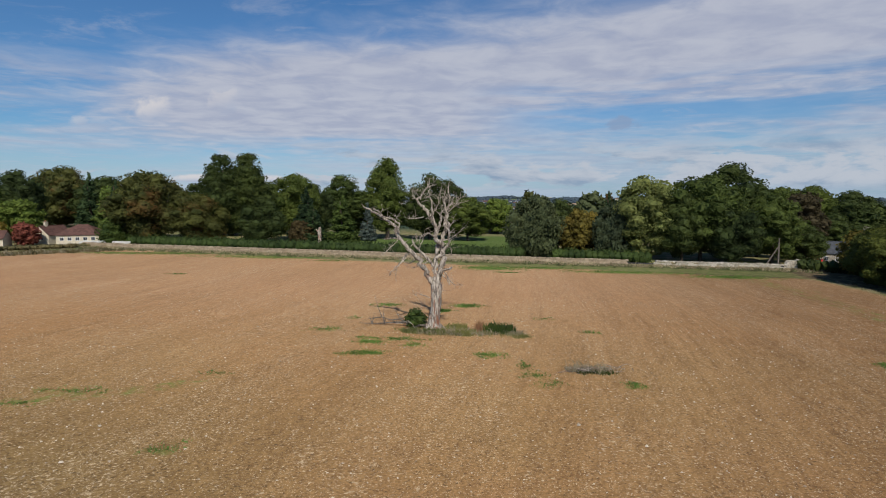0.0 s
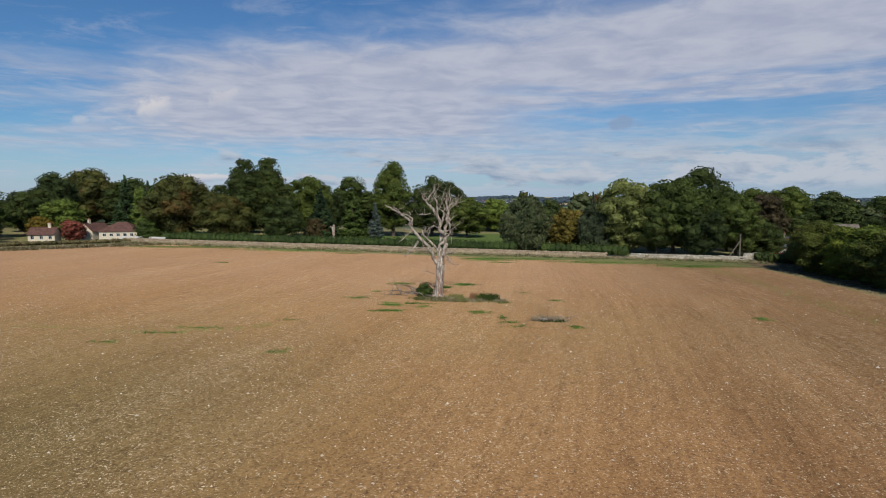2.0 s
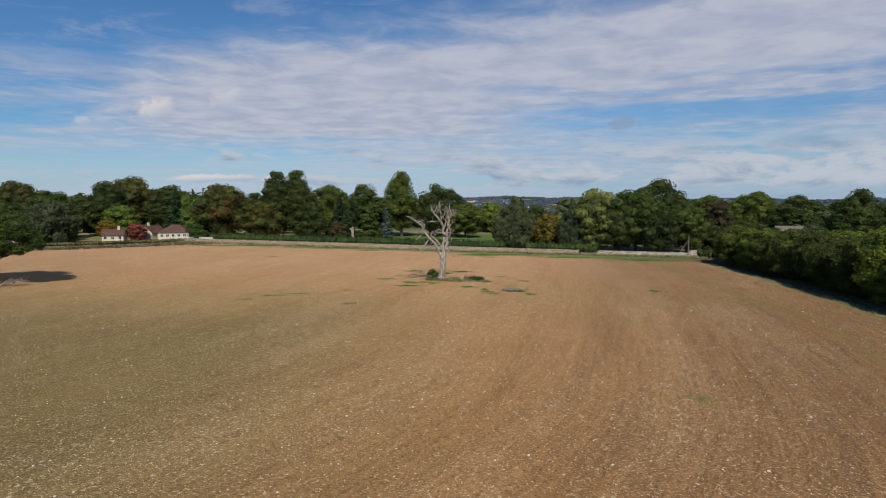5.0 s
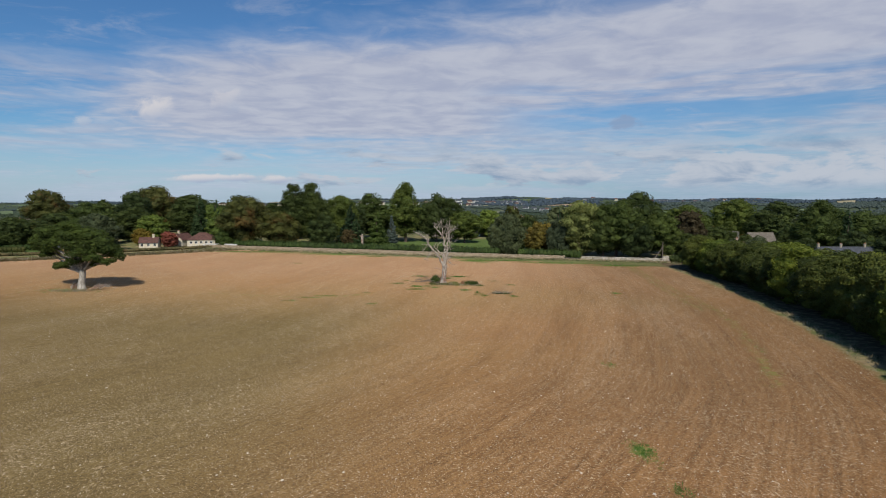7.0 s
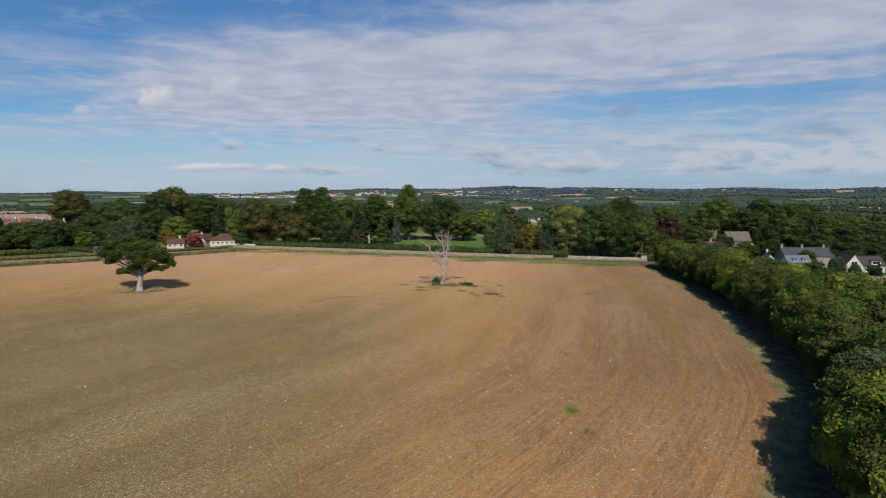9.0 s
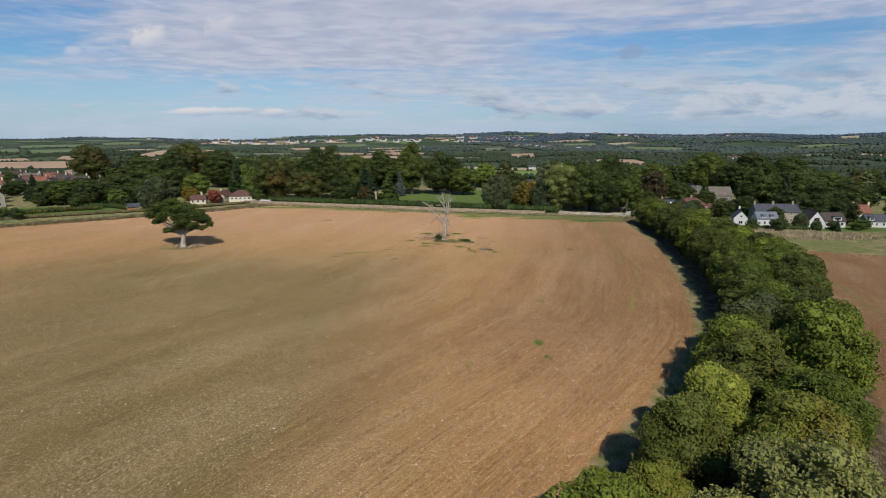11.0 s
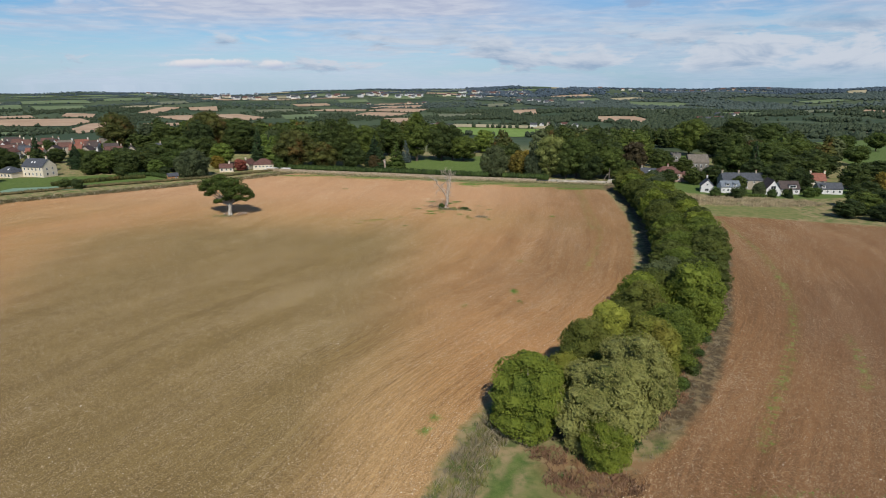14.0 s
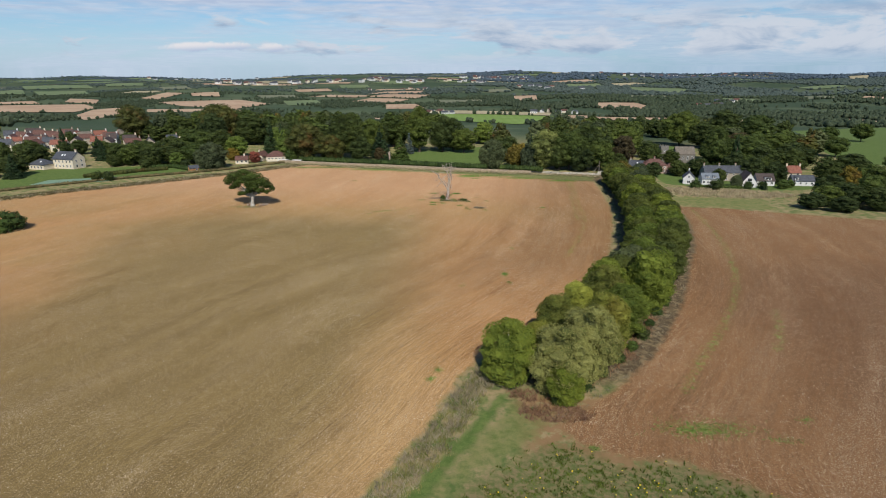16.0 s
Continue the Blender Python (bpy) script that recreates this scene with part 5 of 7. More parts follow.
# pale flints and clods lying on the ploughed soil
def stones():
    s = Mat("flint", 0.8, 0.3)
    s.colour(s.mix(s.island(), (0.26, 0.19, 0.12), (0.70, 0.62, 0.50)))
    rng = np.random.default_rng(91)
    n = 46000
    y = -95 + 150 * rng.uniform(0, 1, n)
    x = rng.uniform(-66, 66, n)
    ok = np.maximum(inside(FIELD, x, y), inside(EAST_FIELD, x, y)) > 0.5
    x, y = x[ok], y[ok]
    r = 0.018 + 0.036 * rng.uniform(0, 1, len(x)) ** 2 + 0.06 * rng.uniform(0, 1, len(x)) ** 40
    z = land(x, y) + r * 0.2
    octa = np.array([(1, 0, 0), (0, 1, 0), (-1, 0, 0), (0, -1, 0), (0, 0, 1), (0, 0, -0.6)], float)
    v = octa[None] * (r[:, None, None] * rng.uniform(0.6, 1.35, (len(x), 6, 1)))
    v[:, :, 2] *= 0.7
    v = v + np.stack([x, y, z], 1)[:, None, :]
    f = np.array([(0, 1, 4), (1, 2, 4), (2, 3, 4), (3, 0, 4), (1, 0, 5), (2, 1, 5), (3, 2, 5), (0, 3, 5)])
    f = (np.arange(len(x))[:, None, None] * 6 + f[None]).reshape(-1, 3)
    tagged(new("field_stones", mesh_from("field_stones", v.reshape(-1, 3), f, s.m)), "pale flints scattered over the ploughed soil", "stones", kind="stuff")


stones()

# ---- the dead tree ----


def dead_tree(x0, y0):
    rng = np.random.default_rng(17)
    u = 0.0172                                    # metres to one unit of the sketch below
    tree = thing("dead_tree", "bare bleached dead oak with broken limbs standing in the ploughed field", "tree")

    def limb(points, r0, r1, depth0=0.0, depth1=0.0):
        """Points (across, up) in sketch units; rounded, roughened and tapered."""
        pts = smooth_line(points, 4) if len(points) > 2 else points
        n = len(pts)
        out = []
        for k, (a, b) in enumerate(pts):
            f = k / max(1, n - 1)
            j = 0.0 if k == 0 else 1.0
            out.append((a * u + j * rng.normal(0, r0 * 0.22 + 0.02), depth0 + (depth1 - depth0) * f + j * rng.normal(0, r0 * 0.3 + 0.03), b * u + j * rng.normal(0, r0 * 0.12), (r1 + (r0 - r1) * (1 - f) ** 0.8) * 0.74 * (1 + j * rng.normal(0, 0.07))))
        return out

    trunk = [(0, 0, -0.35, 0.62), (0, 0, 0.0, 0.50), (0.03, 0, 0.3, 0.44), (0.08, 0, 0.8, 0.38), (0.14, 0, 1.4, 0.35), (0.19, 0.02, 2.0, 0.36), (0.23, 0.02, 2.6, 0.39), (0.20, 0.0, 3.1, 0.39), (0.17, 0, 3.5, 0.31), (0.22, 0, 3.8, 0.21)]
    v, f = tubes([trunk], 14, 0.10, 3)
    child("trunk", mesh_from("trunk", v, f, DEAD, True), tree, "pale split trunk with rusty bare wood")
    roots = [[(0, 0, 0.45, 0.30), (math.cos(t) * 0.5, math.sin(t) * 0.5, 0.12, 0.20), (math.cos(t) * 0.95, math.sin(t) * 0.95, -0.15, 0.10)] for t in (0.3, 1.5, 2.7, 3.9, 5.2)]
    for r in roots:
        v, f = tubes([r], 7, 0.08, 5)
        child("root", mesh_from("root", v, f, DEAD, True), tree)

    big = [
        limb([(5, 190), (-30, 240), (-55, 290), (-92, 330), (-132, 378), (-158, 432), (-215, 474), (-258, 500), (-285, 524)], 0.27, 0.035, 0, -1.2),
        limb([(10, 200), (28, 245), (42, 295), (38, 345), (15, 385), (14, 425), (-10, 470), (-38, 505), (-58, 525), (-60, 552), (-25, 588), (-20, 628)], 0.30, 0.035, 0, 0.3),
        limb([(12, 205), (14, 290), (20, 345), (46, 405), (52, 470), (62, 500), (78, 528), (105, 520)], 0.26, 0.03, 0.1, 0.9),
        limb([(0, 260), (-40, 315), (-80, 352), (-88, 378)], 0.16, 0.05, 0.1, 0.5),
        limb([(14, 425), (0, 455), (-5, 490), (-8, 545), (-18, 570), (-10, 600)], 0.13, 0.02, 0.1, -0.5),
        limb([(52, 470), (48, 510), (47, 555), (50, 580)], 0.11, 0.02, 0.6, 0.2),
        limb([(60, 495), (68, 540), (62, 590), (72, 620)], 0.09, 0.012, 0.8, 1.3),
        limb([(-138, 405), (-147, 452), (-195, 473), (-219, 497), (-240, 508)], 0.10, 0.015, -0.7, -1.6),
        limb([(55, 415), (61, 440), (57, 485), (45, 539), (64, 563)], 0.15, 0.02, 0.4, 0.2),
        limb([(20, 415), (28, 450), (32, 477), (46, 505), (42, 545)], 0.14, 0.02, 0.1, 0.5),
        limb([(15, 300), (58, 345), (60, 391), (52, 440)], 0.17, 0.06, 0.0, -0.3),
    ]
    fine = [
        limb([(-60, 340), (-47, 365), (-28, 398), (-6, 408)], 0.06, 0.015, 0.2, -0.2),
        limb([(-52, 540), (-66, 560), (-84, 580)], 0.05, 0.01, 0.2, 0.4),
        limb([(64, 490), (98, 520), (122, 530)], 0.07, 0.012, 0.7, 0.4),
        limb([(100, 520), (108, 542), (128, 556)], 0.04, 0.008, 0.5, 0.3),
        limb([(46, 240), (60, 215), (86, 190), (124, 189)], 0.06, 0.012, 0.0, -0.5),
        limb([(45, 539), (30, 560), (34, 590)], 0.05, 0.01, 0.2, 0.1),
        limb([(2, 500), (20, 520), (22, 560)], 0.05, 0.01, 0.0, 0.5),
        limb([(-110, 321), (-137, 278), (-172, 246), (-180, 232)], 0.08, 0.015, -0.4, -1.0),
        limb([(-95, 345), (-70, 372), (-76, 392)], 0.05, 0.012, -0.3, 0.1),
        limb([(-20, 285), (-62, 262), (-92, 250)], 0.06, 0.012, 0.0, 0.7),
        limb([(-48, 530), (-30, 540), (-8, 570)], 0.05, 0.01, 0.2, -0.3),
        limb([(-92, 330), (-125, 290), (-150, 262), (-152, 215)], 0.07, 0.015, -0.3, -0.8),
        limb([(-132, 378), (-165, 385), (-188, 382)], 0.06, 0.015, -0.6, -1.0),
        limb([(-145, 375), (-180, 340), (-210, 316)], 0.05, 0.012, -0.7, -1.4),
        limb([(-158, 432), (-150, 470), (-160, 480)], 0.05, 0.01, -0.9, -0.8),
        limb([(-38, 470), (-80, 463), (-112, 467)], 0.055, 0.012, -0.2, -0.6),
        limb([(42, 370), (85, 385), (115, 412)], 0.06, 0.012, 0.2, 0.6),
        limb([(35, 245), (62, 252), (78, 262)], 0.13, 0.06, 0.0, -0.4),
        limb([(28, 235), (55, 212), (72, 190)], 0.07, 0.015, 0.0, -0.4),
        limb([(78, 528), (92, 552), (110, 545)], 0.04, 0.01, 0.9, 1.2),
        limb([(78, 528), (88, 510), (112, 532)], 0.04, 0.01, 0.9, 0.5),
        limb([(-58, 525), (-85, 560), (-80, 575)], 0.05, 0.01, 0.2, 0.5),
        limb([(-25, 588), (0, 605), (2, 632)], 0.04, 0.008, 0.2, 0.0),
        limb([(15, 385), (-25, 400), (-55, 380), (-60, 350)], 0.06, 0.012, 0.1, 0.7),
        limb([(-40, 315), (-75, 290), (-110, 270), (-140, 292)], 0.07, 0.012, 0.2, 0.9),
        limb([(20, 345), (70, 340), (80, 300)], 0.06, 0.02, 0.2, 0.8),
        limb([(-10, 470), (10, 500), (30, 540), (28, 570)], 0.06, 0.012, 0.0, -0.6),
        limb([(46, 405), (80, 440), (85, 470)], 0.06, 0.012, 0.5, 1.1),
        limb([(-8, 545), (-35, 560), (-45, 590)], 0.035, 0.008, -0.4, -0.7),
        limb([(-5, 130), (-60, 150), (-75, 145)], 0.05, 0.012, -0.2, -0.6),
        limb([(10, 120), (40, 160), (38, 190)], 0.05, 0.012, 0.2, 0.5),
    ]
    for q in big:
        v, f = tubes([q], 9, 0.07, int(abs(q[-1][0]) * 100))
        child("limb", mesh_from("limb", v, f, DEAD, True), tree)
    for q in fine:
        v, f = tubes([q], 6, 0.05, 1)
        child("branch", mesh_from("branch", v, f, DEAD, True), tree)
    # short dead twigs on the upper limbs
    twigs = []
    for q in big[:3] + big[4:] + fine:
        for _ in range(11):
            k = rng.integers(len(q) // 3, len(q))
            p = np.array(q[k][:3])
            r = max(0.012, q[k][3] * 0.35)
            d = rng.normal(size=3) * np.array([1, 1, 0.7]) + np.array([0, 0, 0.35])
            d /= np.linalg.norm(d)
            l = rng.uniform(0.25, 0.9)
            e = rng.normal(size=3) * 0.12
            twigs.append([(*p, r), (*(p + d * l * 0.5 + e), r * 0.6), (*(p + d * l + e * 0.5), 0.006)])
    v, f = tubes(twigs, 4)
    tagged(child("twigs", mesh_from("twigs", v, f, DEAD), tree), kind="stuff")
    tree.matrix_basis = pose(x0, y0, ground_at(x0, y0))
    return tree


dead_tree(-0.7, 40.2)


def fallen_branch(name, label, x, y, turn, length, seed, mat):
    rng = np.random.default_rng(seed)
    ob = thing(name, label, "branch")
    main = [(0, 0, 0.15, 0.10)]
    for k in range(1, 7):
        main.append((k / 6 * length, rng.normal(0, 0.15), 0.22 + rng.uniform(-0.1, 0.35) * (1 if k < 6 else 0.2), 0.10 * (1 - k / 7)))
    v, f = tubes([main], 7, 0.08, seed)
    child("stem", mesh_from("stem", v, f, mat, True), ob)
    for k in range(12):
        q = main[rng.integers(1, 6)]
        d = rng.normal(size=3) * np.array([0.7, 0.7, 0.35]) + np.array([0.5, 0, 0.2])
        l = rng.uniform(0.5, 1.4)
        end = np.array(q[:3]) + d * l
        end[2] = max(0.04, end[2])
        v, f = tubes([[q[:3] + (0.04,), (*(np.array(q[:3]) + d * l * 0.5 + rng.normal(0, 0.06, 3)), 0.025), (*end, 0.008)]], 5)
        child("side_branch", mesh_from("side_branch", v, f, mat), ob)
    ob.matrix_basis = pose(x, y, ground_at(x, y), 0, 0, turn)
    return ob


OLD_WOOD = bark_material("old_wood", (0.09, 0.075, 0.06), (0.24, 0.20, 0.165))
fallen_branch("fallen_branch", "grey fallen branch lying beside the dead tree", -0.8, 40.4, 174, 5.4, 3, OLD_WOOD)
fallen_branch("fallen_branch", "dark fallen branch lying on the soil", -1.2, 41.2, 164, 4.4, 4, OLD_WOOD)
fallen_branch("fallen_branch", "broken pale branch leaning by the trunk", -0.9, 41.0, 205, 2.2, 5, DEAD)
K.place("bush", at(-2.0, 40.6, 40, 0.36, 0.95, 0.1), "dense green elder bush at the foot of the dead tree")


# heap of cut brushwood and grass in the open field
def brush_heap(x, y):
    rng = np.random.default_rng(23)
    ob = thing("brush_heap", "low heap of grey dead brushwood with grass in the field", "brushwood")
    for k in range(70):
        t = rng.uniform(0, 6.283)
        p = np.array([rng.normal(0, 0.75), rng.normal(0, 0.22), rng.uniform(0.02, 0.22)])
        l = rng.uniform(0.35, 0.9)
        d = np.array([math.cos(t), math.sin(t) * 0.6, rng.uniform(-0.05, 0.35)]) * l
        v, f = tubes([[(*p, 0.022), (*(p + d * 0.5 + rng.normal(0, 0.04, 3)), 0.015), (*(p + d), 0.006)]], 4)
        child("stick", mesh_from("stick", v, f, DEAD if k % 3 else OLD_WOOD), ob)
    ob.matrix_basis = pose(x, y, ground_at(x, y), 0, 0, 8)


brush_heap(8.1, 29.6)
tufts("rough_grass", "rough grass growing through the brushwood heap", spots_in(8.2, 29.4, 1.1, 0.3, 30, 92), 0.22, 0.12, "hedge", 12, 93, 0.4, 0.016)
tufts("dry_grass", "dry grey stems in the brushwood heap", spots_in(8.0, 29.7, 1.3, 0.35, 40, 94), 0.42, 0.12, "straw", 12, 95, 0.4, 0.014)


# ---- the oak in leaf ----
def field_oak(x0, y0):
    rng = np.random.default_rng(29)
    ob = thing("oak_tree", "spreading green oak with a pale trunk alone in the field", "tree")
    masses = [(-2.6, 0.5, 8.2, 2.9, 2.8, 1.5), (-4.8, 0.2, 7.2, 1.8, 2.0, 1.1), (-5.9, 0.0, 6.3, 0.9, 1.1, 0.7), (0.4, 0.8, 7.6, 2.7, 2.6, 1.6), (2.8, 0.0, 6.5, 2.4, 2.4, 1.5), (4.6, 0.2, 5.6, 1.7, 1.8, 1.1), (5.6, 0.0, 4.9, 0.9, 1.1, 0.8),
              (-1.0, -1.6, 7.6, 2.0, 1.6, 1.3), (-1.6, 0.5, 9.2, 1.7, 1.7, 0.9), (1.5, -1.8, 5.6, 1.9, 1.6, 1.2), (3.0, -1.4, 4.6, 1.6, 1.4, 0.9), (0.2, -1.2, 4.3, 1.4, 1.3, 0.8), (-1.6, -0.8, 3.8, 1.5, 1.4, 0.7), (-2.7, -0.5, 3.5, 0.9, 0.9, 0.6),
              (1.0, 2.4, 5.9, 2.2, 1.8, 1.4), (-2.2, 2.6, 6.9, 2.2, 1.7, 1.2), (3.4, 2.0, 5.4, 1.7, 1.5, 1.1), (0.4, 0.2, 5.6, 1.6, 1.6, 1.3), (2.3, 0.4, 3.9, 1.2, 1.3, 0.7), (-3.6, -0.6, 5.7, 1.6, 1.4, 0.9), (-4.6, 0.3, 5.2, 1.0, 1.2, 0.7), (4.2, -0.8, 4.2, 1.2, 1.2, 0.7), (0.8, -2.2, 6.6, 1.8, 1.3, 1.1), (-2.6, -2.2, 6.6, 1.6, 1.2, 0.9)]
    small = []
    for m in masses:
        for _ in range(6):
            d = rng.normal(size=3)
            d /= np.linalg.norm(d)
            c = np.array(m[:3]) + d * np.array(m[3:]) * 0.62
            s = rng.uniform(0.34, 0.52)
            small.append((*c, m[3] * s, m[4] * s, m[5] * s * 0.95))
    v, f = leaves_on([(*m[:3], m[3] * 0.66, m[4] * 0.66, m[5] * 0.56) for m in masses] + small, 26000, 0.21, rng, core=0.62)
    child("crown", mesh_from("crown", v, f, LEAF["oak"]), ob)
    limbs = [[(0, 0, -0.3, 0.85), (0.02, 0, 0.15, 0.58), (0.05, 0, 0.9, 0.46), (0.16, 0, 1.8, 0.42), (0.25, 0, 2.5, 0.44), (0.3, 0, 3.4, 0.30), (0.1, 0.1, 5.0, 0.24), (-0.3, 0.2, 7.0, 0.10)]]
    for m in masses:
        z0 = rng.uniform(2.2, 3.2)
        limbs.append([(0.2, 0, z0, 0.2), (m[0] * 0.5, m[1] * 0.5, z0 + (m[2] - z0) * 0.6, 0.13), (m[0] * 0.95, m[1] * 0.95, max(m[2], z0 + 0.4), 0.04)])
    v, f = tubes(limbs, 9, 0.07, 7)
    child("trunk", mesh_from("trunk", v, f, PALE_BARK, True), ob, "stout pale grey trunk")
    ob.matrix_basis = pose(x0, y0, ground_at(x0, y0)) @ Matrix.Diagonal((1.06, 1.06, 1.0, 1))
    # cut timber lying under it
    for k, (dx, dy, t, l) in enumerate(((1.5, -0.6, 10, 2.2), (2.8, -0.3, -5, 1.6), (2.2, -1.0, 25, 1.2), (-0.9, -0.9, 80, 0.9))):
        fallen_branch("fallen_log", "pale fallen log under the oak", x0 + dx, y0 + dy, t, l, 60 + k, DEAD)


field_oak(-53.8, 28.2)
grow("bush", -101.5, 3.0, 4.2, 6.4, "large rounded bush alone in the ploughed field")

# ---- walls and buildings ----


def box(cx, cy, cz, sx, sy, sz):
    """Eight corners and six faces of a box, from its middle and sizes."""
    v = [(cx + i * sx / 2, cy + j * sy / 2, cz + k * sz / 2) for k in (-1, 1) for j in (-1, 1) for i in (-1, 1)]
    return v, [(0, 2, 3, 1), (4, 5, 7, 6), (0, 1, 5, 4), (2, 6, 7, 3), (0, 4, 6, 2), (1, 3, 7, 5)]


def solid(name, pieces, mat, parent, label="", bevel=0.0):
    """One part out of boxes or other (verts, faces) pieces."""
    bm = bmesh.new()
    for v, f in pieces:
        vs = [bm.verts.new(p) for p in v]
        for q in f:
            bm.faces.new([vs[i] for i in q])
    bmesh.ops.recalc_face_normals(bm, faces=bm.faces)
    if bevel:
        bmesh.ops.bevel(bm, geom=bm.edges[:], offset=bevel, segments=1, affect="EDGES")
    me = bpy.data.meshes.new(name)
    bm.to_mesh(me)
    bm.free()
    me.materials.append(mat)
    return child(name, me, parent, label)


def opening(parent, kind, x, y, z, w, h, face, mat=None):
    """A window or door standing 3 cm proud of a wall: face is 's', 'n', 'e' or 'w'."""
    t = 0.12
    along = face in "sn"
    sx, sy = (w, t) if along else (t, w)
    o = {"s": (0, -1), "n": (0, 1), "e": (1, 0), "w": (-1, 0)}[face]
    ob = new(kind)
    ob.parent = parent
    ob.location = (x - o[0] * 0.02, y - o[1] * 0.02, z)
    b = 0.09
    if along:
        bars = [box(-w / 2 + b / 2, 0, 0, b, t, h), box(w / 2 - b / 2, 0, 0, b, t, h), box(0, 0, h / 2 - b / 2, w - 2 * b, t, b), box(0, 0, -h / 2 + b / 2, w - 2 * b, t, b)]
        if kind == "window":
            bars.append(box(0, 0, 0, 0.06, t, h - 2 * b))
    else:
        bars = [box(0, -w / 2 + b / 2, 0, t, b, h), box(0, w / 2 - b / 2, 0, t, b, h), box(0, 0, h / 2 - b / 2, t, w - 2 * b, b), box(0, 0, -h / 2 + b / 2, t, w - 2 * b, b)]
        if kind == "window":
            bars.append(box(0, 0, 0, t, 0.06, h - 2 * b))
    solid("frame", bars, FRAME, ob)
    solid("pane" if kind == "window" else "panel", [box(0, 0, 0, sx - (2 * b if along else 0.04), sy - (0.04 if along else 2 * b), h - 2 * b)], mat or GLASS, ob)
    return ob


def house(label, x, y, turn, length, depth, eave, ridge, wall, roof, hip=False, windows=(), chimneys=(), rooflights=(), porch=False, dormers=(), name="house", sink=0.3, lift=0.0):
    """A gabled or hipped house, its ridge along its own x. windows: (face, along, height, w, h)."""
    ob = thing(name, label, "house")
    l, d = length / 2, depth / 2
    walls = [(-l, -d, -sink), (l, -d, -sink), (l, d, -sink), (-l, d, -sink), (-l, -d, eave), (l, -d, eave), (l, d, eave), (-l, d, eave)]
    faces = [(0, 1, 5, 4), (2, 3, 7, 6), (0, 3, 2, 1)]
    if hip:
        faces += [(1, 2, 6, 5), (3, 0, 4, 7), (4, 5, 6, 7)]
    else:
        walls += [(-l, 0, ridge - 0.08), (l, 0, ridge - 0.08)]
        faces += [(1, 2, 6, 9, 5), (3, 0, 4, 8, 7), (4, 5, 9, 8), (6, 7, 8, 9)]
    solid("wall", [(walls, faces)], wall, ob)
    o, t = 0.35, 0.16
    rise = (ridge - eave) / d
    low = eave - o * rise
    if hip:
        k = min(l * 0.75, d)
        v = [(-l - o, -d - o, low), (l + o, -d - o, low), (l + o, d + o, low), (-l - o, d + o, low), (-l + k, 0, ridge), (l - k, 0, ridge)]
        v += [(a, b, c + t) for a, b, c in v]
        f = [(6, 7, 11, 10), (8, 9, 10, 11), (7, 8, 11), (9, 6, 10), (1, 0, 4, 5), (3, 2, 5, 4), (2, 1, 5), (0, 3, 4), (0, 1, 7, 6), (1, 2, 8, 7), (2, 3, 9, 8), (3, 0, 6, 9)]
        solid("roof", [(v, f)], roof, ob)
    else:
        for s in (-1, 1):
            v = [(-l - 0.2, s * (d + o), low), (l + 0.2, s * (d + o), low), (l + 0.2, 0, ridge), (-l - 0.2, 0, ridge)]
            v += [(a, b, c + t) for a, b, c in v]
            solid("roof_slope", [(v, [(0, 1, 2, 3), (4, 7, 6, 5), (0, 4, 5, 1), (2, 6, 7, 3), (0, 3, 7, 4), (1, 5, 6, 2)])], roof, ob)
        solid("ridge_tiles", [box(0, 0, ridge + t, length + 0.4, 0.3, 0.14)], roof, ob)
    for c in chimneys:
        z = ridge + 0.35
        st = solid("chimney", [box(c, 0, z - 0.2, 0.75, 0.6, 2.0), box(c, 0, z + 0.85, 0.9, 0.75, 0.16)], wall, ob)
        for e in (-0.18, 0.18):
            v, f = tubes([[(c + e, 0, z + 0.9, 0.12), (c + e, 0, z + 1.3, 0.10)]], 8)
            child("chimney_pot", mesh_from("chimney_pot", v, f, CLAY), st)
    for face, a, z, w, h in windows:
        px, py = {"s": (a, -d), "n": (a, d), "e": (l, a), "w": (-l, a)}[face]
        opening(ob, "door" if z - h / 2 < 0.15 else "window", px, py, z, w, h, face, None if z - h / 2 >= 0.15 else TIMBER)
    for a, f in rooflights:
        py, pz = -(d) * (1 - f), eave + (ridge - eave) * f + t
        q = solid("rooflight", [box(0, 0, 0, 0.8, 1.0, 0.10)], FRAME, ob)
        q.location, q.rotation_euler = (a, py, pz), (math.atan(rise), 0, 0)
    for a, w, h in dormers:
        zb = eave + 0.2
        q = solid("dormer", [box(a, -d + 0.9, zb + h / 2, w, 1.8, h)], wall, ob)
        q2 = solid("dormer_roof", [box(a, -d + 0.8, zb + h + 0.08, w + 0.3, 2.2, 0.16)], roof, ob)
        opening(ob, "window", a, -d, zb + h / 2, w * 0.8, h * 0.7, "s")
    ob.matrix_basis = pose(x, y, ground_at(x, y) + lift, 0, 0, turn) @ Matrix.Scale(1 / UNIT, 4)
    return ob


def front(length, rows, n, w=1.0, h=1.2, face="s"):
    return [(face, -length / 2 + length * (i + 0.5) / n, z, w, h) for z in rows for i in range(n)]


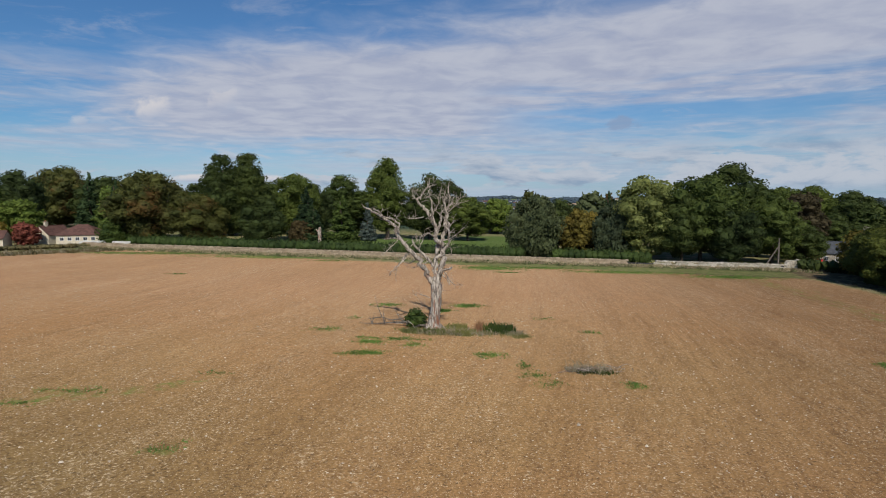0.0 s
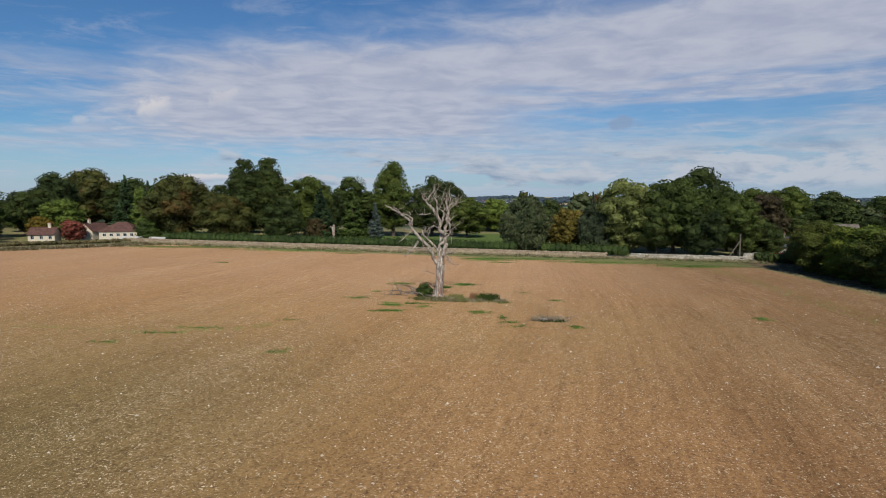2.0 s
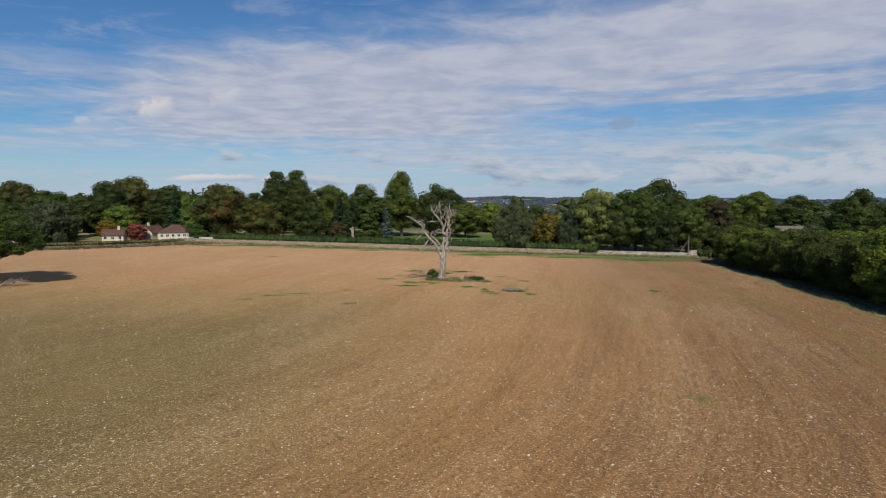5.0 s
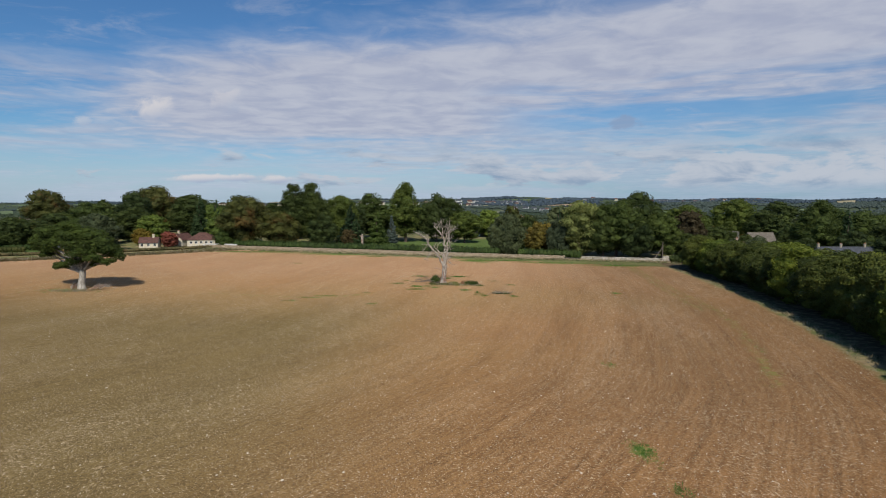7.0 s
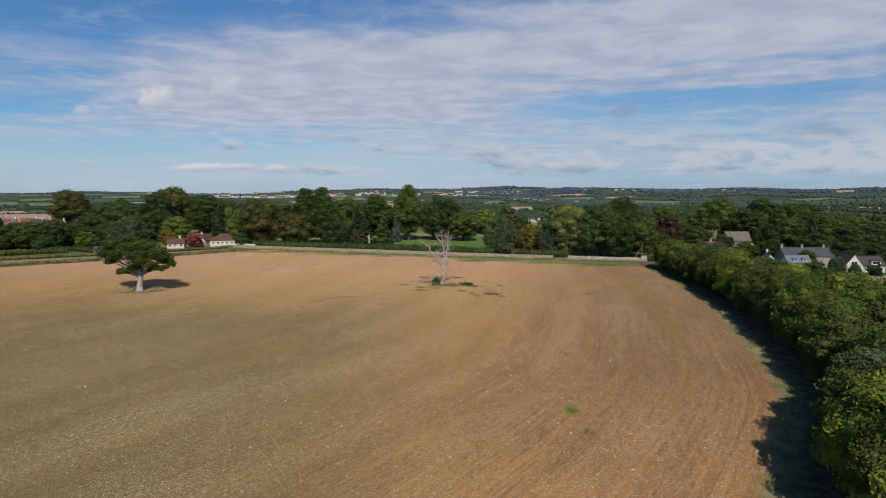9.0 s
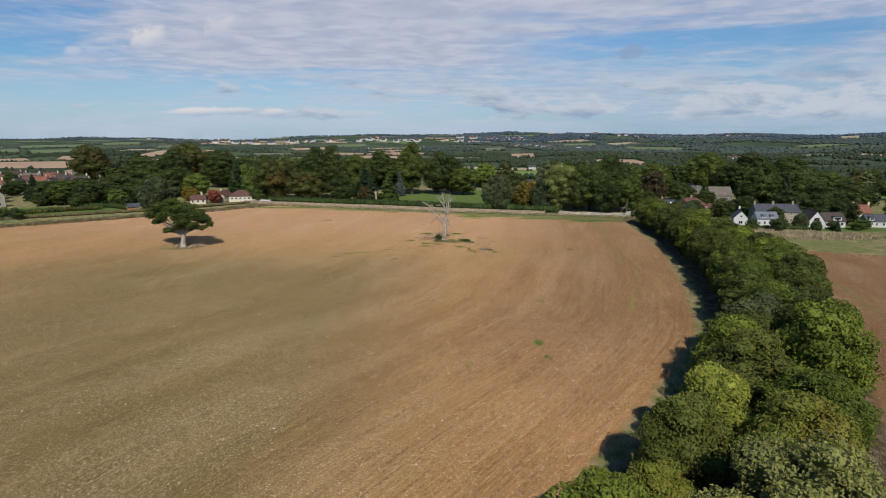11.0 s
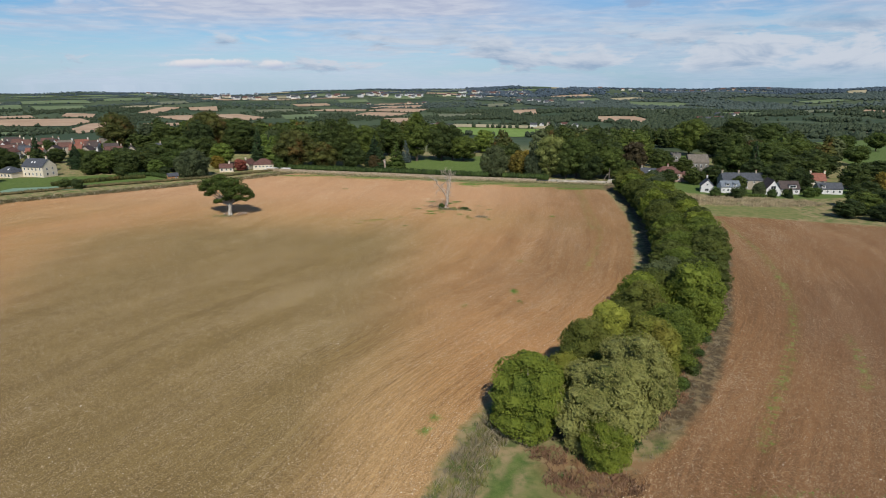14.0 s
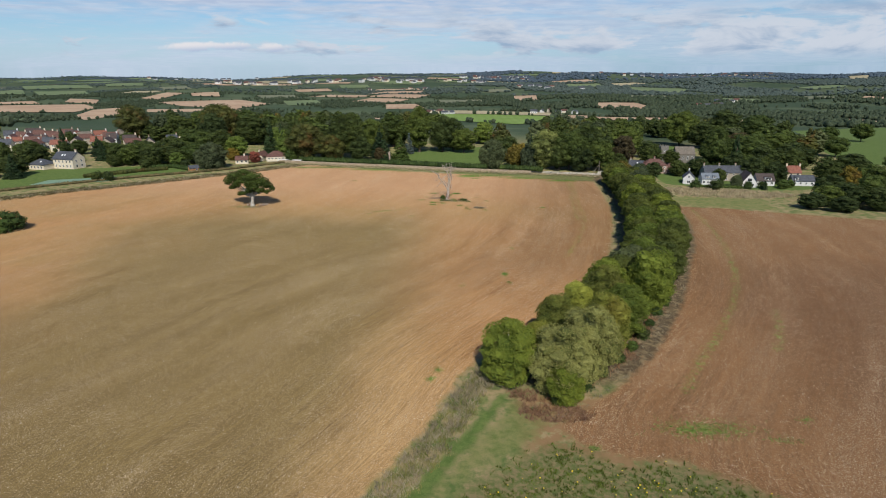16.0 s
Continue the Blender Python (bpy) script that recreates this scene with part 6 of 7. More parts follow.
# cottages east of the belt, before the church
house("white gabled cottage with a dark slate roof", 85.5, 80, 70, 8, 5.4, 3.2, 6.0, WHITE, SLATE, windows=[("w", 0, 1.4, 1.6, 1.3), ("w", 0, 3.9, 0.9, 0.9)] + front(8, (1.4,), 3), chimneys=(3.2,))
house("white rendered cottage with a pale slate roof", 92.5, 79.5, -4, 8.5, 5.5, 3.3, 5.6, WHITE, plain("weathered_slate", (0.16, 0.18, 0.20), 0.6), windows=front(8.5, (1.5,), 4), dormers=((-1.5, 1.4, 1.2), (1.8, 1.4, 1.2)))
house("long stone cottage row with slate roof and four chimneys", 104, 90, -3, 27, 7.5, 4.8, 7.8, STONE, SLATE, windows=front(27, (1.4, 3.8), 8, 0.9, 1.1), chimneys=(-13, -5, 3.5, 13))
house("white house with a steep dark gable and glazed front", 105.4, 78.4, 82, 9, 7.4, 2.3, 7.2, WHITE, DARK_TILE, windows=[("w", 0, 3.9, 2.2, 1.6), ("w", -1.6, 1.3, 1.4, 1.5), ("w", 1.6, 1.3, 1.4, 1.5)])
house("white house with brown tiled roof and dormer", 113, 81.5, -3, 9, 6.4, 2.8, 5.9, WHITE, DARK_TILE, windows=front(9, (1.4,), 3, 1.3, 1.2), dormers=((1.0, 3.4, 1.5),))
house("cream house with a bright red tiled roof", 131, 95, -6, 7, 6, 4.2, 7.4, CREAM, TILE, windows=front(7, (1.4, 3.2), 2), chimneys=(-3.4, 3.4))
house("white cottage with a grey slate roof", 127, 82, -6, 11, 5.5, 2.8, 5.2, WHITE, SLATE, windows=front(11, (1.4,), 4), dormers=((-3.5, 1.8, 1.4),))
house("pinkish stone cottage with a hipped brown roof", 81.2, 104, -2, 13, 8, 4.6, 7.6, plain("pink_stone", (0.42, 0.29, 0.23), 0.9, 0.2), BROWN_TILE, hip=True, windows=front(13, (1.4, 3.4), 4, 0.9, 1.0), chimneys=(0.0,))
house("small stone outbuilding with a hipped brown roof", 87.6, 104, -2, 5, 5.5, 3.4, 5.2, plain("pink_rubble", (0.40, 0.29, 0.22), 0.9, 0.2), BROWN_TILE, hip=True, windows=[("s", 0, 1.5, 0.9, 1.1)])
house("stone church nave with a stone-tiled roof", 106, 137, -3, 12, 8, 6.0, 10.2, GREY_STONE, STONE_TILE, name="church", windows=front(12, (3.4,), 4, 1.0, 2.4) + [("w", 0, 4, 1.6, 3)])


def church_tower(x, y):
    ob = thing("church_tower", "square grey stone church tower with battlements", "tower")
    solid("wall", [box(0, 0, 4.6, 5.0, 5.0, 10)], GREY_STONE, ob)
    for i in range(4):
        a = i * 90
        for k in (-1.7, 0, 1.7):
            q = solid("battlement", [box(k, -2.35, 9.98, 0.9, 0.3, 0.8)], GREY_STONE, ob)
            q.rotation_euler = (0, 0, radians(a))
        opening(ob, "window", *{0: (0, -2.5), 1: (2.5, 0), 2: (0, 2.5), 3: (-2.5, 0)}[i], 7.4, 0.9, 1.6, "senw"[i])
    ob.matrix_basis = pose(x, y, ground_at(x, y), 0, 0, -3) @ Matrix.Scale(1 / UNIT, 4)


church_tower(97.5, 139)

# houses west of the field
house("large cream stone house with slate roof and tall chimneys", -143.0, 88.5, -14, 13, 8, 5.4, 8.8, CREAM, SLATE, windows=front(12, (1.6, 4.1), 5, 0.9, 1.4) + [("e", -1.6, 1.6, 1.0, 1.4), ("e", 1.6, 1.6, 1.0, 1.4), ("e", -1.6, 4.1, 0.9, 1.3), ("e", 1.6, 4.1, 0.9, 1.3)],
      chimneys=(-5.6, 5.6), rooflights=((-1.5, 0.5), (0.2, 0.5)))
house("low white wing with a hipped slate roof", -151.8, 86.5, -14, 10, 8, 2.8, 5.2, CREAM, SLATE, hip=True, windows=front(9, (1.4,), 4, 1.1, 1.3), rooflights=((1.5, 0.5),))
house("orange timber garden shed with a grey felt roof", -93.2, 81.5, 38, 4.6, 3.4, 2.1, 3.2, TIMBER, SLATE, name="garden_shed", windows=[("s", 1.2, 1.3, 0.9, 0.8)])
house("cream house with red tiled gable roof", -107.5, 112, 70, 8, 6.5, 5.2, 7.8, CREAM, TILE, windows=[("w", -1.4, 1.6, 1, 1.3), ("w", 1.4, 1.6, 1, 1.3), ("w", -1.4, 4, 1, 1.2), ("w", 1.4, 4, 1, 1.2)], chimneys=(-3,))
house("cream bungalow with a hipped brown tiled roof", -72.3, 113.0, 12, 11, 8.5, 2.7, 5.3, CREAM, BROWN_TILE, hip=True, windows=front(10, (1.5,), 5, 1.1, 1.0), lift=0.4)
house("cream bungalow wing with a gabled brown roof", -78.6, 113.0, 80, 8, 5.5, 2.5, 4.8, CREAM, BROWN_TILE, windows=[("w", 0, 1.5, 1.8, 1.2)], chimneys=(-2,), lift=0.4)
house("small cream cottage with brown roof and chimney", -83.5, 104.0, 15, 7, 5, 2.4, 4.2, CREAM, BROWN_TILE, windows=front(7, (1.4,), 3), chimneys=(1.5,))

house("stone cottage with a grey slate roof beside the lane", 75.0, 106.5, -32, 8, 5.5, 3.2, 6.0, STONE, SLATE, windows=front(8, (1.5,), 3) + [("w", 0, 3.4, 0.8, 0.9)], rooflights=((1.0, 0.5),), chimneys=(-3.4,))

# the village beyond the gardens
village = random.Random(31)
for i, (x, y, t) in enumerate(((-206, 140, 20), (-210, 151, 25), (-222, 172, 10), (-193, 140, 95), (-203, 159, 20), (-207, 173, 15), (-181, 140, 20), (-197, 178, 100), (-184, 164, 20), (-192, 149, 15), (-232, 178, 20), (-230, 192, 30),
                               (-170, 151, 30), (-176, 173, 20), (-150, 146, 25), (-142, 146, 110), (-129, 144, 20), (-208, 187, 15), (-187, 182, 25), (-176, 186, 20), (-218, 160, 105), (-158, 158, 20), (-216, 143, 10), (-226, 158, 15),
                               (-200, 150, 18), (-188, 171, 20), (-214, 166, 100), (-170, 164, 15), (-163, 148, 100), (-221, 184, 20), (-196, 166, 10), (-180, 151, 100), (-202, 182, 25), (-136, 156, 15), (-120, 150, 20), (-212, 178, 20))):
    wall, wname = village.choice([(CREAM, "cream rendered"), (STONE, "stone"), (STONE, "stone"), (WHITE, "white rendered")])
    roof, rname = village.choice([(TILE, "red tiled"), (BROWN_TILE, "brown tiled"), (DARK_TILE, "dark brown"), (SLATE, "slate"), (STONE_TILE, "stone-tiled"), (BROWN_TILE, "brown tiled")])
    l = village.uniform(7, 10.5)
    t += village.uniform(-14, 14)
    house(f"{wname} village house with a {rname} roof", x, y, t, l, 6.0, 4.8, village.uniform(7.2, 8.2), wall, roof, windows=front(l, (1.5, 3.7), 3) + [("e", 0, 3.6, 0.9, 1.1)], chimneys=(l / 2 - 0.5,))
# houses beyond the park
for x, y, t, l in ((-2, 205, 5, 10), (10, 200, 100, 8), (22, 200, 0, 12), (30, 206, 95, 8), (14, 190, 0, 14)):
    house("grey stone house with a stone-tiled roof among trees", x, y, t, l, 6.5, 4.6, 7.4, GREY_STONE, STONE_TILE, windows=front(l, (1.5, 3.6), 3), chimneys=(l / 2 - 0.6, -l / 2 + 0.6))


# ---- the road wall ----
def road_wall(label, line, height, width, mat, seed, lumps):
    """A low rubble wall: courses of uneven stones in three rows with cope stones on top, joined where too far to pick apart."""
    rng = np.random.default_rng(seed)
    ob = thing("road_wall", label, "wall")
    pieces = []
    for x, y, dx, dy in walk_line(line, 0.9):
        z = ground_at(x, y)
        h = height * (1 + rng.normal(0, lumps))
        for r in range(3):
            cz = z - 0.15 + (h + 0.15) * (r + 0.5) / 3
            w = width * (1.05 - 0.08 * r) * rng.uniform(0.9, 1.1)
            l = 0.98 * rng.uniform(0.9, 1.08)
            v, f = box(0, 0, 0, l, w, (h + 0.15) / 3 * 1.06)
            v = [(x + dx * a - dy * b + rng.normal(0, 0.02), y + dy * a + dx * b + rng.normal(0, 0.02), cz + c + rng.normal(0, 0.02)) for a, b, c in v]
            pieces.append((v, f))
    V = np.array([p for v, f in pieces for p in v])
    F = np.concatenate([np.array(f) + 8 * k for k, (v, f) in enumerate(pieces)])
    tagged(child("stonework", mesh_from("stonework", V, F, mat), ob), kind="stuff")
    cope = []
    for x, y, dx, dy in walk_line(line, 0.45):
        z = ground_at(x, y) + height * 0.98
        v, f = box(0, 0, 0.1, 0.40, width * 1.1, 0.24)
        cope.append(([(x + dx * a - dy * b + rng.normal(0, 0.03), y + dy * a + dx * b + rng.normal(0, 0.03), z + c + rng.normal(0, 0.03)) for a, b, c in v], f))
    V = np.array([p for v, f in cope for p in v])
    F = np.concatenate([np.array(f) + 8 * k for k, (v, f) in enumerate(cope)])
    tagged(child("cope_stones", mesh_from("cope_stones", V, F, mat), ob), kind="stuff")


def rubble(name, a, b):
    s = Mat(name, 0.9, 0.15)
    n = s.noise(s.coords(), 3.0, 6, 0.65)
    c = s.mix(s.island(), a, b)
    s.colour(s.mix(s.step(n, 0.4, 0.65), c, s.mix(0.5, c, (0.16, 0.14, 0.09)))).bump(n, 0.6, 0.05)
    return s.m


ROAD_STONE = rubble("road_wall_stone", (0.36, 0.27, 0.18), (0.52, 0.41, 0.29))
PALE_STONE = rubble("pale_wall_stone", (0.42, 0.37, 0.29), (0.64, 0.58, 0.48))
road_wall("low tan drystone wall along the road", [p for p in WALL_LINE if p[0] < 35], 0.60, 0.4, ROAD_STONE, 51, 0.05)
road_wall("broken pale drystone wall along the road", [p for p in WALL_LINE if p[0] > 34], 0.6, 0.4, PALE_STONE, 52, 0.25)
road_wall("pale rounded wall end at the lane", [(56.2, 91.2), (58.6, 92.6), (60.2, 94.8)], 1.2, 0.5, PALE_STONE, 53, 0.08)
road_wall("white garden wall beside the bungalow", [(-70.5, 109.5), (-66, 110.5), (-61, 109.5)], 0.9, 0.3, plain("white_wall", (0.68, 0.66, 0.62), 0.85, 0.08), 54, 0.02)


def lane():
    """A narrow asphalt road behind the wall, turning off at its end."""
    line = smooth_line([(-90, 118), (-70, 112.2), (-55, 109.6), (-40, 107.0), (-21, 104.2), (1, 100), (22, 97.3), (40, 95.3), (56, 95), (66, 99), (78, 110), (92, 118)], 6)
    v, f = [], []
    for x, y, dx, dy in walk_line(line, 2.0):
        for s in (-1.3, 1.3):
            px, py = x - dy * s, y + dx * s
            v.append((px, py, ground_at(px, py) + 0.06))
    for k in range(len(v) // 2 - 1):
        f.append((2 * k, 2 * k + 2, 2 * k + 3, 2 * k + 1))
    tagged(new("road", mesh_from("road", np.array(v), np.array(f), plain("asphalt", (0.06, 0.06, 0.058), 0.9, 0.2, 1.0))), "narrow grey asphalt lane behind the wall", "road", kind="structure")


lane()


def pole(label, x, y, h, stay=False, arm=True):
    ob = thing("telegraph_pole", label, "pole", group="telegraph poles")
    v, f = tubes([[(0, 0, -0.5, 0.16), (0, 0, h * 0.5, 0.14), (0, 0, h, 0.11)]], 8)
    child("post", mesh_from("post", v, f, OLD_WOOD, True), ob)
    if arm:
        solid("crossarm", [box(0, -0.14, h - 0.5, 1.4, 0.1, 0.12)], OLD_WOOD, ob)
    if stay:
        v, f = tubes([[(-2.6, -0.4, -0.2, 0.12), (0, -0.1, h * 0.75, 0.09)]], 7)
        child("prop", mesh_from("prop", v, f, OLD_WOOD), ob)
    ob.matrix_basis = pose(x, y, ground_at(x, y))


pole("weathered wooden telegraph pole beside the road", -60.0, 113.5, 4.6)
pole("propped wooden telegraph pole behind the wall", 57.5, 96, 4.8, True, False)


def stump(x, y):
    ob = thing("tree_stump", "tall pale dead tree stump on the park lawn", "stump")
    v, f = tubes([[(0, 0, -0.3, 0.55), (0, 0, 0.4, 0.42), (0.05, 0, 2.0, 0.36), (0.0, 0, 3.6, 0.38), (0.1, 0, 4.4, 0.22)], [(0, 0, 3.2, 0.2), (-0.7, 0, 4.0, 0.12)]], 10, 0.08, 3)
    child("trunk", mesh_from("trunk", v, f, DEAD, True), ob)
    ob.matrix_basis = pose(x, y, ground_at(x, y))


stump(-25.5, 116)


def car(label, x, y, turn, paint):
    ob = thing("parked_car", label, "car")
    prof = [(-2.0, 0.35), (-2.0, 0.85), (-1.75, 0.95), (-1.35, 1.42), (0.35, 1.45), (0.95, 0.98), (1.9, 0.85), (2.05, 0.6), (2.05, 0.35)]
    w = 0.85
    v = [(a, -w, b) for a, b in prof] + [(a, w, b) for a, b in prof]
    n = len(prof)
    f = [tuple(range(n)), tuple(range(2 * n - 1, n - 1, -1))] + [(i, (i + 1) % n, n + (i + 1) % n, n + i) for i in range(n)]
    solid("body", [(v, f)], paint, ob, bevel=0.05)
    for s in (-1, 1):
        solid("side_window", [box(-0.5, s * 0.845, 1.18, 1.6, 0.06, 0.34)], GLASS, ob)
    for a, b in ((-1.25, -0.8), (1.3, -0.8), (-1.25, 0.8), (1.3, 0.8)):
        tyre = tubes([[(a, b - 0.11, 0.32, 0.32), (a, b + 0.11, 0.32, 0.32)]], 14)
        wh = child("wheel", mesh_from("wheel", *tyre, plain("tyre_rubber", (0.02, 0.02, 0.02), 0.9, 0.1)), ob)
        rim = tubes([[(a, b - 0.12, 0.32, 0.01), (a, b - 0.12, 0.32, 0.2), (a, b + 0.12, 0.32, 0.2), (a, b + 0.12, 0.32, 0.01)]], 12)
        child("rim", mesh_from("rim", *rim, METAL), wh)
    ob.matrix_basis = pose(x, y, ground_at(x, y) + 0.06, 0, 0, turn) @ Matrix.Scale(1 / UNIT, 4)


car("red parked car beside the lane", 68.5, 101.5, 40, plain("red_car_paint", (0.55, 0.03, 0.03), 0.25, 0.05, 1.0, 0, 0.6))


# garden court by the large house
def court():
    ob = thing("tennis_court", "faded green tennis court in the garden", "court")
    V, F = [], []
    n = 8
    for j in range(n + 1):
        for i in range(n + 1):
            a, b = -132 + 21 * i / n, 51.5 + 9 * j / n + 0.35 * (21 * i / n)
            V.append((a, b, ground_at(a, b) + 0.12))
    for j in range(n):
        for i in range(n):
            k = j * (n + 1) + i
            F.append((k, k + 1, k + n + 2, k + n + 1))
    child("surface", mesh_from("surface", np.array(V), np.array(F), plain("court_green", (0.20, 0.30, 0.20), 0.85, 0.15, 0.4)), ob)


court()

# ---- the valley and the far ridge ----
FAR_FIELDS = [
    ("tan", [(-636, 1124), (-479, 1193), (-374, 1080), (-409, 970), (-537, 1034)]),
    ("tan", [(-645, 859), (-573, 772), (-568, 855), (-591, 957), (-655, 1001), (-678, 966)]),
    ("tan", [(-575, 969), (-405, 972), (-377, 922), (-549, 915)]),
    ("tan", [(-871, 1200), (-786, 1169), (-744, 1086), (-832, 1120)]),
    ("tan", [(-925, 1057), (-761, 1076), (-695, 1008), (-689, 926), (-828, 930)]),
    ("tan", [(-712, 1207), (-719, 1347), (-669, 1340), (-661, 1174)]),
    ("tan", [(-657, 1341), (-605, 1394), (-557, 1279), (-622, 1277)]),
    ("green", [(-1113, 1748), (-1000, 1775), (-938, 1654), (-1032, 1624)]),
    ("green", [(-1570, 2001), (-1331, 1957), (-1030, 1555), (-1234, 1562)]),
    ("stubble", [(-40, 976), (184, 932), (171, 881), (-38, 907)]),
    ("bright", [(-20, 897), (178, 870), (148, 751), (92, 695), (40, 735), (-20, 790)]),
    ("tan", [(162, 1405), (229, 1441), (206, 1266), (150, 1229)]),
    ("tan", [(321, 1157), (401, 1151), (406, 1061), (363, 991), (295, 1040)]),
    ("tan", [(244, 870), (374, 846), (343, 776), (223, 772)]),
    ("green", [(646, 1989), (760, 1745), (648, 1561), (571, 1723)]),
    ("tan", [(1038, 1353), (1058, 1309), (1015, 1251), (952, 1247)]),
    ("stubble", [(1718, 2440), (1833, 2477), (1620, 2187), (1592, 2240)]),
    ("green", [(-372, 1160), (-305, 1198), (-269, 1091), (-327, 1044)]),
    ("green", [(-1145, 1469), (-1005, 1471), (-902, 1328), (-1045, 1348)]),
    ("olive", [(-860, 1590), (-806, 1656), (-713, 1483), (-770, 1438)]),
    ("tan", [(-456, 1574), (-378, 1671), (-345, 1595), (-422, 1504)]),
    ("green", [(-369, 1811), (-281, 1854), (-259, 1756), (-341, 1706)]),
    ("olive", [(-487, 1338), (-409, 1395), (-366, 1282), (-439, 1232)]),
    ("green", [(686, 1353), (782, 1346), (694, 1202), (614, 1210)]),
    ("green", [(-1412, 1693), (-1224, 1535), (-1111, 1389), (-1183, 1395)]),
    ("tan", [(-991, 1143), (-923, 1154), (-864, 1088), (-945, 1083)]),
    ("olive", [(104, 1595), (178, 1677), (176, 1569), (106, 1498)]),
    ("green", [(434, 2108), (571, 2144), (555, 2036), (416, 1965)]),
    ("tan", [(191, 894), (239, 888), (224, 821), (174, 824)]),
]


def crop_material(name, a, b):
    s = Mat(name, 0.95, 0.1)
    w = s.place()
    n = s.noise(w, 0.02, 5, 0.6)
    st = s.node("ShaderNodeTexWave", Scale=0.025, Distortion=3.0)
    s.link(w, st.inputs["Vector"])
    c = s.mix(s.step(n, 0.35, 0.65), a, b)
    s.colour(s.mix(s.calc("MULTIPLY", st.outputs["Fac"], 0.25), c, tuple(v * 0.75 for v in a)))
    return s.m


CROPS = {"bright": crop_material("young_grass_far", (0.180, 0.270, 0.060), (0.225, 0.310, 0.085)), "tan": crop_material("ploughed_far", (0.44, 0.29, 0.185), (0.52, 0.365, 0.24)), "stubble": crop_material("stubble_far", (0.40, 0.34, 0.20), (0.46, 0.38, 0.24)),
         # the pasture green has distance haze mixed into it, so it is duller
         "green": crop_material("hazy_pasture_far", (0.150, 0.195, 0.092), (0.190, 0.225, 0.112)), "olive": crop_material("meadow_far", (0.170, 0.180, 0.110), (0.215, 0.212, 0.132))}
CROP_LABEL = {"bright": "distant bright green field", "tan": "distant bare brown ploughed field", "stubble": "distant pale stubble field", "green": "distant green pasture field", "olive": "distant dull green meadow"}


def far_field(kind, poly):
    """A field draped on the land, filled ring by ring towards its middle."""
    c = np.mean(np.array(poly), axis=0)
    edge = []
    for (ax, ay), (bx, by) in zip(poly, poly[1:] + poly[:1]):
        n = max(2, int(math.hypot(bx - ax, by - ay) / 25))
        edge += [(ax + (bx - ax) * k / n, ay + (by - ay) * k / n) for k in range(n)]
    e = np.array(edge)
    rings = 8
    P = np.concatenate([c + (e - c) * (1 - r / rings) for r in range(rings)] + [c[None]])
    m = len(e)
    F4 = [(r * m + i, r * m + (i + 1) % m, (r + 1) * m + (i + 1) % m, (r + 1) * m + i) for r in range(rings - 1) for i in range(m)]
    F3 = [((rings - 1) * m + i, (rings - 1) * m + (i + 1) % m, rings * m) for i in range(m)]
    z = land(P[:, 0], P[:, 1]) + 0.5 + 0.0006 * np.abs(P[:, 1])
    tagged(new("far_field", mesh_from("far_field", np.column_stack([P, z]), [np.array(F4), np.array(F3)], CROPS[kind], True)), CROP_LABEL[kind], "field", group="distant fields", kind="structure")


for kind, poly in FAR_FIELDS:
    far_field(kind, poly)

# a mosaic of smaller fields on the far slopes
patch = random.Random(41)
MOSAIC = []
for j in range(15):
    cy = 760 + 150 * j
    for k in range(-9, 10):
        cx = k * 0.095 * (cy + 300) + patch.uniform(-40, 40)
        if patch.random() < (0.84 if cx > 0.05 * cy else 0.50) or any(inside(p, np.array([cx]), np.array([cy]))[0] > -70 for _, p in FAR_FIELDS):
            continue
        a, b = patch.uniform(0.028, 0.044) * (cy + 300), patch.uniform(40, 66)
        turn_ = patch.uniform(-0.35, 0.35)
        quad = [(-a, -b), (a, -b * patch.uniform(0.6, 1)), (a * patch.uniform(0.7, 1), b), (-a * patch.uniform(0.7, 1), b * patch.uniform(0.7, 1))]
        MOSAIC.append([(cx + p * math.cos(turn_) - q * math.sin(turn_), cy + p * math.sin(turn_) + q * math.cos(turn_)) for p, q in quad])
for q in MOSAIC:
    far_field(patch.choice(["green", "olive", "olive", "tan", "tan", "stubble", "green"]), q)

OPEN = MOSAIC + [p for _, p in FAR_FIELDS] + [LAWNS[0], LAWNS[2], LAWNS[3]]


def wood_points(y0, y1, n, seed, grain, keep):
    """Places for distant trees: in drifts, thick along field borders, never in the open fields."""
    rng = np.random.default_rng(seed)
    y = y0 + (y1 - y0) * rng.uniform(0, 1, n * 9) ** 0.9
    x = rng.uniform(-1, 1, n * 9) * (0.86 * (y + 125) + 30)
    edge = np.full(len(x), -1e9)
    for p in OPEN:
        edge = np.maximum(edge, inside(p, x, y))
    drift = np.array([noise.noise(Vector((a / grain, b / grain, seed))) for a, b in zip(x, y)])
    thick = np.where(x > 0.03 * y, keep, keep + 0.20)      # the eastern side is the more wooded
    ok = (edge < -2.0) & ((drift > thick + rng.normal(0, 0.10, len(x))) | ((edge > -12) & (rng.uniform(0, 1, len(x)) < np.where(x < 0.22 * y, 0.20, 0.50))))
    return x[ok][:n], y[ok][:n], rng


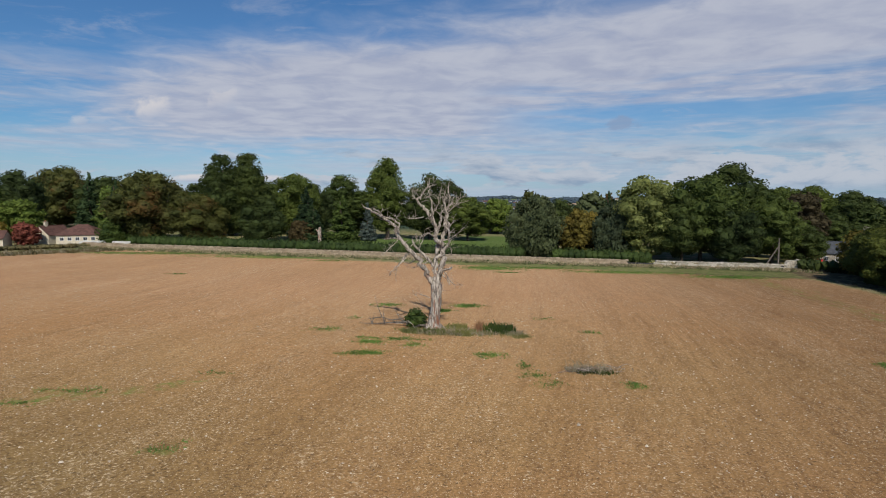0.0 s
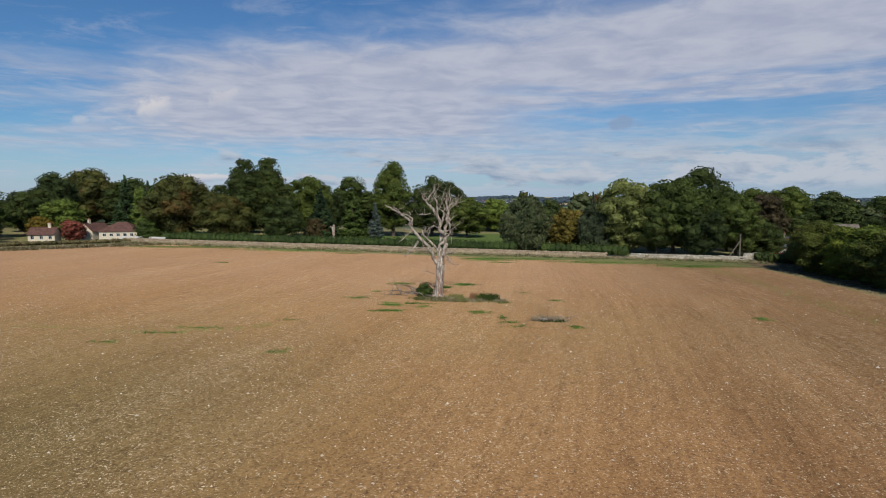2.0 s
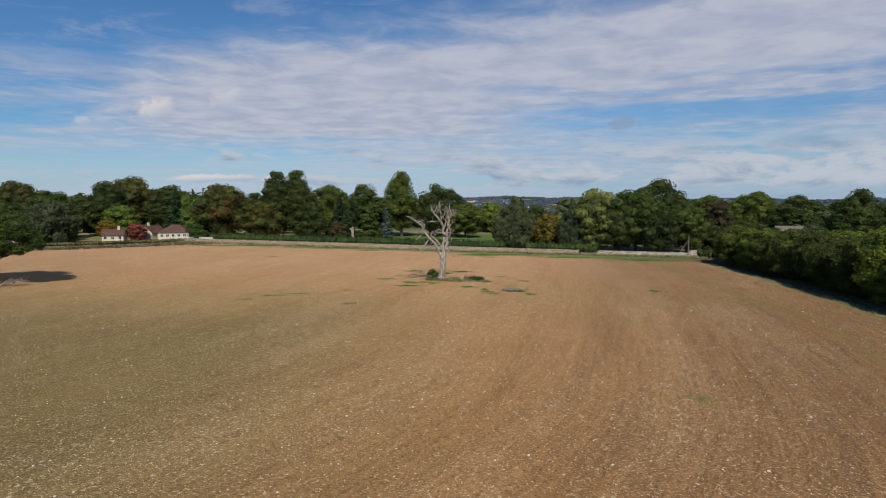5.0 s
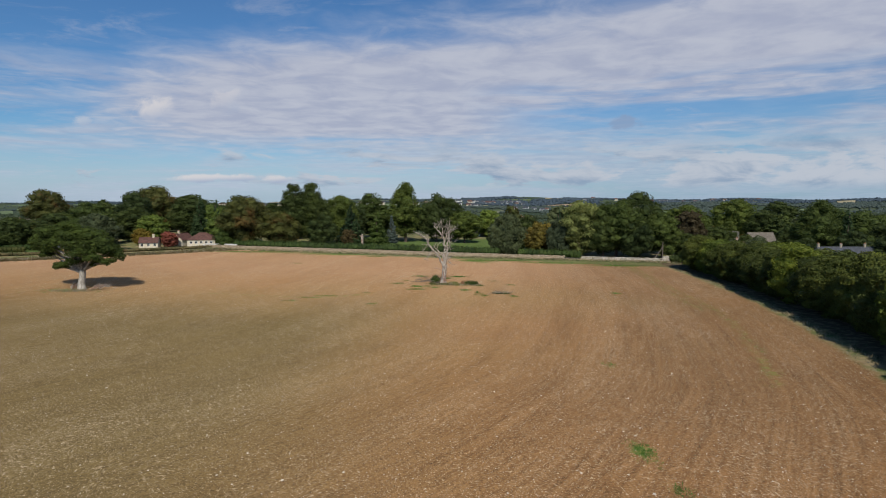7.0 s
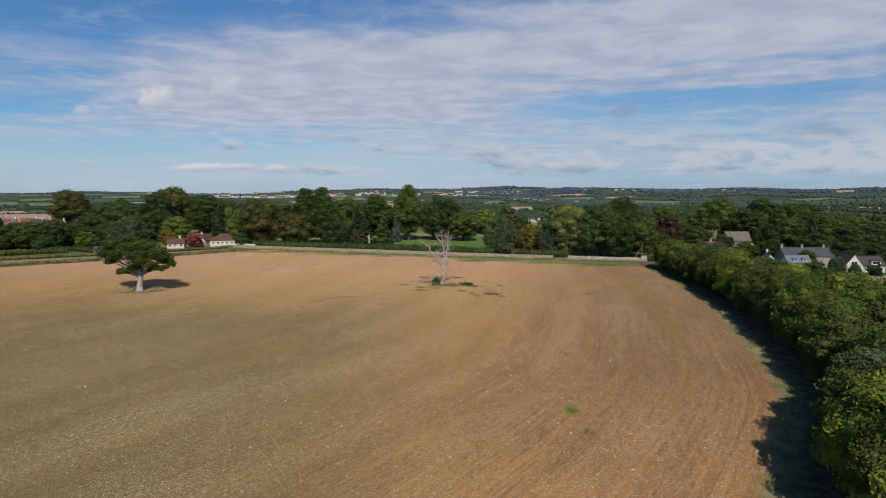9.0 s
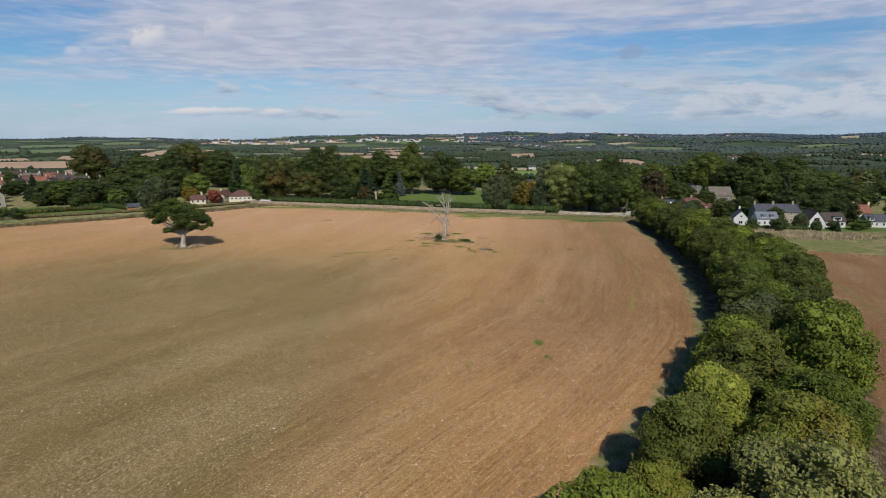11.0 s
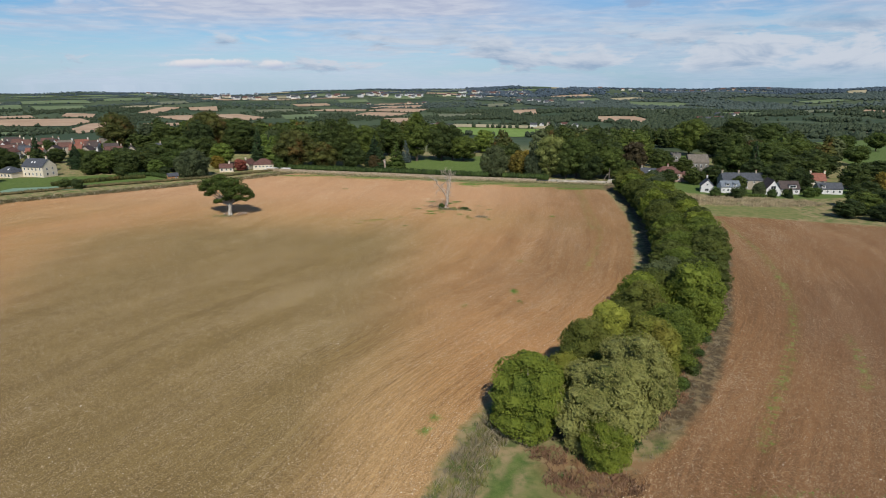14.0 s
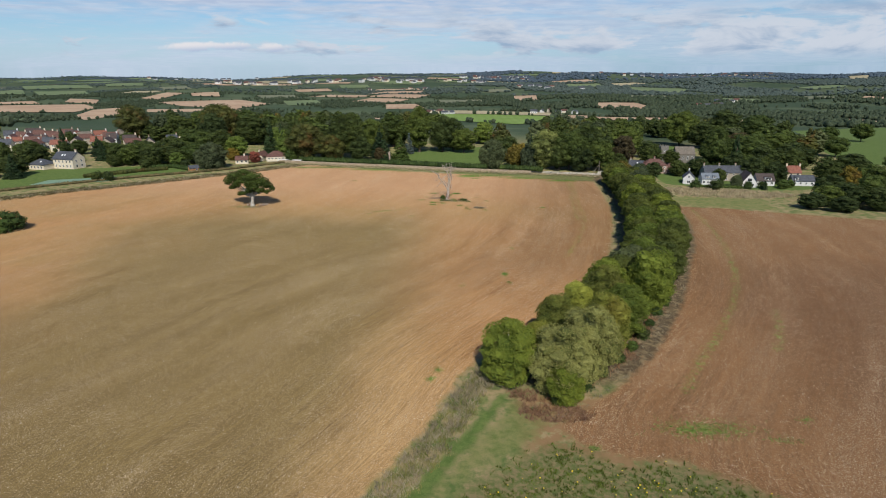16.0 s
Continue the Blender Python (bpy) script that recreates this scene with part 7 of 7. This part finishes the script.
def far_wood(name, label, y0, y1, n, seed, size, cards, card, lumps, leaf, grain, keep, clear=()):
    x, y, rng = wood_points(y0, y1, n, seed, grain, keep)
    if clear:
        good = np.ones(len(x), bool)
        for cx, cy, r in clear:
            good &= np.hypot(x - cx, y - cy) > r
        x, y = x[good], y[good]
    m = len(x)
    z = land(x, y)
    w = size * rng.uniform(0.65, 1.35, m)
    w = np.where((x < 0.03 * y) & (y > 700), 0.66, 1.0) * w
    h = w * rng.uniform(0.8, 1.25, m) * (1.0 if y0 < 1400 else 0.62)
    V, F = [], []
    base = 0
    ball, tri = (BALL_V, BALL_F) if y0 < 600 else (LUMP_V, LUMP_F)
    for k in range(lumps):
        off = rng.normal(0, 0.20, (m, 2)) * w[:, None] if k else np.zeros((m, 2))
        s = 1.0 if k == 0 else rng.uniform(0.45, 0.7, m)
        shape = ball[None] * (1 + 0.09 * rng.normal(size=(m, len(ball), 1)))
        v = np.empty_like(shape)
        v[:, :, 0] = x[:, None] + off[:, :1] + shape[:, :, 0] * (w * 0.46 * s)[:, None]
        v[:, :, 1] = y[:, None] + off[:, 1:] + shape[:, :, 1] * (w * 0.46 * s)[:, None]
        v[:, :, 2] = (z + h * (0.50 if k == 0 else 0.62))[:, None] + shape[:, :, 2] * (h * 0.50 * s)[:, None]
        V.append(v.reshape(-1, 3))
        F.append((np.arange(m)[:, None, None] * len(ball) + tri[None]).reshape(-1, 3) + base)
        base += m * len(ball)
    groups = [np.concatenate(F)]
    if cards:
        t = m * cards
        who = np.repeat(np.arange(m), cards)
        d = rng.normal(size=(t, 3))
        d /= np.linalg.norm(d, axis=1)[:, None]
        d[:, 2] = np.where(d[:, 2] < -0.3, -d[:, 2], d[:, 2])
        lump = 1 + 0.16 * np.sin(d[:, 0] * 5 + who) * np.cos(d[:, 1] * 4 + who * 1.7)
        p = np.stack([x[who] + d[:, 0] * w[who] * 0.5 * lump, y[who] + d[:, 1] * w[who] * 0.5 * lump, z[who] + h[who] * (0.5 + 0.5 * d[:, 2] * lump)], 1)
        nn = d * 0.8 + rng.normal(size=d.shape) * 0.5 + np.array([0, 0, 0.2])
        nn /= np.linalg.norm(nn, axis=1)[:, None]
        a = np.cross(nn, rng.normal(size=nn.shape))
        a /= np.linalg.norm(a, axis=1)[:, None]
        c = np.cross(nn, a)
        s = card * rng.uniform(0.6, 1.4, t)[:, None]
        V.append(np.stack([p - a * s * 0.5, p + c * s * 0.35, p + a * s * 0.5, p - c * s * 0.35], 1).reshape(-1, 3))
        groups.append(np.arange(t * 4).reshape(-1, 4) + base)
    tagged(new(name, mesh_from(name, np.concatenate(V), groups, LEAF[leaf])), label, "woodland", kind="stuff")


BUILT = [(-200, 162, 42), (-155, 150, 22), (18, 200, 22), (104, 136, 14), (104, 84, 24), (129, 88, 12), (81, 104, 9), (-140, 86, 22), (-100, 95, 10)]
VIEWS = [(-225, 215, 35), (-250, 245, 40), (-290, 290, 55), (-330, 330, 60), (-210, 260, 40), (-250, 300, 50), (20, 240, 30), (35, 290, 35), (45, 330, 40), (118, 178, 14), (128, 205, 16), (140, 235, 18), (215, 200, 30), (250, 240, 45), (300, 320, 70), (380, 420, 100), (470, 540, 120),
         (-230, 320, 60), (-270, 400, 90), (-350, 500, 120), (-430, 630, 150), (-560, 640, 150), (15, 330, 45), (30, 410, 70), (50, 520, 90), (60, 620, 90)]      # open meadows without trees
for key, leaf, habit, seed in (("outer_mid", "mid", "round", 101), ("outer_dark", "dark", "round", 102), ("outer_turning", "turning", "tall", 103), ("outer_olive", "olive", "round", 104)):
    K.add(key, make_tree("parkland_tree", "dark green parkland tree behind the village", habit, leaf, 12, 11, 520, 1.5, seed, group="parkland trees"))
    SIZE[key] = (12, 11)
px_, py_, _ = wood_points(150, 330, 330, 3, 60, -0.16)
for x, y in zip(px_, py_):
    if all(math.hypot(x - cx, y - cy) > r for cx, cy, r in BUILT + VIEWS):
        grow(turner.choice(["outer_mid", "outer_dark", "outer_dark", "outer_turning", "outer_olive"]), float(x), float(y), turner.uniform(8, 14), turner.uniform(8, 13))
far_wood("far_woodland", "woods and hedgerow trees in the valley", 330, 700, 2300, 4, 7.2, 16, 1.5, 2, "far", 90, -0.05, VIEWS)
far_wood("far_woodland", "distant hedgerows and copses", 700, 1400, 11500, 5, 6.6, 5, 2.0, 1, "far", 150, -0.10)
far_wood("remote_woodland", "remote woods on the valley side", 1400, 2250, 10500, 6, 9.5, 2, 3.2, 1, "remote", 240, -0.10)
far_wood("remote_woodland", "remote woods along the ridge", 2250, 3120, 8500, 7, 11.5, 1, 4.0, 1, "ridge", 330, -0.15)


# scattered houses in the distance
def far_house(x, y, t, s, wall, roof):
    ob = thing("distant_house", "pale distant house with a pitched roof", "house", "distant houses")
    l, d, e, r = 6 * s, 4 * s, 4.5 * s, 7.5 * s
    v = [(-l, -d, -3), (l, -d, -3), (l, d, -3), (-l, d, -3), (-l, -d, e), (l, -d, e), (l, d, e), (-l, d, e), (-l, 0, r - 0.2), (l, 0, r - 0.2)]
    solid("wall", [(v, [(0, 1, 5, 4), (2, 3, 7, 6), (1, 2, 6, 9, 5), (3, 0, 4, 8, 7)])], wall, ob)
    for k in (-1, 1):
        q = [(-l - 0.3, k * (d + 0.4), e - 0.3), (l + 0.3, k * (d + 0.4), e - 0.3), (l + 0.3, 0, r), (-l - 0.3, 0, r)]
        q += [(a, b, c + 0.3) for a, b, c in q]
        solid("roof_slope", [(q, [(0, 1, 2, 3), (4, 7, 6, 5), (0, 4, 5, 1), (2, 6, 7, 3), (0, 3, 7, 4), (1, 5, 6, 2)])], roof, ob)
    for a in (-0.55, 0, 0.55):
        opening(ob, "window", a * l, -d, e * 0.62, 1.2 * s, 1.5 * s, "s")
    ob.matrix_basis = pose(x, y, ground_at(x, y), 0, 0, t)
    return ob


FAR_PROTO = [far_house(520, 1060, 10, 1.0, WHITE, SLATE), far_house(545, 1075, -15, 1.0, CREAM, BROWN_TILE), far_house(600, 1195, 5, 1.0, WHITE, SLATE)]
spread = random.Random(77)
for cx, cy, n, rx, ry in ((535, 1080, 5, 30, 25), (610, 1200, 5, 50, 25), (-430, 2100, 26, 200, 90), (-700, 1900, 14, 100, 60), (190, 2500, 30, 150, 90), (-220, 2000, 14, 120, 60), (50, 2150, 10, 80, 60), (-20, 905, 6, 40, 14),
                          (180, 930, 6, 60, 30), (900, 2600, 14, 280, 120), (-160, 1660, 6, 90, 60), (1300, 2800, 12, 260, 100), (-1200, 2700, 10, 300, 100), (330, 1800, 8, 120, 80)):
    for _ in range(n):
        x, y = cx + spread.uniform(-rx, rx), cy + spread.uniform(-ry, ry)
        s = spread.uniform(0.9, 1.25) * (1.25 if y > 1700 else 0.85)
        copy_thing(spread.choice(FAR_PROTO), pose(x, y, ground_at(x, y) + (1 if y > 1700 else 0), 0, 0, spread.uniform(-50, 50)) @ Matrix.Diagonal((s, s, s, 1)))


# ---- true size ----
def metres():
    """Bring the plan to metres: meshes of the setting are enlarged themselves, things through their pose."""
    for ob in list(scene.objects):
        if ob.parent is None and ob.type in ("MESH", "EMPTY"):
            ob.matrix_basis = Matrix.Scale(UNIT, 4) @ ob.matrix_basis


metres()
